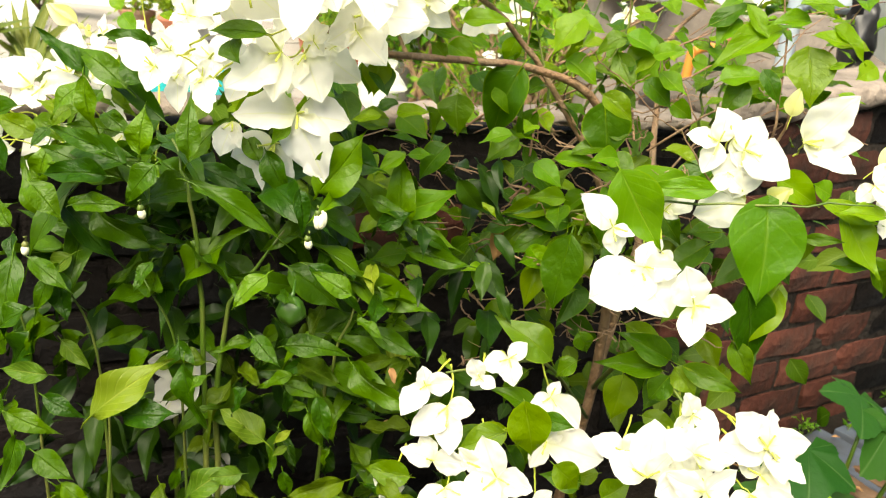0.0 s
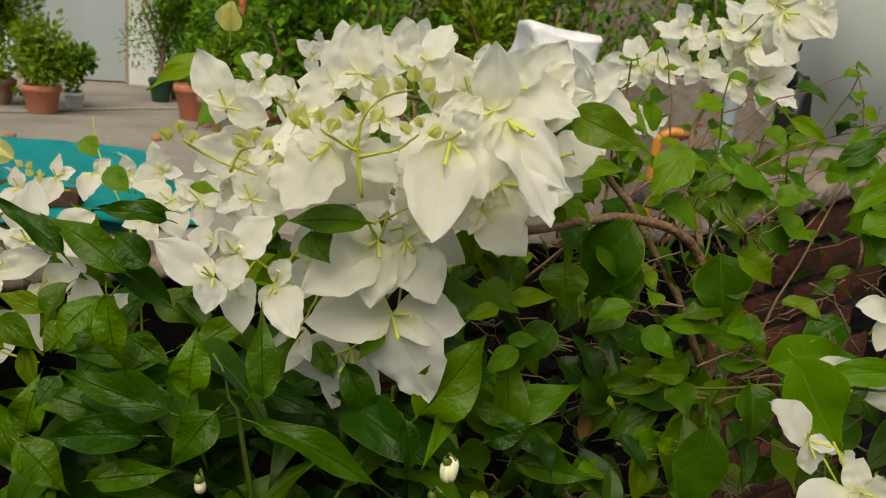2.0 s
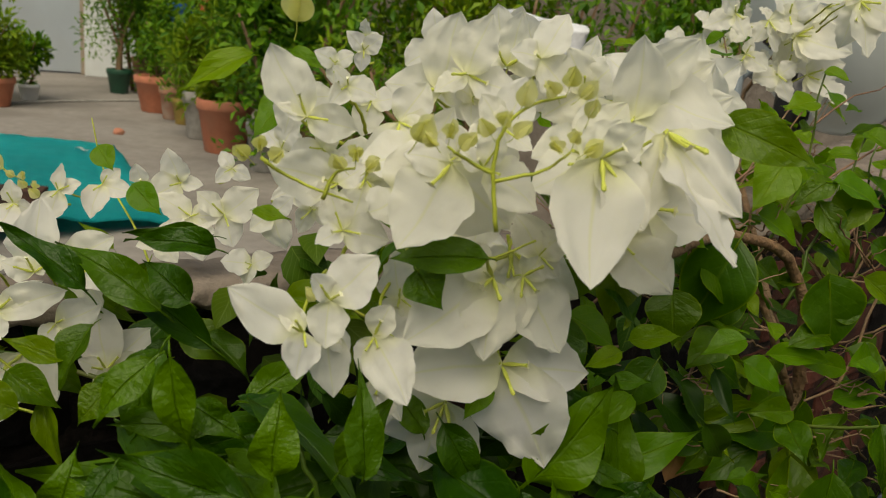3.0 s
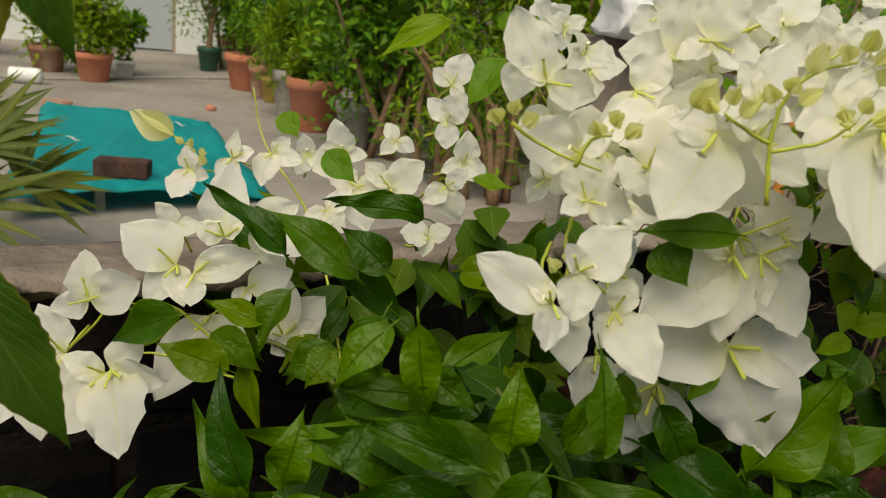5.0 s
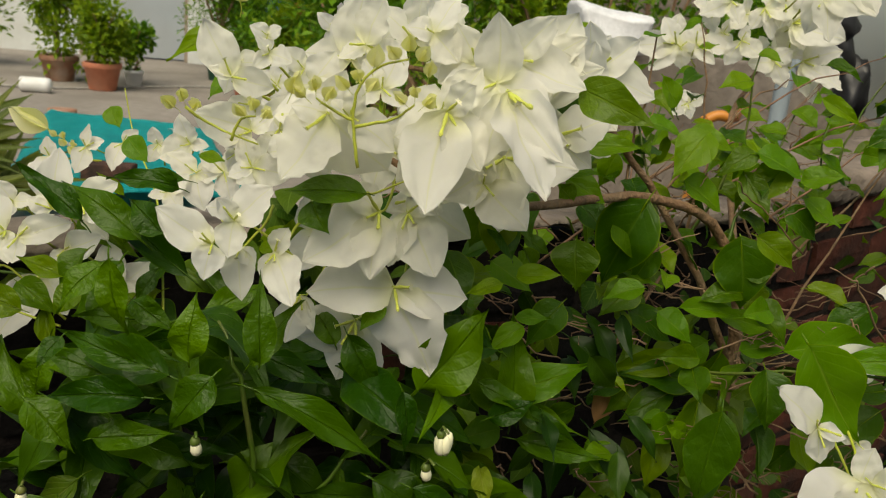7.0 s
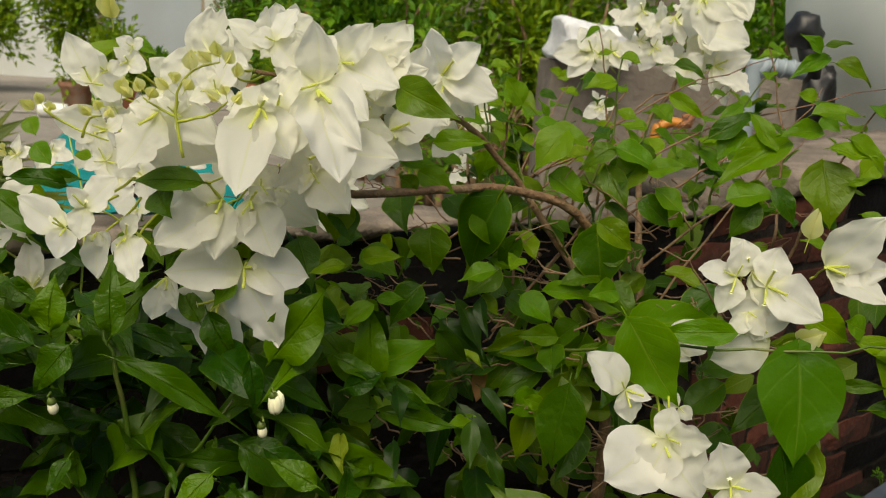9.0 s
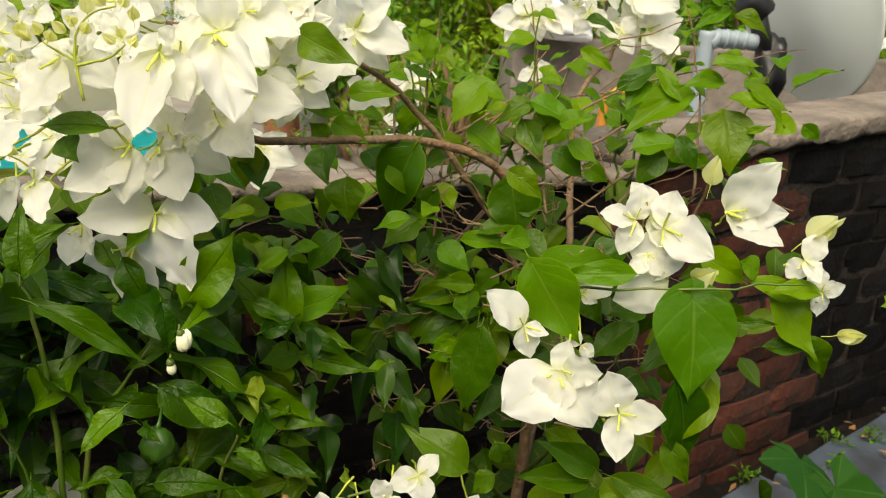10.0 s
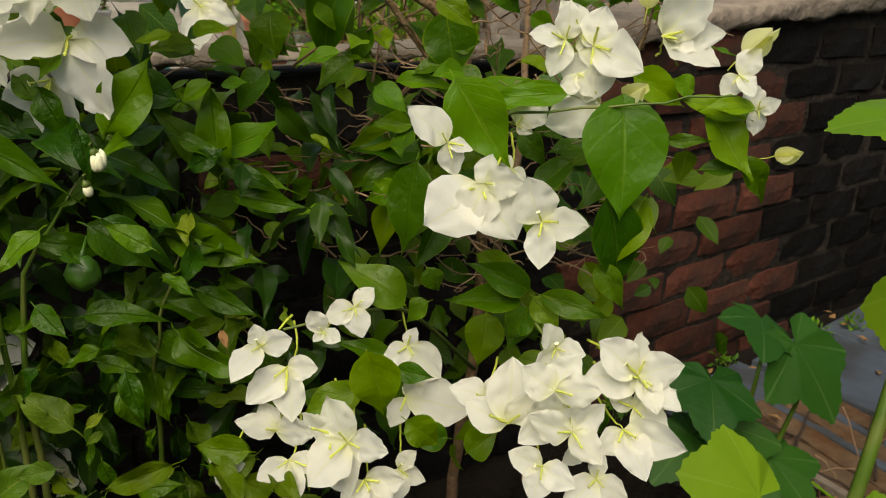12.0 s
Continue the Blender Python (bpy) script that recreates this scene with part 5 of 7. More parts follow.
blossom(vine, (2.371, 2.860, 0.432), (2.358, 2.846, 0.408), (2.432, 2.862, 0.422), (2.385, 2.870, 0.453))
blossom(vine, (2.321, 2.800, 0.416), (2.289, 2.779, 0.386), (2.302, 2.813, 0.452), (2.357, 2.794, 0.412))
blossom(vine, (2.305, 2.810, 0.418), (2.277, 2.812, 0.433), (2.321, 2.780, 0.375))
blossom(vine, (2.250, 2.820, 0.412), (2.220, 2.806, 0.429), (2.232, 2.831, 0.431), (2.287, 2.813, 0.418))
blossom(vine, (2.267, 2.790, 0.400), (2.243, 2.777, 0.386), (2.278, 2.769, 0.372), (2.295, 2.793, 0.395))
blossom(vine, (2.337, 2.800, 0.375), (2.322, 2.775, 0.354), (2.363, 2.782, 0.354), (2.372, 2.799, 0.378))
blossom(vine, (2.367, 2.830, 0.368), (2.392, 2.826, 0.358), (2.362, 2.802, 0.348), (2.382, 2.837, 0.384))
blossom(vine, (2.205, 2.800, 0.380), (2.190, 2.806, 0.395), (2.221, 2.804, 0.383), (2.204, 2.783, 0.371))
blossom(vine, (2.466, 2.760, 0.470), (2.430, 2.773, 0.481), (2.466, 2.783, 0.517), (2.486, 2.763, 0.497), full=1)
blossom(vine, (2.502, 2.750, 0.510), (2.475, 2.752, 0.527), (2.520, 2.763, 0.535), (2.535, 2.739, 0.515), full=1)
blossom(vine, (2.574, 2.770, 0.518), (2.541, 2.772, 0.543), (2.609, 2.767, 0.529), (2.578, 2.784, 0.548))
blossom(vine, (2.579, 2.775, 0.512), (2.607, 2.751, 0.498), (2.536, 2.773, 0.516), (2.587, 2.748, 0.495))
blossom(vine, (2.518, 2.740, 0.477), (2.483, 2.749, 0.481), (2.542, 2.749, 0.498), (2.541, 2.725, 0.459), full=1)
blossom(vine, (2.564, 2.755, 0.472), (2.580, 2.725, 0.446), (2.606, 2.729, 0.470), (2.544, 2.745, 0.455))
blossom(vine, (2.495, 2.735, 0.445), (2.469, 2.741, 0.454), (2.487, 2.719, 0.423), (2.519, 2.719, 0.438))
blossom(vine, (2.542, 2.735, 0.435), (2.517, 2.715, 0.424), (2.565, 2.721, 0.423), (2.545, 2.748, 0.453), full=1)
blossom(vine, (2.574, 2.770, 0.486), (2.605, 2.769, 0.505), (2.555, 2.778, 0.492), (2.599, 2.751, 0.471))
blossom(vine, (2.506, 2.770, 0.471), (2.476, 2.753, 0.458), (2.494, 2.773, 0.497), (2.533, 2.752, 0.472), full=1)
blossom(vine, (2.613, 3.000, 0.779), (2.647, 2.974, 0.831), (2.666, 2.984, 0.786), (2.660, 2.975, 0.753))
blossom(vine, (2.672, 2.930, 0.753), (2.688, 2.932, 0.776), (2.684, 2.915, 0.738), (2.660, 2.931, 0.735))
blossom(vine, (2.699, 2.940, 0.720), (2.713, 2.928, 0.731), (2.686, 2.943, 0.740), (2.696, 2.934, 0.698))
bud(vine, (2.722, 2.940, 0.675), (0.6, -0.5, 0.3), 0.028)
bud(vine, (2.679, 2.950, 0.768), (0.4, -0.3, 0.6), 0.037)
bud(vine, (2.596, 3.010, 0.804), (0.05, -0.2, 0.9), 0.030)
bud(vine, (2.566, 2.920, 0.727), (0.3, -0.6, 0.4), 0.034)
# flowers at the corner of the coping
blossom(vine, (2.433, 3.620, 0.964), (2.374, 3.630, 0.953), (2.400, 3.619, 0.921), (2.410, 3.622, 0.999), full=1)
blossom(vine, (2.464, 3.620, 0.966), (2.491, 3.604, 0.939), (2.456, 3.624, 0.999), (2.518, 3.615, 0.966), full=1)
blossom(vine, (2.507, 3.620, 1.035), (2.468, 3.631, 1.012), (2.520, 3.605, 1.003), (2.479, 3.610, 1.061), full=1)
blossom(vine, (2.560, 3.620, 1.030), (2.545, 3.621, 1.000), (2.615, 3.611, 1.034), (2.581, 3.619, 0.988), full=1)
blossom(vine, (2.609, 3.620, 1.011), (2.669, 3.579, 0.991), (2.623, 3.597, 0.976), (2.663, 3.611, 1.048), full=1)
blossom(vine, (2.636, 3.620, 0.955), (2.688, 3.613, 0.977), (2.685, 3.583, 0.920), (2.662, 3.604, 0.902), full=1)
blossom(vine, (2.646, 3.620, 1.056), (2.677, 3.605, 1.068), (2.667, 3.614, 1.027), (2.628, 3.624, 1.035), full=1)
blossom(vine, (2.592, 3.620, 0.951), (2.615, 3.614, 0.916), (2.554, 3.615, 0.945), (2.614, 3.615, 0.970), full=1)
blossom(vine, (2.534, 3.620, 0.978), (2.515, 3.625, 0.943), (2.563, 3.609, 0.957), (2.540, 3.621, 1.001), full=1)
blossom(vine, (2.591, 3.620, 1.041), (2.566, 3.616, 1.075), (2.620, 3.598, 1.060), (2.586, 3.615, 1.005), full=1)
blossom(vine, (2.448, 3.550, 0.878), (2.422, 3.544, 0.862), (2.470, 3.549, 0.889), (2.454, 3.539, 0.859), full=1)
blossom(vine, (2.251, 3.450, 0.849), (2.220, 3.435, 0.865), (2.266, 3.443, 0.820), (2.280, 3.446, 0.860), full=1)
blossom(vine, (2.245, 3.400, 0.782), (2.221, 3.395, 0.763), (2.279, 3.386, 0.787), (2.243, 3.396, 0.808), full=1)
blossom(vine, (2.070, 3.240, 0.771), (2.121, 3.210, 0.757), (2.077, 3.210, 0.723), (2.048, 3.240, 0.790), (2.103, 3.230, 0.790))
blossom(vine, (2.538, 3.350, 1.048), (2.529, 3.358, 0.998), (2.547, 3.319, 0.997), (2.582, 3.315, 1.031), full=1)
blossom(vine, (2.574, 3.350, 1.058), (2.593, 3.320, 1.025), (2.555, 3.350, 1.077), (2.593, 3.323, 1.072), full=1)
# flowers of the shoots along the coping
blossom(side_vine, (1.648, 2.960, 0.667), (1.689, 2.954, 0.667), (1.667, 2.915, 0.629), (1.665, 2.968, 0.691))
blossom(side_vine, (1.639, 2.970, 0.659), (1.610, 2.967, 0.669), (1.619, 2.936, 0.630), (1.657, 2.951, 0.623))
blossom(side_vine, (1.616, 3.000, 0.705), (1.595, 2.985, 0.700), (1.650, 3.002, 0.719), (1.607, 3.011, 0.738))
blossom(side_vine, (1.677, 3.020, 0.733), (1.639, 3.020, 0.763), (1.688, 3.001, 0.708), (1.659, 3.001, 0.708))
blossom(side_vine, (1.694, 3.010, 0.731), (1.739, 3.006, 0.750), (1.695, 2.998, 0.710), (1.722, 3.019, 0.752))
blossom(side_vine, (1.704, 3.060, 0.748), (1.702, 3.074, 0.803), (1.681, 3.056, 0.756), (1.720, 3.060, 0.758))
blossom(side_vine, (1.723, 3.080, 0.753), (1.757, 3.081, 0.776), (1.775, 3.061, 0.739), (1.752, 3.074, 0.720))
blossom(side_vine, (1.664, 3.060, 0.752), (1.684, 3.061, 0.754), (1.650, 3.054, 0.772), (1.660, 3.051, 0.737))
blossom(side_vine, (1.696, 3.050, 0.680), (1.687, 3.027, 0.663), (1.670, 2.998, 0.635), (1.727, 3.033, 0.650))
blossom(side_vine, (1.754, 3.080, 0.655), (1.740, 3.100, 0.705), (1.784, 3.099, 0.685), (1.733, 3.075, 0.664))
blossom(side_vine, (1.763, 3.080, 0.653), (1.788, 3.080, 0.668), (1.778, 3.071, 0.632), (1.747, 3.069, 0.643))
blossom(side_vine, (1.581, 2.980, 0.651), (1.570, 2.944, 0.629), (1.599, 2.943, 0.620), (1.565, 2.968, 0.687))
blossom(side_vine, (1.734, 3.020, 0.720), (1.766, 3.025, 0.734), (1.726, 3.009, 0.705))
blossom(side_vine, (1.605, 2.980, 0.668), (1.583, 2.989, 0.699), (1.603, 2.955, 0.641))
blossom(side_vine, (1.633, 3.200, 0.771), (1.624, 3.179, 0.746), (1.651, 3.199, 0.766), (1.629, 3.197, 0.792))
blossom(side_vine, (1.675, 3.200, 0.787), (1.667, 3.188, 0.760), (1.694, 3.201, 0.796), (1.679, 3.204, 0.811))
blossom(side_vine, (1.710, 3.220, 0.792), (1.702, 3.200, 0.767), (1.724, 3.226, 0.807), (1.738, 3.219, 0.784))
blossom(side_vine, (1.741, 3.250, 0.789), (1.732, 3.246, 0.768), (1.762, 3.244, 0.779), (1.737, 3.245, 0.809))
blossom(side_vine, (1.780, 3.250, 0.793), (1.769, 3.244, 0.825), (1.801, 3.246, 0.793), (1.751, 3.233, 0.778))
blossom(side_vine, (1.797, 3.220, 0.765), (1.764, 3.219, 0.784), (1.826, 3.219, 0.770), (1.809, 3.200, 0.730))
blossom(side_vine, (1.830, 3.220, 0.769), (1.859, 3.216, 0.795), (1.841, 3.215, 0.740), (1.804, 3.217, 0.789))
blossom(side_vine, (1.771, 3.200, 0.743), (1.791, 3.206, 0.764), (1.788, 3.189, 0.728), (1.751, 3.194, 0.737))
blossom(side_vine, (1.874, 3.100, 0.754), (1.850, 3.095, 0.758), (1.891, 3.100, 0.763), (1.870, 3.091, 0.740))
blossom(side_vine, (1.832, 3.250, 0.812), (1.821, 3.252, 0.828), (1.850, 3.246, 0.804), (1.817, 3.249, 0.798))
blossom(side_vine, (1.882, 3.250, 0.837), (1.861, 3.254, 0.856), (1.896, 3.241, 0.865), (1.883, 3.240, 0.813))
blossom(side_vine, (1.902, 3.200, 0.804), (1.881, 3.189, 0.796), (1.904, 3.192, 0.833), (1.923, 3.186, 0.794))
blossom(side_vine, (1.886, 3.150, 0.790), (1.867, 3.145, 0.776), (1.896, 3.146, 0.759), (1.903, 3.147, 0.806))
blossom(side_vine, (1.883, 3.250, 0.874), (1.864, 3.251, 0.887), (1.894, 3.255, 0.904), (1.895, 3.244, 0.865))
blossom(side_vine, (1.910, 2.950, 0.407), (1.870, 2.936, 0.418), (1.900, 2.910, 0.356), (1.942, 2.964, 0.416))
blossom(side_vine, (1.942, 3.000, 0.209), (1.908, 2.994, 0.264), (1.981, 2.994, 0.209), (1.958, 2.974, 0.170))
bud(side_vine, (1.592, 3.280, 0.788), (-0.7, -0.3, 0.5), 0.044)
for k in range(5):
    bud(side_vine, (1.604 + 0.006 * k, 3.276 + 0.003 * (k % 2), 0.781 - 0.005 * k + 0.003 * (k % 2)), (0.6 * (k % 2) - 0.4, -0.4, 0.5), 0.013)

# flower sprays with branching yellow-green stalks
stem(vine, ((2.038, 2.8, 0.871), (2.033, 2.8, 0.902), (2.035, 2.8, 0.922), (2.046, 2.8, 0.937), (2.066, 2.8, 0.944)), 0.0013, 0.0007, M_FLOWERSTALK, "stalk", 0.0004, 6)
stem(vine, ((2.034, 2.8, 0.898), (2.058, 2.8, 0.905), (2.072, 2.8, 0.916)), 0.0013, 0.0007, M_FLOWERSTALK, "stalk", 0.0004, 6)
stem(vine, ((2.033, 2.8, 0.902), (2.018, 2.8, 0.908), (2.008, 2.8, 0.914)), 0.0013, 0.0007, M_FLOWERSTALK, "stalk", 0.0004, 6)
stem(vine, ((1.945, 2.83, 0.876), (1.952, 2.83, 0.891), (1.962, 2.83, 0.894)), 0.0013, 0.0007, M_FLOWERSTALK, "stalk", 0.0004, 6)
stem(vine, ((2.004, 2.84, 0.852), (2.04, 2.84, 0.845), (2.069, 2.84, 0.858)), 0.0013, 0.0007, M_FLOWERSTALK, "stalk", 0.0004, 6)
stem(vine, ((1.91, 2.84, 0.894), (1.93, 2.84, 0.883), (1.962, 2.84, 0.873)), 0.0013, 0.0007, M_FLOWERSTALK, "stalk", 0.0004, 6)
stem(vine, ((1.995, 2.84, 0.79), (1.969, 2.84, 0.808), (1.951, 2.84, 0.816)), 0.0013, 0.0007, M_FLOWERSTALK, "stalk", 0.0004, 6)
stem(side_vine, ((1.737, 3.0, 0.648), (1.673, 3.0, 0.664), (1.639, 3.0, 0.662)), 0.0013, 0.0007, M_FLOWERSTALK, "stalk", 0.0004, 6)
stem(side_vine, ((1.732, 3.02, 0.647), (1.68, 3.02, 0.695), (1.652, 3.02, 0.694), (1.631, 3.02, 0.702)), 0.0013, 0.0007, M_FLOWERSTALK, "stalk", 0.0004, 6)
for x, y, z in ((2.066, 2.8, 0.944), (2.035, 2.8, 0.922), (2.072, 2.8, 0.916), (2.008, 2.8, 0.914), (1.962, 2.83, 0.894), (1.91, 2.84, 0.894), (1.951, 2.84, 0.816)):
    for j in range(3):
        bud(vine, (x + 0.006 * (j - 1), y - 0.004, z + 0.005 * (j % 2)), (0.5 * (j - 1), -0.5, 0.6), 0.012)


def scatter(plant, meshes, count, lo, hi, size, droop=0.5, out=0.6, seed=0, hold=None):
    """Leaves in a space, each on a short twig, tips outward and down, faces to the light."""
    rng = random.Random(seed)
    made = 0
    while made < count:
        p = Vector([rng.uniform(a, b) for a, b in zip(lo, hi)])
        if hold and not hold(p):
            continue
        ang = rng.uniform(0, math.tau)
        d = Vector((math.cos(ang), -out + 0.6 * math.sin(ang), -droop + rng.uniform(-0.5, 0.6)))
        n = LIGHTWARD + Vector((rng.uniform(-0.9, 0.9), rng.uniform(-0.7, 0.7), rng.uniform(-0.5, 0.6)))
        s = size * rng.uniform(0.65, 1.25)
        share("leaf", rng.choice(meshes), plant, axes(p, d, n, s, rng.uniform(0.85, 1.1)))
        made += 1


def front_of_wall(p):
    """In front of the wall, or over its coping."""
    for m in (W_RIGHT, W_LEFT):
        q = m.inverted() @ p
        if q.x > -0.05 and q.y > -0.06 and p.z < COPING_TOP + 0.03:
            return False
    return True


scatter(vine, VINE + YOUNG[:1], 44, (2.08, 3.0, 0.38), (2.55, 3.35, 0.8), 0.046, seed=1, hold=front_of_wall)
scatter(vine, VINE[:2] + YOUNG + YOUNG, 58, (2.15, 3.1, 0.78), (2.85, 3.9, 0.93), 0.038, 0.2, seed=2, hold=front_of_wall)
scatter(vine, VINE, 16, (2.38, 2.95, 0.55), (2.62, 3.1, 0.74), 0.055, seed=3, hold=front_of_wall)
scatter(vine, VINE, 14, (2.25, 2.95, 0.25), (2.6, 3.15, 0.5), 0.05, seed=4, hold=front_of_wall)
scatter(vine, VINE + YOUNG + YOUNG, 80, (2.06, 2.97, 0.56), (2.42, 3.16, 0.77), 0.040, 0.15, 0.5, seed=31, hold=front_of_wall)
scatter(side_vine, VINE, 20, (1.62, 3.05, 0.58), (2.0, 3.35, 0.78), 0.06, seed=5, hold=front_of_wall)

# ---- pepper plants ----
pepper = tagged(empty("pepper_plant", (1.98, 2.83, GROUND)), "bushy chilli pepper plant with glossy dark green leaves", "pepper plant", group="pepper plants")
stem(pepper, [(1.98, 2.90, GROUND), (1.97, 2.88, 0.2), (1.965, 2.87, 0.5), (1.955, 2.86, 0.66), (1.925, 2.88, 0.72)], 0.005, 0.0012, M_GREENSTEM, wobble=0.003)
stem(pepper, [(1.98, 2.89, 0.2), (1.985, 2.88, 0.5), (2.05, 2.89, 0.63)], 0.0045, 0.0012, M_GREENSTEM, wobble=0.003)
stem(pepper, [(2.10, 2.93, GROUND), (2.1, 2.91, 0.3), (2.11, 2.9, 0.46), (2.14, 2.91, 0.56)], 0.004, 0.001, M_GREENSTEM, wobble=0.003)
scatter(pepper, PEPPER, 36, (1.86, 2.86, 0.45), (2.2, 3.0, 0.72), 0.090, 0.1, seed=6)
scatter(pepper, SICK + PEPPER, 16, (2.0, 2.80, 0.3), (2.25, 2.95, 0.6), 0.045, 0.1, seed=16)
scatter(pepper, CURLY + CURLY + PEPPER[:3] + SICK, 95, (1.92, 2.78, 0.08), (2.25, 3.0, 0.5), 0.055, 0.55, seed=7)
scatter(pepper, PEPPER, 28, (1.79, 2.86, 0.54), (1.95, 2.98, 0.73), 0.095, 0.15, seed=61)
scatter(pepper, PEPPER + CURLY, 26, (1.98, 2.88, 0.40), (2.2, 2.99, 0.58), 0.068, 0.35, seed=62)
young_pepper = tagged(empty("pepper_plant", (1.87, 2.77, GROUND)), "young pepper plant with mottled yellow-green leaves", "pepper plant", group="pepper plants")
stem(young_pepper, [(1.87, 2.80, GROUND), (1.88, 2.79, 0.2), (1.885, 2.80, 0.36), (1.88, 2.81, 0.44)], 0.0035, 0.001, M_GREENSTEM)
scatter(young_pepper, PEPPER + PEPPER + SICK, 14, (1.72, 2.70, 0.2), (1.95, 2.85, 0.58), 0.072, 0.35, seed=8)


def mass(plant, meshes, material, count, lo, hi, size, seed, hold=None, droop=0.4):
    """Inner leaves, too many to count, joined into one mesh."""
    rng = random.Random(seed)
    kinds = []
    for me in meshes:
        co = np.array([v.co[:] for v in me.vertices])
        faces = [tuple(p.vertices) for p in me.polygons]
        uv = np.array([d.uv[:] for d in me.uv_layers[0].data])
        kinds.append((co, faces, uv))
    verts, polys, uvs, at, made = [], [], [], 0, 0
    while made < count:
        p = Vector([rng.uniform(a, b) for a, b in zip(lo, hi)])
        if hold and not hold(p):
            continue
        ang = rng.uniform(0, math.tau)
        d = Vector((math.cos(ang), math.sin(ang) - 0.4, rng.uniform(-0.9, 0.5) - droop))
        n = LIGHTWARD + Vector((rng.uniform(-0.6, 0.6), rng.uniform(-0.6, 0.6), rng.uniform(-0.3, 0.3)))
        m = axes(p, d, n, size * rng.uniform(0.6, 1.3), rng.uniform(0.8, 1.1))
        co, faces, uv = rng.choice(kinds)
        verts.append(co @ np.array(m.to_3x3()).T + np.array(p))
        polys += [tuple(i + at for i in f) for f in faces]
        uvs.append(uv)
        at += len(co)
        made += 1
    me = bpy.data.meshes.new("inner_foliage")
    me.from_pydata(np.concatenate(verts).tolist(), [], polys)
    layer = me.uv_layers.new(name="UVMap")
    layer.data.foreach_set("uv", np.concatenate(uvs).ravel())
    me.polygons.foreach_set("use_smooth", [True] * len(me.polygons))
    me.materials.append(material)
    ob = new("inner_foliage", me)
    adopt(ob, plant)
    ob["kind"] = "stuff"
    return ob


SMALL_VINE = [leaf_mesh("leaf", M_VINE_SHADED, 0.64 + 0.06 * k, 0.34, 0.04, 0.2, 0.3 + 0.2 * k, 0.02, 1.15, 100 + k, 4, 6) for k in range(3)]
SMALL_PEPPER = [leaf_mesh("leaf", M_PEPPER, 0.37 + 0.035 * (k % 3), 0.40, 0.0, 0.30 + 0.12 * (k % 2), 0.30 + 0.18 * k, 0.04, 1.5, 40 + k, 8, 12, stalk=0.15) for k in range(6)]


mass(vine, SMALL_VINE, M_VINE_SHADED, 150, (2.05, 3.16, 0.2), (2.8, 3.65, 0.74), 0.046, 21, front_of_wall)
# dark core of the pepper plants, its shade carried by the leaf colour
mass(pepper, SMALL_PEPPER, M_PEPPER_SHADED, 150, (1.92, 2.92, 0.0), (2.3, 3.1, 0.72), 0.07, 22, front_of_wall)
mass(pepper, SMALL_PEPPER, M_PEPPER_SHADED, 110, (1.72, 2.90, 0.02), (1.98, 3.04, 0.50), 0.07, 24, front_of_wall)
mass(side_vine, SMALL_VINE, M_VINE_SHADED, 50, (1.62, 3.1, 0.56), (2.05, 3.4, 0.78), 0.05, 23, front_of_wall)
rng = random.Random(77)
for k in range(46):
    a = Vector((rng.uniform(2.1, 2.6), rng.uniform(3.0, 3.25), rng.uniform(0.4, 0.82)))
    b = a + Vector((rng.uniform(-0.12, 0.12), rng.uniform(-0.1, 0.04), rng.uniform(-0.04, 0.08)))
    stem(vine, [a, a.lerp(b, 0.5) + Vector((0, 0, rng.uniform(-0.015, 0.02))), b], 0.0013, 0.0006, M_TWIG, "twig", 0.003, 5)

for k in range(70):
    a = Vector((rng.uniform(2.15, 2.62), rng.uniform(3.05, 3.6), rng.uniform(0.58, 0.84)))
    if not front_of_wall(a):
        continue
    b = a + Vector((rng.uniform(-0.1, 0.1), rng.uniform(-0.08, 0.06), rng.uniform(-0.03, 0.09)))
    stem(vine, [a, a.lerp(b, 0.5) + Vector((rng.uniform(-0.02, 0.02), 0, rng.uniform(-0.015, 0.02))), b], 0.0012, 0.0005, M_REDTWIG if k % 3 else M_TWIG, "twig", 0.003, 4)
    c = a.lerp(b, rng.uniform(0.3, 0.7))
    stem(vine, [c, c + Vector((rng.uniform(-0.02, 0.02), -0.01, rng.uniform(0.005, 0.02))), c + Vector((rng.uniform(-0.04, 0.04), -0.02, rng.uniform(0.0, 0.04)))], 0.0009, 0.0004, M_REDTWIG, "twig", 0.001, 4)
# bare thorny twigs in the gaps
for k in range(34):
    p = Vector((rng.uniform(2.22, 2.6), rng.uniform(3.0, 3.14), rng.uniform(0.42, 0.78)))
    pts = [p]
    for j in range(4):
        p = p + Vector((rng.uniform(-0.035, 0.035), rng.uniform(-0.012, 0.008), rng.uniform(-0.012, 0.022)))
        pts.append(p)
    stem(vine, pts, 0.0012, 0.0005, M_TWIG, "twig", 0.0005, 4)
    for q in pts[1:4]:
        stem(vine, [q, q + Vector((rng.uniform(-0.01, 0.01), -0.004, rng.uniform(-0.004, 0.012))), q + Vector((rng.uniform(-0.016, 0.016), -0.008, rng.uniform(-0.006, 0.02)))], 0.0007, 0.0003, M_TWIG, "thorn", 0, 4)
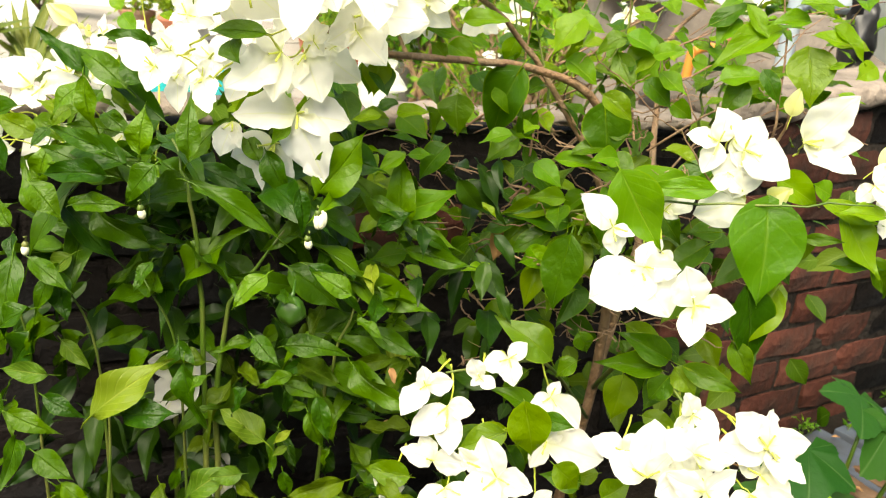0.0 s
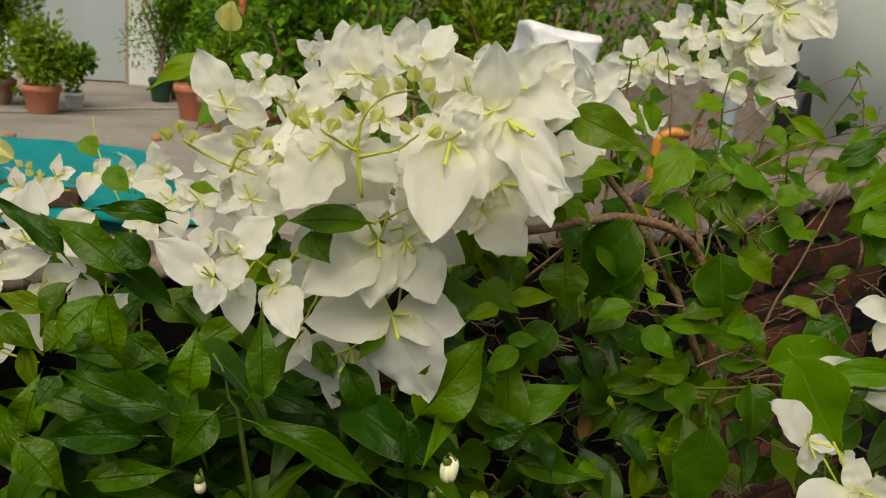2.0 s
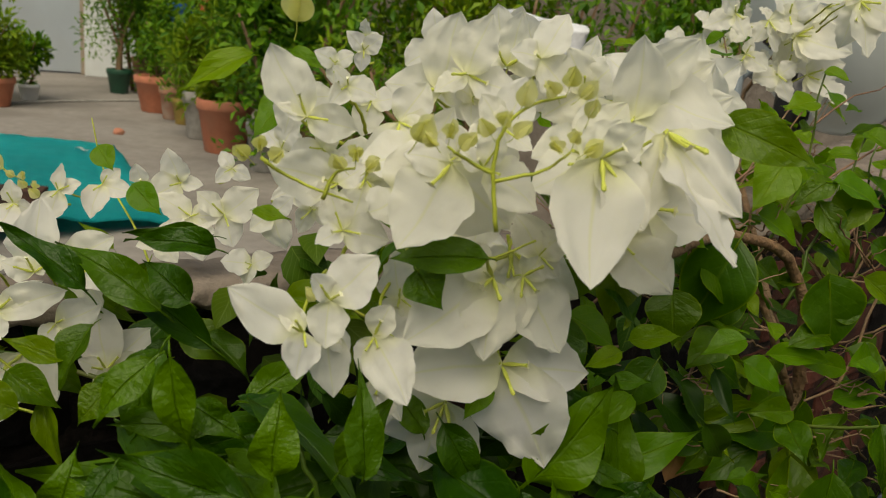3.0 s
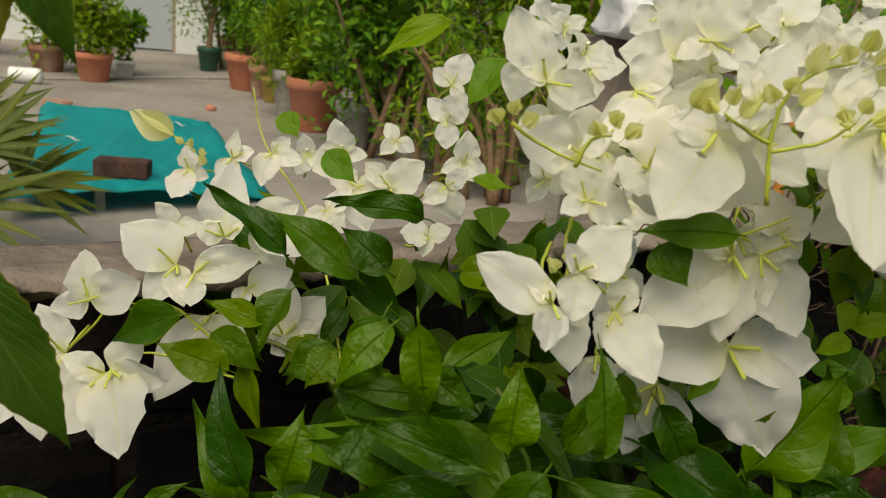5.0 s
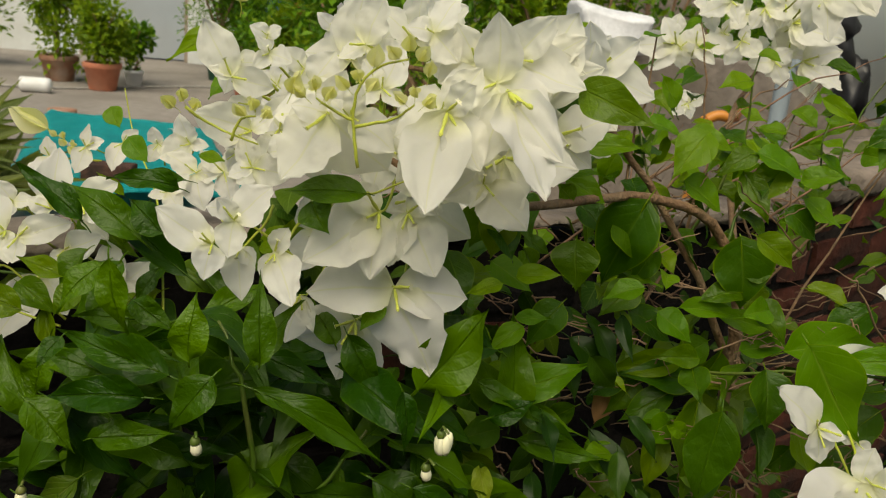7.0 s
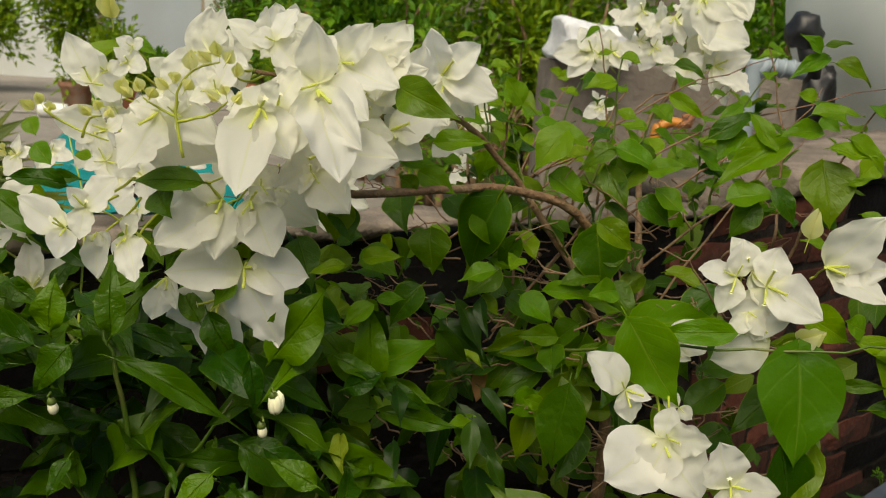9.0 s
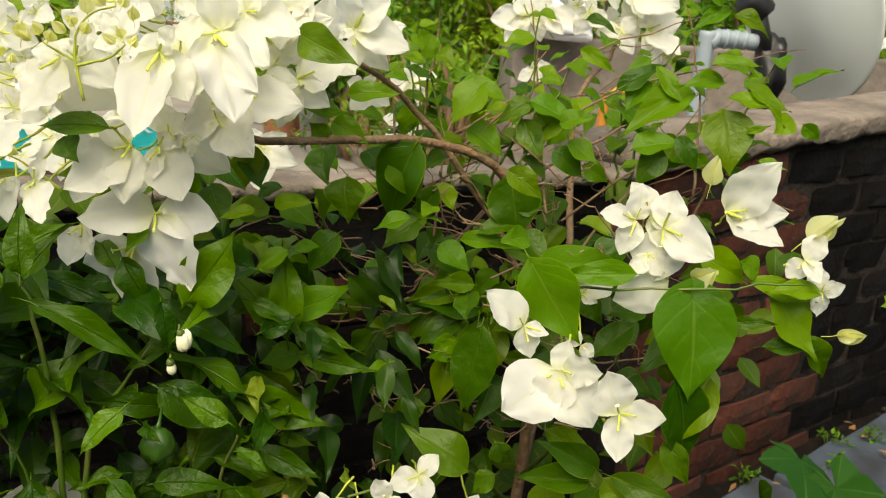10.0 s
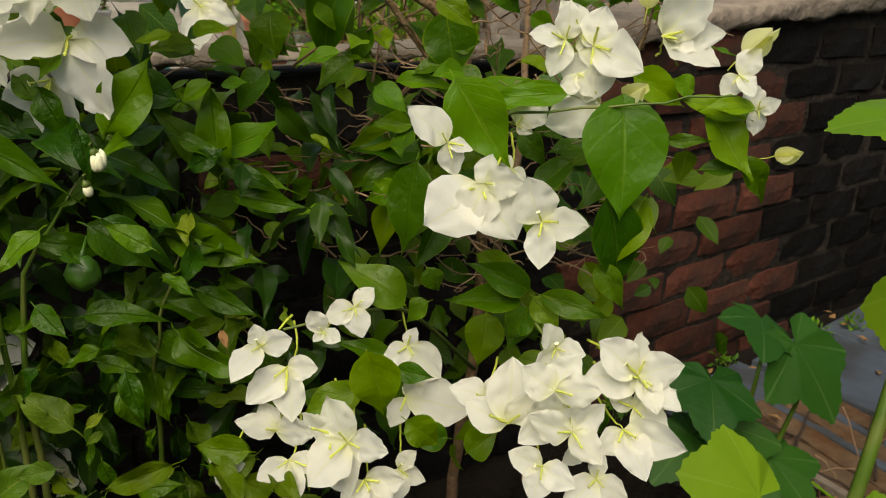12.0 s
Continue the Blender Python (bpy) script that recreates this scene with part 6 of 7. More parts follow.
# young shoots that stand up over the coping
for k in range(14):
    a = Vector((rng.uniform(2.25, 2.65), rng.uniform(3.08, 3.5), 0.74))
    b = a + Vector((rng.uniform(-0.05, 0.08), rng.uniform(-0.03, 0.06), rng.uniform(0.14, 0.27)))
    stem(vine, [a, a.lerp(b, 0.5) + Vector((rng.uniform(-0.02, 0.02), 0, 0)), b], 0.0022, 0.0009, M_STEM if k % 2 else M_GREENSTEM, "twig", 0.003, 5)
    for j in range(6):
        p = a.lerp(b, 0.35 + 0.13 * j)
        ang = 2.4 * j + k
        d = Vector((math.cos(ang), math.sin(ang) - 0.3, rng.uniform(-0.3, 0.35)))
        share("leaf", rng.choice(YOUNG if j > 3 else VINE), vine, axes(p, d, LIGHTWARD + Vector((rng.uniform(-0.4, 0.4), 0, 0.3)), rng.uniform(0.032, 0.05) * (1.1 - 0.08 * j), 1.0))
scatter(vine, YOUNG, 18, (2.22, 3.05, 0.82), (2.7, 3.55, 0.94), 0.043, 0.2, 0.5, seed=15)
# leaves that look out between the flowers
scatter(vine, VINE, 3, (2.2, 2.98, 0.74), (2.48, 3.1, 0.84), 0.05, 0.3, 0.7, seed=14)
scatter(vine, VINE, 5, (1.95, 2.86, 0.76), (2.28, 3.0, 0.94), 0.05, 0.3, 0.9, seed=9)
for k in range(12):
    a = Vector((rng.uniform(2.2, 2.5), rng.uniform(3.08, 3.2), rng.uniform(0.62, 0.78)))
    b = Vector((rng.uniform(2.35, 2.85), rng.uniform(3.3, 3.7), rng.uniform(0.80, 0.98)))
    stem(vine, [a, a.lerp(b, 0.5) + Vector((rng.uniform(-0.03, 0.03), 0, rng.uniform(0.0, 0.06))), b], 0.0018, 0.0007, M_STEM if k % 2 else M_REDTWIG, "twig", 0.004, 5)
scatter(vine, VINE[:1] + YOUNG, 25, (2.25, 3.05, 0.72), (2.75, 3.6, 0.90), 0.036, 0.1, 0.5, seed=12, hold=front_of_wall)


# ---- small things on the pepper plants: buds, a fruit, dry leaves ----
def pepper_bud(plant, place, open_=False):
    bm = bmesh.new()
    m = Matrix.Translation(place) @ pose(0, 0, 0, random.uniform(150, 200), random.uniform(-15, 15), 0)
    lathe(bm, [(0.0015, -0.006), (0.003, -0.004), (0.0038, -0.002), (0.0032, 0.0)], 10, m)
    tube(bm, [m @ Vector((0, 0, -0.005)), m @ Vector((0.003, 0.003, -0.012)), m @ Vector((0.007, 0.014, -0.015))], 0.001, 5)
    calyx = part("flower_bud", bm, M_GREENSTEM, plant, smooth=True)
    bm = bmesh.new()
    if open_:
        for k in range(6):
            a = math.tau * k / 6
            lump(bm, m @ Vector((0.0038 * math.cos(a), 0.0038 * math.sin(a), 0.006)), (0.0034, 0.0034, 0.0085), k, 2, 0.2)
    else:
        lathe(bm, [(0.0022, -0.002), (0.0036, 0.001), (0.0042, 0.004), (0.0034, 0.0075), (0.0012, 0.0095)], 12, m)
    adopted = link_mesh("petals", bm, M_STAR, smooth=True)
    adopted.parent = calyx
    adopted.matrix_parent_inverse = calyx.matrix_world.inverted()
    adopted["label"] = "small white petals"
    return calyx


for q in ((1.942, 2.771, 0.672), (1.814, 2.778, 0.614), (2.103, 2.796, 0.655)):
    pepper_bud(pepper, Vector(q))
pepper_bud(pepper, Vector((2.112, 2.798, 0.682)), True)
bm = bmesh.new()
lump(bm, (2.086, 2.806, 0.572), (0.0145, 0.0145, 0.0165), 5, 3, 0.2)
tube(bm, [(2.086, 2.806, 0.585), (2.086, 2.812, 0.592), (2.084, 2.825, 0.600)], [0.004, 0.0015, 0.001], 8)
part("fruit", bm, M_FRUIT, pepper, "round glossy green pepper fruit", smooth=True)
leaf(vine, DRYLEAF, (2.29, 3.085, 0.612), (2.283, 3.065, 0.568), OUTWARD, 1.0)
leaf(vine, DRYLEAF, (2.30, 3.09, 0.60), (2.325, 3.07, 0.58), OUTWARD, 0.8)
leaf(pepper, DRYLEAF, (2.187, 2.915, 0.396), (2.172, 2.905, 0.388), OUTWARD, 0.7)
leaf(pepper, DRYLEAF, (2.185, 2.87, 0.49), (2.195, 2.86, 0.478), OUTWARD, 0.8)

# ---- plant with broad lobed leaves by the tiles ----
def lobed_mesh(name, material, lobes, depth_, seed, teeth=0.012):
    """A broad palmate leaf, its stalk at the origin, one unit to the tip along y."""
    bm = bmesh.new()
    uvl = bm.loops.layers.uv.new("UVMap")
    n, rings = 90, 6
    grid = []
    for j in range(rings + 1):
        row = []
        for i in range(n + 1):
            t = (i / n - 0.5) * math.radians(306)
            wave = math.cos(lobes * t / 2.0) ** 2
            lobe = wave ** 0.65 + 0.35 * wave ** 14
            r = (1 - depth_ + depth_ * lobe) * (0.62 + 0.38 * math.cos(t) * (1 if abs(t) < 1.6 else 0.6))
            r *= (1 + teeth * ((i * 7 + seed) % 5 - 2) * (j == rings)) * (j / rings)
            row.append(bm.verts.new((r * math.sin(t), r * math.cos(t), 0.05 * (0.5 - wave) * j / rings - 0.16 * r * r + 0.012 * j / rings * math.sin(4 * t + seed))))
        grid.append(row)
    for j in range(rings):
        for i in range(n):
            f = bm.faces.new((grid[j][i], grid[j][i + 1], grid[j + 1][i + 1], grid[j + 1][i]))
            for loop, (a, b) in zip(f.loops, ((i, j), (i + 1, j), (i + 1, j + 1), (i, j + 1))):
                loop[uvl].uv = ((a / n * 5) % 1.0, b / rings)
            f.smooth = True
    bmesh.ops.remove_doubles(bm, verts=bm.verts, dist=1e-5)
    tube(bm, [(0, 0, 0), (0.0, -0.3, -0.15), (0.02, -0.7, -0.5)], [0.02, 0.018, 0.02], 5)
    me = bpy.data.meshes.new(name)
    bm.to_mesh(me)
    bm.free()
    me.materials.append(material)
    return me


M_LOBED_LIGHT = leaf_mat("light_lobed_leaf", (0.12, 0.25, 0.01), (0.20, 0.34, 0.015), (0.3, 0.42, 0.08), 0.5, 0.4, 5.0, ribs=0.0, vein_amount=0.25)
LOBED = [lobed_mesh("leaf", M_LOBED, 5.9, 0.30, 1), lobed_mesh("leaf", M_LOBED, 5.9, 0.24, 2)]
LOBED_LIGHT = [lobed_mesh("leaf", M_LOBED_LIGHT, 5.9, 0.14, 3, 0.012)]
broad = tagged(empty("broad_leaf_plant", (2.86, 3.25, GROUND)), "young plant with broad lobed green leaves by the tiles", "plant")
for pts in (((2.86, 3.25, GROUND), (2.865, 3.24, 0.1), (2.87, 3.225, 0.31)), ((2.86, 3.25, GROUND), (2.9, 3.22, 0.1), (2.94, 3.22, 0.28)), ((2.86, 3.25, GROUND), (2.83, 3.22, 0.1), (2.80, 3.21, 0.25))):
    stem(broad, pts, 0.006, 0.003, M_GREENSTEM)
for base, tip, n in (((2.885, 3.29, 0.345), (2.87, 3.2, 0.335), (0.1, -0.5, 0.9)), ((2.925, 3.25, 0.325), (2.985, 3.19, 0.245), (0.2, -0.8, 0.6)), ((2.80, 3.22, 0.275), (2.79, 3.13, 0.235), (-0.1, -0.7, 0.7)), ((2.83, 3.22, 0.2), (2.85, 3.14, 0.14), (0, -0.7, 0.7)), ((2.90, 3.2, 0.16), (2.95, 3.13, 0.12), (0.2, -0.6, 0.8)), ((2.78, 3.2, 0.19), (2.72, 3.14, 0.16), (-0.2, -0.7, 0.7))):
    leaf(broad, LOBED, base, tip, n)
tall = tagged(empty("broad_leaf_plant", (2.88, 2.86, GROUND)), "tall stem with large light green lobed leaves", "plant")
stem(tall, [(2.80, 2.80, GROUND), (2.80, 2.81, 0.2), (2.83, 2.84, 0.42), (2.89, 2.92, 0.62), (2.92, 2.97, 0.74)], 0.009, 0.005, M_GREENSTEM)
for base, tip, n in (((2.74, 2.86, 0.335), (2.66, 2.84, 0.375), (0.1, -0.8, 0.75)), ((2.945, 2.99, 0.53), (2.91, 2.95, 0.44), (-0.5, -0.7, 0.4)), ((2.90, 2.98, 0.715), (2.795, 2.99, 0.713), (0, -0.08, 1)), ((2.86, 2.86, 0.30), (2.91, 2.84, 0.24), (0.3, -0.7, 0.6))):
    leaf(tall, LOBED_LIGHT, base, tip, n)

# tall plants added out of view to shade the wall's far end
weed_rng = random.Random(17)
for k in range(11):
    foot = Vector((3.45 + 0.55 * (k % 4) + weed_rng.uniform(-0.12, 0.12), 2.65 + 0.6 * (k // 4) + weed_rng.uniform(-0.12, 0.12), GROUND))
    if foot.x - 2.41 < 0.68 * (foot.y - 2.14) + 0.2:
        continue
    weed = tagged(empty("broad_leaf_plant", foot), "unseen tall plant with broad lobed leaves, added to shade the wall", "plant", group="tall plants beside the bed")
    top_at = foot + Vector((weed_rng.uniform(-0.15, 0.15), weed_rng.uniform(-0.15, 0.15), weed_rng.uniform(1.3, 1.85)))
    bend = foot.lerp(top_at, 0.5) + Vector((weed_rng.uniform(-0.08, 0.08), weed_rng.uniform(-0.08, 0.08), 0))
    stem(weed, [foot, bend, top_at], 0.012, 0.004, M_GREENSTEM)
    for i in range(20):
        a = foot.lerp(top_at, 0.25 + 0.0375 * i)
        ang = 2.4 * i + k
        out = Vector((math.cos(ang), math.sin(ang), 0.25))
        base = a + out * (0.17 - 0.004 * i)
        tip = base + Vector((0.13 * math.cos(ang), 0.13 * math.sin(ang), -0.05))
        if min(base.x, tip.x) - 2.41 < 0.68 * (max(base.y, tip.y) - 2.14) + 0.1:
            continue
        stem(weed, [a, a.lerp(base, 0.6) + Vector((0, 0, 0.01)), base], 0.0035, 0.002, M_GREENSTEM, "stalk", 0, 5)
        leaf(weed, LOBED, base, tip, (weed_rng.uniform(-0.4, 0.4), weed_rng.uniform(-0.4, 0.4), 1))

# ---- palm behind the coping, and the large-leaved shoot beside the wall ----
PALMLET = [leaf_mesh("leaflet", M_PALM, 0.115, 0.35, 0, 0.6, 0.35, 0.0, 1.2, 130, 2, 7)]
PALM_AT = Vector((0.31, 4.75, 0.06))
palm = tagged(empty("palm", (PALM_AT.x, PALM_AT.y, 0.0)), "small palm with narrow yellow-green leaflets on the terrace", "palm")
palm_rng = random.Random(9)
FRONDS = (((1.02, 4.02, 0.45), 0.45), ((1.0, 3.92, 0.34), 0.40), ((0.78, 4.05, 0.52), 0.50), ((0.92, 4.15, 0.48), 0.46), ((0.96, 3.82, 0.26), 0.32), ((0.66, 3.9, 0.40), 0.44), ((0.88, 3.85, 0.44), 0.42), ((0.74, 3.78, 0.30), 0.36), ((1.06, 4.1, 0.36), 0.40), ((0.56, 4.0, 0.34), 0.40), ((0.84, 4.2, 0.40), 0.42))
for k, (tip_at, high) in enumerate(FRONDS):
    tip_at = PALM_AT + 1.35 * (Vector(tip_at) - Vector((0.86, 3.95, 0.2)))
    high = 1.25 * high - 0.16
    base = PALM_AT
    line = curve([base, Vector(((base.x + tip_at.x) / 2, (base.y + tip_at.y) / 2, high)), tip_at], 8)
    bm = bmesh.new()
    tube(bm, line, [0.005 * (1.1 - i / len(line)) + 0.0015 for i in range(len(line))], 6)
    frond = part("frond", bm, M_PALM, palm, smooth=True)
    up_ = Vector((palm_rng.uniform(-0.4, 0.5), -0.75, palm_rng.uniform(0.3, 0.9))).normalized()
    ahead = tip_at - base + Vector((0, 0, 0.05))
    ahead = (ahead - up_ * ahead.dot(up_)).normalized()
    side_ = ahead.cross(up_).normalized()
    for i in range(13):
        a = radians(-72 + 12 * i + palm_rng.uniform(-5, 5))
        way = ahead * math.cos(a) + side_ * math.sin(a) + up_ * palm_rng.uniform(-0.15, 0.2)
        share("leaflet", PALMLET[0], frond, axes(tip_at, way, up_, palm_rng.uniform(0.25, 0.36) * (1 - 0.25 * abs(math.sin(a)))))
bm = bmesh.new()
tube(bm, [(PALM_AT.x, PALM_AT.y, 0.0), (PALM_AT.x, PALM_AT.y, 0.09)], [0.05, 0.035], 10)
part("trunk", bm, M_STEM, palm, smooth=True)
shoot = tagged(empty("leafy_shoot", (1.55, 2.75, GROUND)), "shoot with long serrated green leaves edged brown", "plant")
stem(shoot, [(1.55, 2.75, GROUND), (1.56, 2.76, 0.4), (1.60, 2.78, 0.80), (1.66, 2.80, 0.98)], 0.006, 0.003, M_GREENSTEM)
M_SERRATE = leaf_mat("serrate_leaf", (0.03, 0.085, 0.005), (0.13, 0.12, 0.012), (0.2, 0.28, 0.06), 0.4, 0.3, 10.0, puff=0.8, rim=1.0)
SERRATE = [leaf_mesh("leaf", M_SERRATE, 0.34, 0.45, 0, 0.3, 0.2, 0.02, 1.3, 140, 8, 26, stalk=0.1, teeth=0.035)]
leaf(shoot, SERRATE, (1.640, 2.785, 0.815), (1.700, 2.765, 0.715), (0.3, -0.9, 0.3))
leaf(shoot, SERRATE, (1.655, 2.80, 0.985), (1.655, 2.79, 0.895), (0.3, -0.9, 0.3))
leaf(shoot, SERRATE, (1.66, 2.80, 0.985), (1.695, 2.80, 0.905), (0.3, -0.9, 0.3))

# leaves that stand out, from stalk to tip, with their width
for a in (
    (2.562, 2.904, 0.721, 2.566, 2.859, 0.625, 0.97),
):
    share("leaf", BIG_HEART[0], vine, axes(Vector(a[0:3]), Vector(a[3:6]) - Vector(a[0:3]), Vector((0.05, -0.9, 0.4)), 0.105, a[6]))
for a in (
    (2.655, 2.944, 0.714, 2.698, 2.915, 0.656, 0.87),
    (2.426, 2.980, 0.705, 2.522, 2.985, 0.731, 0.55),
    (2.600, 3.043, 0.908, 2.559, 3.028, 0.910, 0.68),
    (2.445, 3.089, 0.688, 2.382, 3.080, 0.704, 0.55),
    (2.404, 3.032, 0.682, 2.448, 3.024, 0.699, 0.69),
    (1.872, 3.066, 0.937, 1.819, 3.047, 0.914, 0.55),
    (1.909, 3.019, 0.944, 1.932, 3.006, 0.940, 0.72),
    (2.634, 2.941, 0.735, 2.611, 2.932, 0.747, 1.32),
    (2.688, 2.926, 0.722, 2.638, 2.915, 0.729, 0.62),
):
    leaf(vine, YOUNG, a[0:3], a[3:6], OUTWARD, a[6])
for a in (
    (2.172, 2.925, 0.723, 2.144, 2.906, 0.709, 0.68),
    (2.172, 2.970, 0.716, 2.201, 2.959, 0.722, 0.71),
    (2.607, 3.026, 0.894, 2.648, 3.014, 0.890, 0.82),
    (2.594, 3.066, 0.986, 2.576, 3.058, 1.004, 0.83),
    (2.148, 2.892, 0.771, 2.120, 2.877, 0.765, 0.65),
    (2.164, 2.917, 0.771, 2.196, 2.908, 0.782, 0.66),
    (2.531, 3.084, 0.925, 2.500, 3.064, 0.900, 0.55),
    (2.536, 3.058, 0.917, 2.566, 3.035, 0.880, 0.55),
    (2.628, 3.017, 0.861, 2.646, 3.007, 0.871, 0.57),
    (1.911, 2.978, 0.918, 1.890, 2.956, 0.887, 0.82),
):
    leaf(vine, YOUNG, a[0:3], a[3:6], OUTWARD, a[6])
for a in (
    (2.055, 2.873, 0.752, 2.042, 2.855, 0.736, 0.80),
):
    leaf(vine, YOUNG, a[0:3], a[3:6], OUTWARD, a[6])
for a in (
    (2.368, 3.022, 0.625, 2.355, 2.978, 0.538, 0.83),
    (2.338, 3.033, 0.580, 2.327, 3.003, 0.532, 0.90),
    (2.342, 3.112, 0.829, 2.387, 3.098, 0.813, 1.20),
    (2.404, 3.121, 0.844, 2.429, 3.095, 0.798, 0.83),
    (2.572, 3.053, 0.892, 2.499, 3.023, 0.862, 0.57),
    (2.628, 3.035, 0.903, 2.670, 3.017, 0.878, 0.58),
    (2.480, 2.844, 0.562, 2.427, 2.835, 0.588, 0.73),
):
    leaf(vine, VINE, a[0:3], a[3:6], OUTWARD, a[6])
for a in (
    (2.484, 2.870, 0.525, 2.466, 2.847, 0.499, 1.20),
    (2.493, 2.857, 0.532, 2.513, 2.841, 0.516, 1.11),
    (2.347, 2.877, 0.461, 2.361, 2.847, 0.408, 1.11),
    (2.323, 2.877, 0.430, 2.270, 2.851, 0.405, 0.85),
    (2.362, 2.856, 0.464, 2.399, 2.846, 0.462, 0.93),
    (2.214, 3.001, 0.758, 2.235, 2.987, 0.746, 1.14),
    (2.317, 3.074, 0.621, 2.292, 3.049, 0.591, 1.07),
    (2.002, 2.842, 0.834, 2.015, 2.825, 0.819, 1.52),
    (2.373, 3.056, 0.635, 2.290, 3.045, 0.641, 0.72),
    (2.380, 3.047, 0.621, 2.382, 3.015, 0.554, 1.04),
    (2.402, 2.962, 0.690, 2.408, 2.936, 0.645, 1.16),
):
    leaf(vine, VINE, a[0:3], a[3:6], OUTWARD, a[6])
for a in (
    (2.301, 2.884, 0.393, 2.260, 2.881, 0.422, 1.20),
    (2.413, 2.838, 0.401, 2.373, 2.828, 0.410, 1.00),
    (2.435, 2.803, 0.410, 2.460, 2.800, 0.435, 1.40),
    (2.208, 2.870, 0.344, 2.151, 2.863, 0.360, 1.12),
):
    leaf(vine, VINE, a[0:3], a[3:6], OUTWARD, a[6])
for a in (
    (2.232, 2.861, 0.311, 2.193, 2.854, 0.328, 1.18),
    (2.359, 2.875, 0.463, 2.297, 2.871, 0.487, 0.55),
    (2.590, 2.903, 0.631, 2.550, 2.869, 0.573, 0.91),
    (2.552, 2.878, 0.575, 2.575, 2.854, 0.543, 0.82),
    (2.609, 2.912, 0.691, 2.648, 2.902, 0.695, 0.55),
    (2.651, 2.933, 0.660, 2.705, 2.923, 0.665, 0.55),
    (2.448, 2.903, 0.505, 2.444, 2.875, 0.462, 1.26),
    (2.504, 2.875, 0.496, 2.536, 2.858, 0.482, 1.19),
    (2.262, 3.037, 0.798, 2.300, 3.020, 0.774, 1.65),
    (2.516, 3.027, 0.834, 2.563, 3.021, 0.851, 0.93),
    (2.498, 3.064, 0.892, 2.546, 3.062, 0.922, 0.71),
):
    leaf(vine, VINE, a[0:3], a[3:6], OUTWARD, a[6])
for a in (
    (2.588, 3.035, 0.925, 2.633, 3.026, 0.935, 0.63),
    (2.606, 3.047, 0.976, 2.641, 3.034, 0.968, 0.78),
    (2.596, 3.059, 0.992, 2.619, 3.049, 0.996, 0.63),
    (2.412, 3.115, 0.866, 2.462, 3.101, 0.853, 1.00),
    (2.299, 3.035, 0.914, 2.280, 3.028, 0.941, 1.22),
    (2.353, 3.103, 0.882, 2.318, 3.080, 0.844, 1.01),
    (2.446, 3.121, 0.855, 2.403, 3.098, 0.823, 1.00),
    (2.217, 3.010, 0.870, 2.268, 3.002, 0.880, 0.63),
    (2.179, 2.962, 0.862, 2.229, 2.951, 0.857, 0.62),
    (2.204, 2.950, 0.833, 2.188, 2.941, 0.849, 1.35),
    (2.204, 2.994, 0.842, 2.240, 2.980, 0.830, 0.85),
    (2.439, 3.080, 0.817, 2.475, 3.064, 0.798, 1.19),
):
    leaf(vine, VINE, a[0:3], a[3:6], OUTWARD, a[6])
for a in (
    (2.138, 2.907, 0.819, 2.158, 2.888, 0.794, 1.28),
    (2.219, 2.991, 0.786, 2.218, 2.969, 0.750, 1.62),
    (2.291, 3.042, 0.736, 2.257, 3.021, 0.708, 1.10),
    (2.307, 3.107, 0.685, 2.361, 3.092, 0.667, 0.96),
    (2.212, 2.983, 0.728, 2.182, 2.961, 0.696, 1.01),
    (2.603, 3.067, 0.980, 2.563, 3.049, 0.963, 0.55),
    (2.529, 3.072, 0.901, 2.504, 3.051, 0.874, 0.95),
    (2.639, 3.001, 0.835, 2.663, 2.987, 0.830, 0.71),
    (2.464, 3.118, 0.961, 2.497, 3.104, 0.955, 0.65),
    (2.460, 3.102, 0.928, 2.497, 3.085, 0.910, 0.55),
):
    leaf(vine, VINE, a[0:3], a[3:6], OUTWARD, a[6])
for a in (
    (2.545, 3.032, 0.832, 2.521, 3.011, 0.803, 1.12),
    (2.559, 3.024, 0.849, 2.581, 3.004, 0.821, 0.84),
    (2.455, 3.079, 0.830, 2.487, 3.061, 0.810, 1.12),
    (2.411, 3.121, 0.866, 2.372, 3.104, 0.852, 0.90),
    (2.338, 3.113, 0.881, 2.383, 3.099, 0.873, 0.78),
    (1.979, 2.905, 0.896, 1.976, 2.882, 0.862, 0.69),
    (1.975, 2.926, 0.858, 1.993, 2.908, 0.841, 0.73),
    (2.113, 2.941, 0.857, 2.129, 2.924, 0.841, 0.96),
    (1.898, 2.915, 0.847, 1.923, 2.902, 0.846, 0.60),
):
    leaf(vine, VINE, a[0:3], a[3:6], OUTWARD, a[6])
for a in (
    (2.606, 3.033, 0.875, 2.615, 3.002, 0.820, 1.06),
):
    leaf(vine, HEART, a[0:3], a[3:6], OUTWARD, a[6])
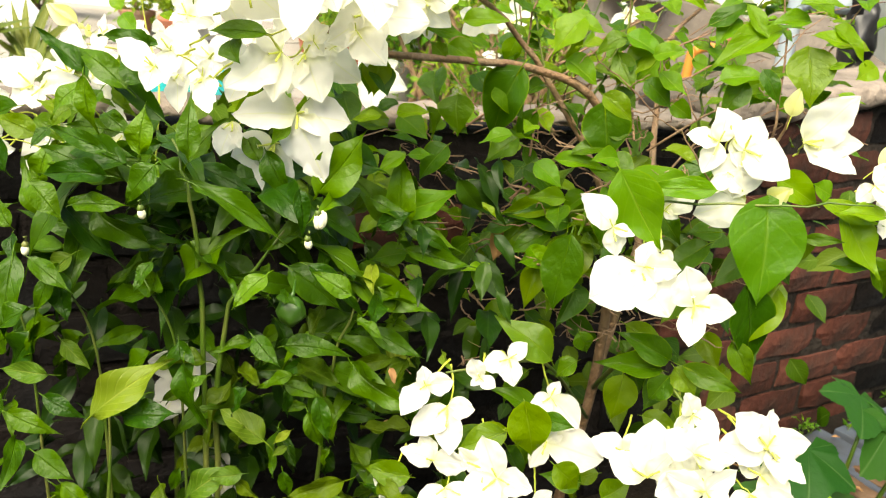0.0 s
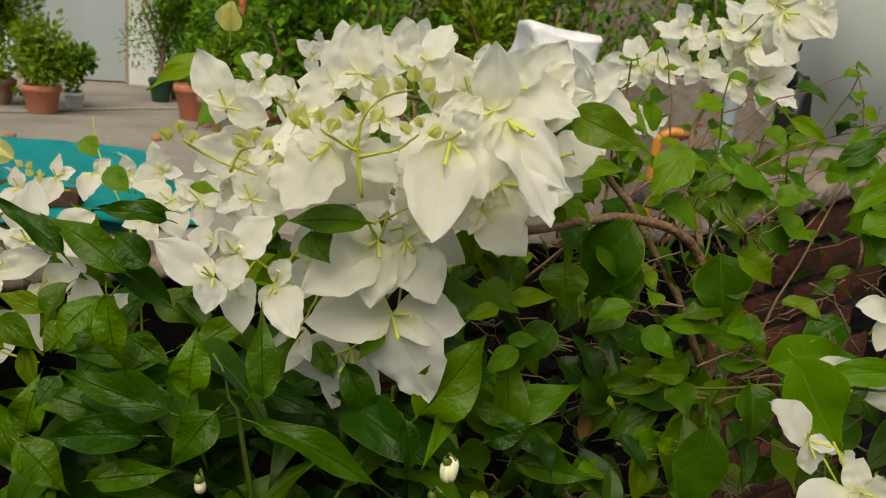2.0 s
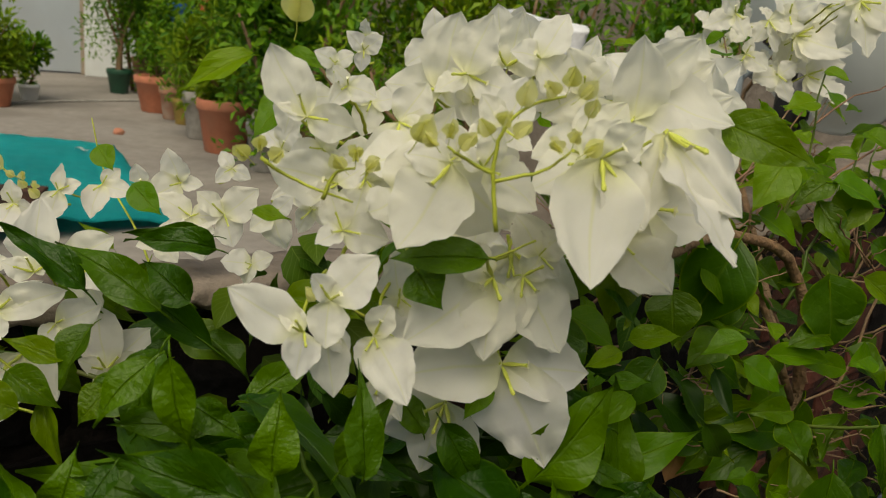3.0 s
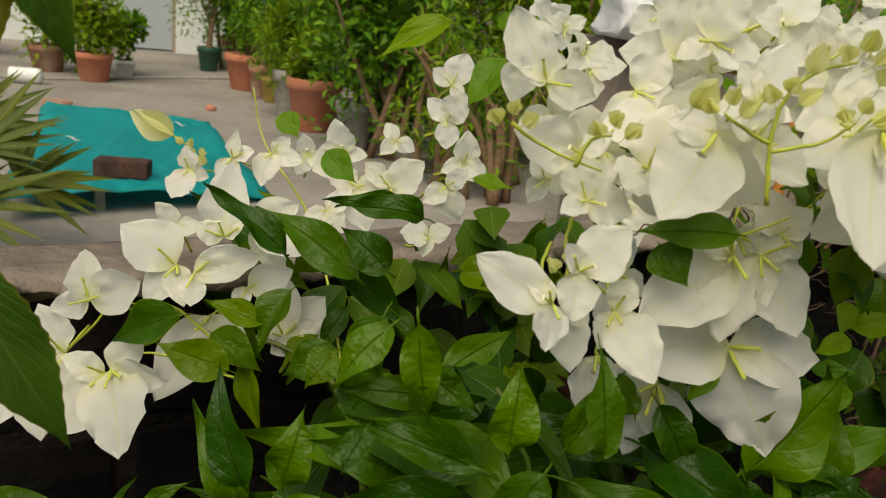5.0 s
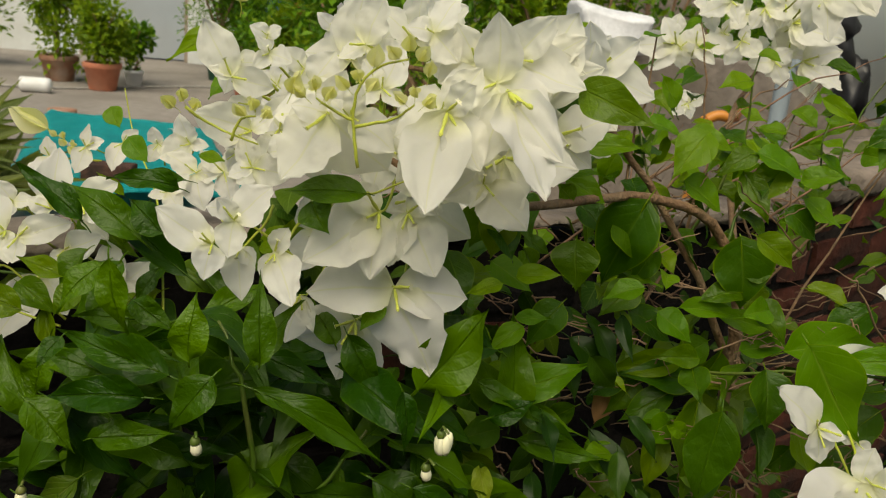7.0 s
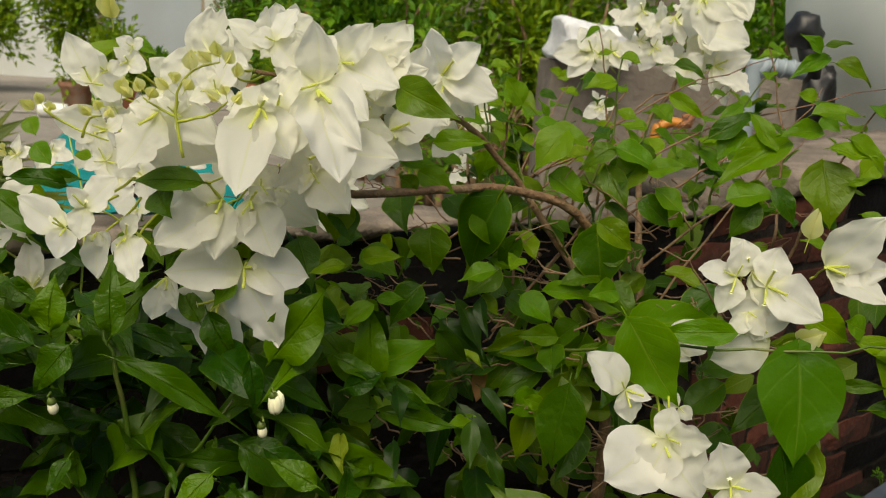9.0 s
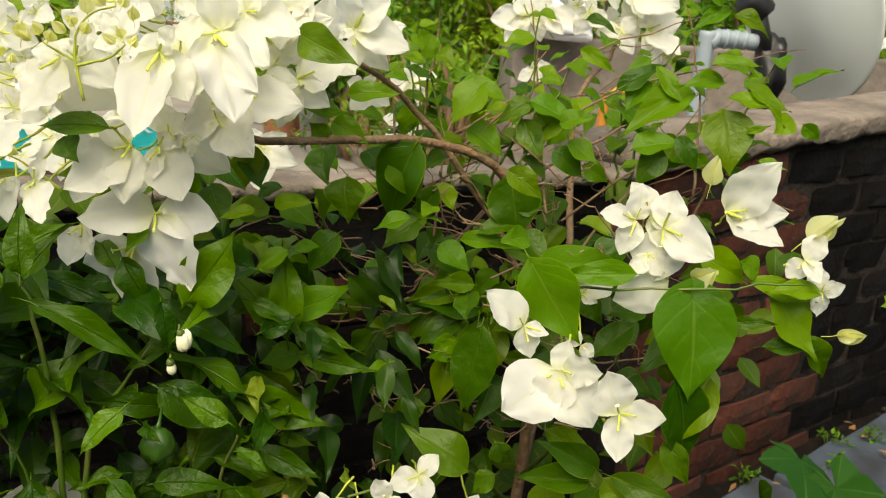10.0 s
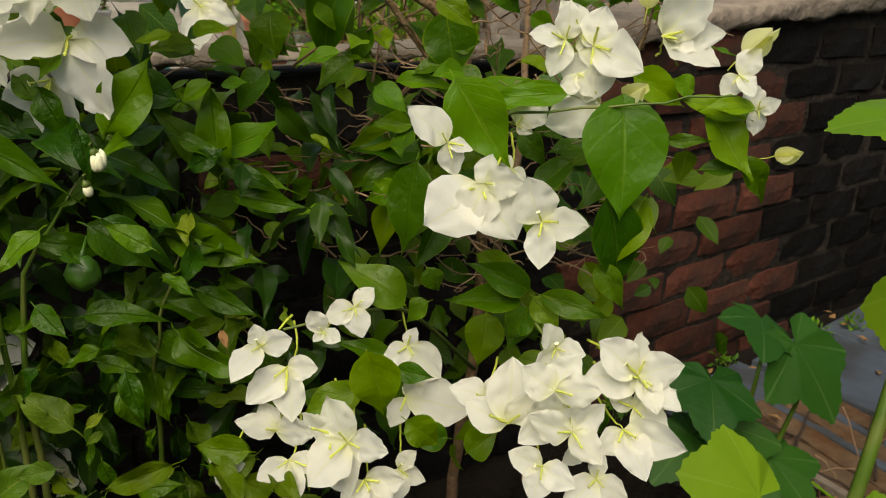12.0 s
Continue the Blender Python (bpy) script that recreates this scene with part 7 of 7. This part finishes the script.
for a in (
    (1.910, 2.819, 0.683, 1.785, 2.811, 0.730, 0.74),
    (1.771, 2.979, 0.762, 1.713, 2.980, 0.817, 0.82),
    (1.857, 2.825, 0.779, 1.826, 2.801, 0.753, 1.43),
    (1.860, 3.004, 0.711, 1.756, 3.008, 0.788, 0.66),
    (1.810, 3.064, 0.695, 1.788, 3.038, 0.662, 1.21),
    (1.892, 2.950, 0.693, 1.939, 2.957, 0.736, 1.08),
    (1.832, 2.875, 0.683, 1.902, 2.874, 0.700, 0.79),
    (1.935, 2.900, 0.692, 2.026, 2.888, 0.668, 0.73),
    (1.804, 2.807, 0.674, 1.846, 2.790, 0.653, 1.58),
    (2.140, 2.914, 0.674, 2.199, 2.902, 0.658, 0.94),
    (2.173, 2.971, 0.631, 2.252, 2.958, 0.609, 0.60),
):
    leaf(pepper, PEPPER, a[0:3], a[3:6], OUTWARD, a[6])
for a in (
    (2.107, 2.904, 0.505, 2.200, 2.895, 0.492, 0.64),
    (2.069, 2.775, 0.622, 2.042, 2.749, 0.591, 1.48),
    (1.774, 2.816, 0.589, 1.783, 2.775, 0.505, 1.06),
    (1.795, 2.809, 0.590, 1.854, 2.792, 0.564, 0.94),
    (1.936, 2.804, 0.607, 1.926, 2.781, 0.579, 1.32),
    (1.974, 2.795, 0.501, 1.991, 2.762, 0.438, 0.84),
    (1.909, 2.783, 0.432, 1.972, 2.781, 0.447, 1.40),
    (2.093, 2.839, 0.612, 2.162, 2.825, 0.589, 0.94),
    (1.811, 2.836, 0.566, 1.831, 2.809, 0.519, 1.51),
    (2.143, 2.935, 0.413, 2.203, 2.924, 0.402, 0.88),
    (2.103, 2.896, 0.427, 2.123, 2.868, 0.378, 1.10),
):
    leaf(pepper, PEPPER, a[0:3], a[3:6], OUTWARD, a[6])
for a in (
    (1.777, 2.779, 0.415, 1.836, 2.769, 0.406, 1.17),
    (1.811, 2.795, 0.433, 1.860, 2.783, 0.420, 1.19),
    (1.822, 2.757, 0.386, 1.874, 2.743, 0.369, 1.45),
    (1.729, 3.149, 0.697, 1.650, 3.156, 0.766, 0.79),
    (1.801, 3.019, 0.738, 1.784, 3.018, 0.780, 1.67),
    (1.850, 2.871, 0.766, 1.829, 2.843, 0.712, 1.11),
    (1.857, 3.004, 0.804, 1.793, 2.992, 0.809, 0.55),
    (1.910, 2.771, 0.726, 1.841, 2.765, 0.751, 0.66),
    (1.905, 2.778, 0.700, 1.833, 2.766, 0.704, 0.92),
    (1.963, 2.829, 0.708, 1.994, 2.832, 0.760, 0.96),
):
    leaf(pepper, PEPPER, a[0:3], a[3:6], OUTWARD, a[6])
for a in (
    (1.947, 2.793, 0.714, 1.919, 2.770, 0.680, 1.57),
    (1.968, 2.825, 0.691, 2.083, 2.806, 0.666, 0.55),
    (1.778, 2.810, 0.621, 1.758, 2.805, 0.648, 1.61),
    (1.850, 2.774, 0.742, 1.840, 2.756, 0.725, 1.66),
    (1.868, 2.773, 0.667, 1.917, 2.766, 0.685, 1.04),
    (1.875, 2.830, 0.751, 1.910, 2.814, 0.736, 1.14),
    (2.030, 2.878, 0.720, 2.060, 2.854, 0.680, 1.19),
    (2.079, 2.842, 0.693, 2.094, 2.819, 0.658, 1.20),
    (2.182, 2.938, 0.610, 2.267, 2.925, 0.605, 0.74),
    (2.019, 2.889, 0.706, 2.003, 2.889, 0.741, 1.69),
):
    leaf(pepper, PEPPER, a[0:3], a[3:6], OUTWARD, a[6])
for a in (
    (2.151, 2.906, 0.644, 2.191, 2.903, 0.668, 1.41),
    (2.148, 2.812, 0.596, 2.107, 2.808, 0.622, 1.32),
    (2.120, 2.952, 0.492, 2.185, 2.932, 0.471, 1.02),
    (2.077, 2.818, 0.525, 2.138, 2.812, 0.542, 1.22),
    (2.096, 2.876, 0.449, 2.115, 2.843, 0.394, 0.78),
    (2.115, 2.910, 0.397, 2.172, 2.903, 0.411, 1.00),
    (2.056, 2.774, 0.554, 2.092, 2.754, 0.534, 1.34),
    (2.072, 2.842, 0.465, 2.114, 2.830, 0.468, 1.29),
    (2.100, 2.833, 0.323, 2.144, 2.828, 0.343, 1.25),
    (1.762, 2.900, 0.602, 1.723, 2.908, 0.671, 0.89),
    (1.691, 2.897, 0.597, 1.718, 2.892, 0.623, 0.78),
    (1.671, 2.904, 0.590, 1.677, 2.897, 0.611, 0.78),
    (1.535, 2.981, 0.532, 1.603, 2.969, 0.539, 1.00),
):
    leaf(pepper, PEPPER, a[0:3], a[3:6], OUTWARD, a[6])
for a in (
    (1.881, 2.768, 0.433, 1.948, 2.786, 0.508, 1.13),
    (1.809, 2.840, 0.480, 1.847, 2.824, 0.458, 1.07),
    (1.979, 2.791, 0.334, 2.022, 2.798, 0.380, 1.31),
    (2.067, 2.792, 0.421, 2.014, 2.793, 0.459, 1.28),
    (2.040, 2.801, 0.369, 2.004, 2.787, 0.365, 1.44),
):
    leaf(pepper, SICK, a[0:3], a[3:6], OUTWARD, a[6])
for a in (
    (1.737, 3.123, 0.846, 1.754, 3.106, 0.829, 1.08),
    (1.787, 3.045, 0.830, 1.813, 3.027, 0.812, 0.94),
    (1.565, 3.157, 0.694, 1.533, 3.140, 0.678, 0.55),
):
    leaf(side_vine, YOUNG, a[0:3], a[3:6], OUTWARD, a[6])
for a in (
    (1.743, 2.916, 0.698, 1.698, 2.909, 0.717, 0.97),
    (1.774, 2.978, 0.735, 1.749, 2.955, 0.699, 0.94),
    (1.823, 2.854, 0.745, 1.809, 2.838, 0.732, 1.34),
    (1.747, 2.954, 0.684, 1.763, 2.929, 0.642, 0.55),
    (1.663, 3.146, 0.672, 1.723, 3.124, 0.643, 0.76),
    (1.698, 3.076, 0.667, 1.738, 3.056, 0.646, 1.02),
    (1.595, 3.151, 0.681, 1.624, 3.131, 0.656, 0.67),
    (1.706, 3.118, 0.720, 1.773, 3.098, 0.700, 0.64),
    (1.743, 3.137, 0.751, 1.717, 3.133, 0.776, 0.55),
):
    leaf(side_vine, VINE, a[0:3], a[3:6], OUTWARD, a[6])
for a in (
    (1.646, 3.111, 0.653, 1.585, 3.090, 0.621, 0.63),
):
    leaf(side_vine, HEART, a[0:3], a[3:6], OUTWARD, a[6])

def facing_leaf(plant, meshes, base, tip, width):
    """A leaf that holds its upper side out towards the light."""
    base, d = Vector(base), Vector(tip) - Vector(base)
    rng = random.Random(round(1e4 * base.x) + round(1e4 * base.z) * 3)
    n = Vector((rng.uniform(-0.35, 0.35), -0.75, rng.uniform(0.35, 0.75)))
    return share("leaf", rng.choice(meshes), plant, axes(base, d, n, d.length, width))


# sprigs and single leaves near the eye, from stalk to tip, with their width
facing_leaf(vine, VINE, (2.362, 2.900, 0.517), (2.309, 2.898, 0.566), 0.95)
facing_leaf(vine, VINE, (2.473, 2.840, 0.550), (2.408, 2.833, 0.557), 0.70)
facing_leaf(vine, VINE, (2.496, 2.830, 0.561), (2.556, 2.820, 0.545), 0.65)
facing_leaf(vine, VINE, (2.482, 2.830, 0.547), (2.463, 2.827, 0.516), 1.25)
facing_leaf(vine, VINE, (2.487, 2.830, 0.558), (2.511, 2.823, 0.532), 1.20)
facing_leaf(vine, HEART, (2.340, 2.800, 0.504), (2.358, 2.793, 0.445), 0.95)
facing_leaf(vine, VINE, (2.321, 2.830, 0.453), (2.271, 2.824, 0.428), 1.00)
facing_leaf(vine, VINE, (2.389, 2.860, 0.536), (2.366, 2.858, 0.517), 1.20)
facing_leaf(vine, VINE, (2.388, 2.860, 0.570), (2.401, 2.856, 0.547), 1.20)
facing_leaf(vine, VINE, (2.436, 2.860, 0.586), (2.485, 2.854, 0.560), 0.80)
facing_leaf(vine, VINE, (2.378, 2.780, 0.454), (2.412, 2.778, 0.428), 1.10)
facing_leaf(vine, VINE, (2.225, 2.800, 0.400), (2.175, 2.794, 0.406), 0.90)
facing_leaf(vine, DEEP, (2.554, 2.880, 0.641), (2.577, 2.878, 0.547), 0.95)
facing_leaf(vine, DEEP, (2.369, 2.960, 0.644), (2.358, 2.941, 0.556), 0.85)
facing_leaf(vine, YOUNG, (2.408, 2.900, 0.739), (2.462, 2.892, 0.662), 0.90)
facing_leaf(vine, YOUNG, (2.508, 2.920, 0.729), (2.432, 2.919, 0.723), 0.50)
facing_leaf(vine, VINE, (2.689, 2.930, 0.673), (2.727, 2.924, 0.631), 0.70)
facing_leaf(vine, YOUNG, (2.580, 2.950, 0.744), (2.632, 2.941, 0.723), 0.80)
facing_leaf(vine, YOUNG, (2.630, 2.940, 0.725), (2.695, 2.934, 0.710), 0.50)
facing_leaf(vine, YOUNG, (2.344, 3.050, 0.714), (2.409, 3.044, 0.717), 0.45)
facing_leaf(vine, VINE, (2.352, 3.060, 0.653), (2.277, 3.054, 0.637), 0.55)
facing_leaf(vine, VINE, (2.348, 3.050, 0.622), (2.296, 3.046, 0.585), 0.80)
facing_leaf(pepper, YOUNG, (2.167, 2.950, 0.647), (2.240, 2.940, 0.692), 0.60)
facing_leaf(pepper, PEPPER, (2.175, 2.930, 0.647), (2.241, 2.917, 0.624), 0.85)
facing_leaf(pepper, PEPPER, (2.125, 2.900, 0.582), (2.228, 2.890, 0.555), 1.00)
facing_leaf(pepper, PEPPER, (2.059, 2.880, 0.591), (2.128, 2.869, 0.564), 1.50)
facing_leaf(pepper, PEPPER, (2.091, 2.870, 0.683), (2.140, 2.857, 0.756), 1.50)
facing_leaf(vine, VINE, (2.285, 3.030, 0.820), (2.246, 3.018, 0.736), 0.95)
facing_leaf(vine, HEART, (2.393, 3.060, 0.783), (2.407, 3.049, 0.716), 1.10)
facing_leaf(vine, HEART, (2.128, 2.950, 0.819), (2.124, 2.945, 0.782), 1.20)
facing_leaf(vine, VINE, (2.310, 3.060, 0.769), (2.288, 3.055, 0.728), 0.90)
facing_leaf(pepper, PEPPER, (1.824, 2.980, 0.750), (1.755, 2.976, 0.807), 1.05)
facing_leaf(pepper, PEPPER, (1.869, 2.950, 0.809), (1.814, 2.934, 0.824), 0.90)
facing_leaf(pepper, PEPPER, (1.847, 2.970, 0.761), (1.812, 2.969, 0.791), 1.60)
facing_leaf(pepper, PEPPER, (1.871, 2.800, 0.791), (1.881, 2.786, 0.737), 1.15)
facing_leaf(pepper, PEPPER, (1.914, 2.800, 0.707), (1.835, 2.793, 0.736), 1.00)
facing_leaf(pepper, PEPPER, (1.880, 2.810, 0.692), (1.816, 2.803, 0.716), 1.20)
facing_leaf(pepper, PEPPER, (1.887, 2.840, 0.730), (1.828, 2.832, 0.733), 1.00)
facing_leaf(pepper, PEPPER, (1.927, 2.800, 0.720), (1.928, 2.792, 0.767), 1.60)
facing_leaf(pepper, PEPPER, (1.978, 2.800, 0.724), (1.983, 2.789, 0.777), 1.30)
facing_leaf(pepper, PEPPER, (1.784, 2.800, 0.684), (1.757, 2.791, 0.735), 1.40)
facing_leaf(pepper, PEPPER, (1.800, 2.830, 0.667), (1.805, 2.819, 0.710), 1.60)
facing_leaf(side_vine, VINE, (1.699, 2.950, 0.719), (1.645, 2.949, 0.699), 0.90)
facing_leaf(side_vine, VINE, (1.755, 2.970, 0.712), (1.714, 2.967, 0.728), 0.70)
facing_leaf(side_vine, VINE, (1.726, 2.950, 0.708), (1.763, 2.940, 0.689), 0.90)
facing_leaf(side_vine, VINE, (1.814, 2.940, 0.708), (1.778, 2.934, 0.687), 1.20)
facing_leaf(vine, DEEP, (2.039, 2.835, 0.847), (1.984, 2.827, 0.848), 0.75)
facing_leaf(vine, HEART, (2.141, 2.900, 0.827), (2.139, 2.892, 0.790), 1.05)
facing_leaf(pepper, PEPPER, (2.174, 2.930, 0.631), (2.169, 2.925, 0.733), 0.90)
facing_leaf(pepper, PEPPER, (2.169, 2.940, 0.634), (2.118, 2.925, 0.702), 0.95)

# more of the pepper plant's drooping leaves, low by the dark wall
low_rng = random.Random(57)
for k, (x, y) in enumerate(((1.74, 2.88), (1.84, 2.86), (1.93, 2.88))):
    stem(pepper, [(x + 0.03, y + 0.03, GROUND), (x + 0.01, y + 0.01, 0.2), (x, y, 0.46), (x - 0.03, y - 0.02, 0.56)], 0.0028, 0.0009, M_GREENSTEM)
    for i in range(9):
        ang = low_rng.uniform(math.pi * 0.85, math.pi * 2.15)
        reach = low_rng.uniform(0.02, 0.075)
        z = low_rng.uniform(0.08, 0.60)
        base = Vector((x + reach * math.cos(ang), y + 0.8 * reach * math.sin(ang), z))
        long = low_rng.uniform(0.055, 0.095)
        tip = base + Vector((long * 0.8 * math.cos(ang), long * 0.5 * math.sin(ang), -long * low_rng.uniform(0.15, 0.75)))
        mottled = low_rng.random() < 0.12
        leaf(pepper, SICK if mottled else PEPPER, base, tip, (low_rng.uniform(-0.3, 0.4), -0.65, low_rng.uniform(0.4, 0.9)), low_rng.uniform(0.95, 1.3))
for i in range(16):
    base = Vector((low_rng.uniform(1.92, 2.16), low_rng.uniform(2.77, 2.81), low_rng.uniform(0.26, 0.52)))
    long = low_rng.uniform(0.04, 0.065)
    tip = base + Vector((long * low_rng.uniform(-0.7, 0.7), -0.3 * long, -long * low_rng.uniform(0.1, 0.8)))
    leaf(pepper, SICK if i % 3 == 0 else PEPPER, base, tip, (low_rng.uniform(-0.4, 0.4), -0.6, 0.75), low_rng.uniform(1.0, 1.4))

# ---- bricks of the garden wall, as parts of it ----
def brick_mesh(seed):
    """A rough brick: chipped edges, a face that is not quite flat."""
    rng = random.Random(seed)
    bm = bmesh.new()
    long, tall = rng.uniform(0.208, 0.226), rng.uniform(0.066, 0.074)
    nx, nz = 4, 2
    front = [[None] * (nx + 1) for _ in range(nz + 1)]
    for j in range(nz + 1):
        for i in range(nx + 1):
            edge = i in (0, nx) or j in (0, nz)
            corner = i in (0, nx) and j in (0, nz)
            front[j][i] = bm.verts.new((long * (i / nx - 0.5) + rng.uniform(-0.005, 0.005), -0.025 + (0.007 if corner else 0.003 if edge else 0.0) + rng.uniform(-0.003, 0.003), tall * (j / nz - 0.5) + rng.uniform(-0.004, 0.004)))
    for j in range(nz):
        for i in range(nx):
            bm.faces.new((front[j][i], front[j][i + 1], front[j + 1][i + 1], front[j + 1][i]))
    rim = front[0] + [front[j][nx] for j in range(1, nz)] + front[nz][::-1] + [front[j][0] for j in range(nz - 1, 0, -1)]
    back = [bm.verts.new((v.co.x, 0.025, v.co.z)) for v in rim]
    for k in range(len(rim)):
        bm.faces.new((rim[k], back[k], back[(k + 1) % len(rim)], rim[(k + 1) % len(rim)]))
    me = bpy.data.meshes.new("brick")
    bm.to_mesh(me)
    bm.free()
    me.materials.append(M_BRICK)
    return me


BRICKS = [brick_mesh(k) for k in range(10)]
# dark copies of the bricks, for stained and shaded stretches
SHADED_BRICKS = []
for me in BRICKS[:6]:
    SHADED_BRICKS.append(me.copy())
    SHADED_BRICKS[-1].materials[0] = M_BRICK_DARK

def lay(wall, frame_, length, seed, darkening, rise=0.0, top=WALL_TOP):
    rng = random.Random(seed)
    course, z = 0, GROUND + 0.03
    while z < top - 0.045 + rise * length:
        x = 0.06 if course % 2 else -0.06
        while x < length:
            darkness = darkening(x, z) + rng.uniform(-0.25, 0.25)
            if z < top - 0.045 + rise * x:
                share("brick", rng.choice(SHADED_BRICKS if darkness > 0.5 else BRICKS), wall, frame_ @ pose(x + 0.111, 0.018 + rng.uniform(-0.004, 0.005), z + 0.037, rng.uniform(-1.5, 1.5), rng.uniform(-0.7, 0.7), rng.uniform(-1, 1)))
            x += 0.235
        z += 0.0875
        course += 1


# stains and painted shade blacken the far end and the courses under the coping
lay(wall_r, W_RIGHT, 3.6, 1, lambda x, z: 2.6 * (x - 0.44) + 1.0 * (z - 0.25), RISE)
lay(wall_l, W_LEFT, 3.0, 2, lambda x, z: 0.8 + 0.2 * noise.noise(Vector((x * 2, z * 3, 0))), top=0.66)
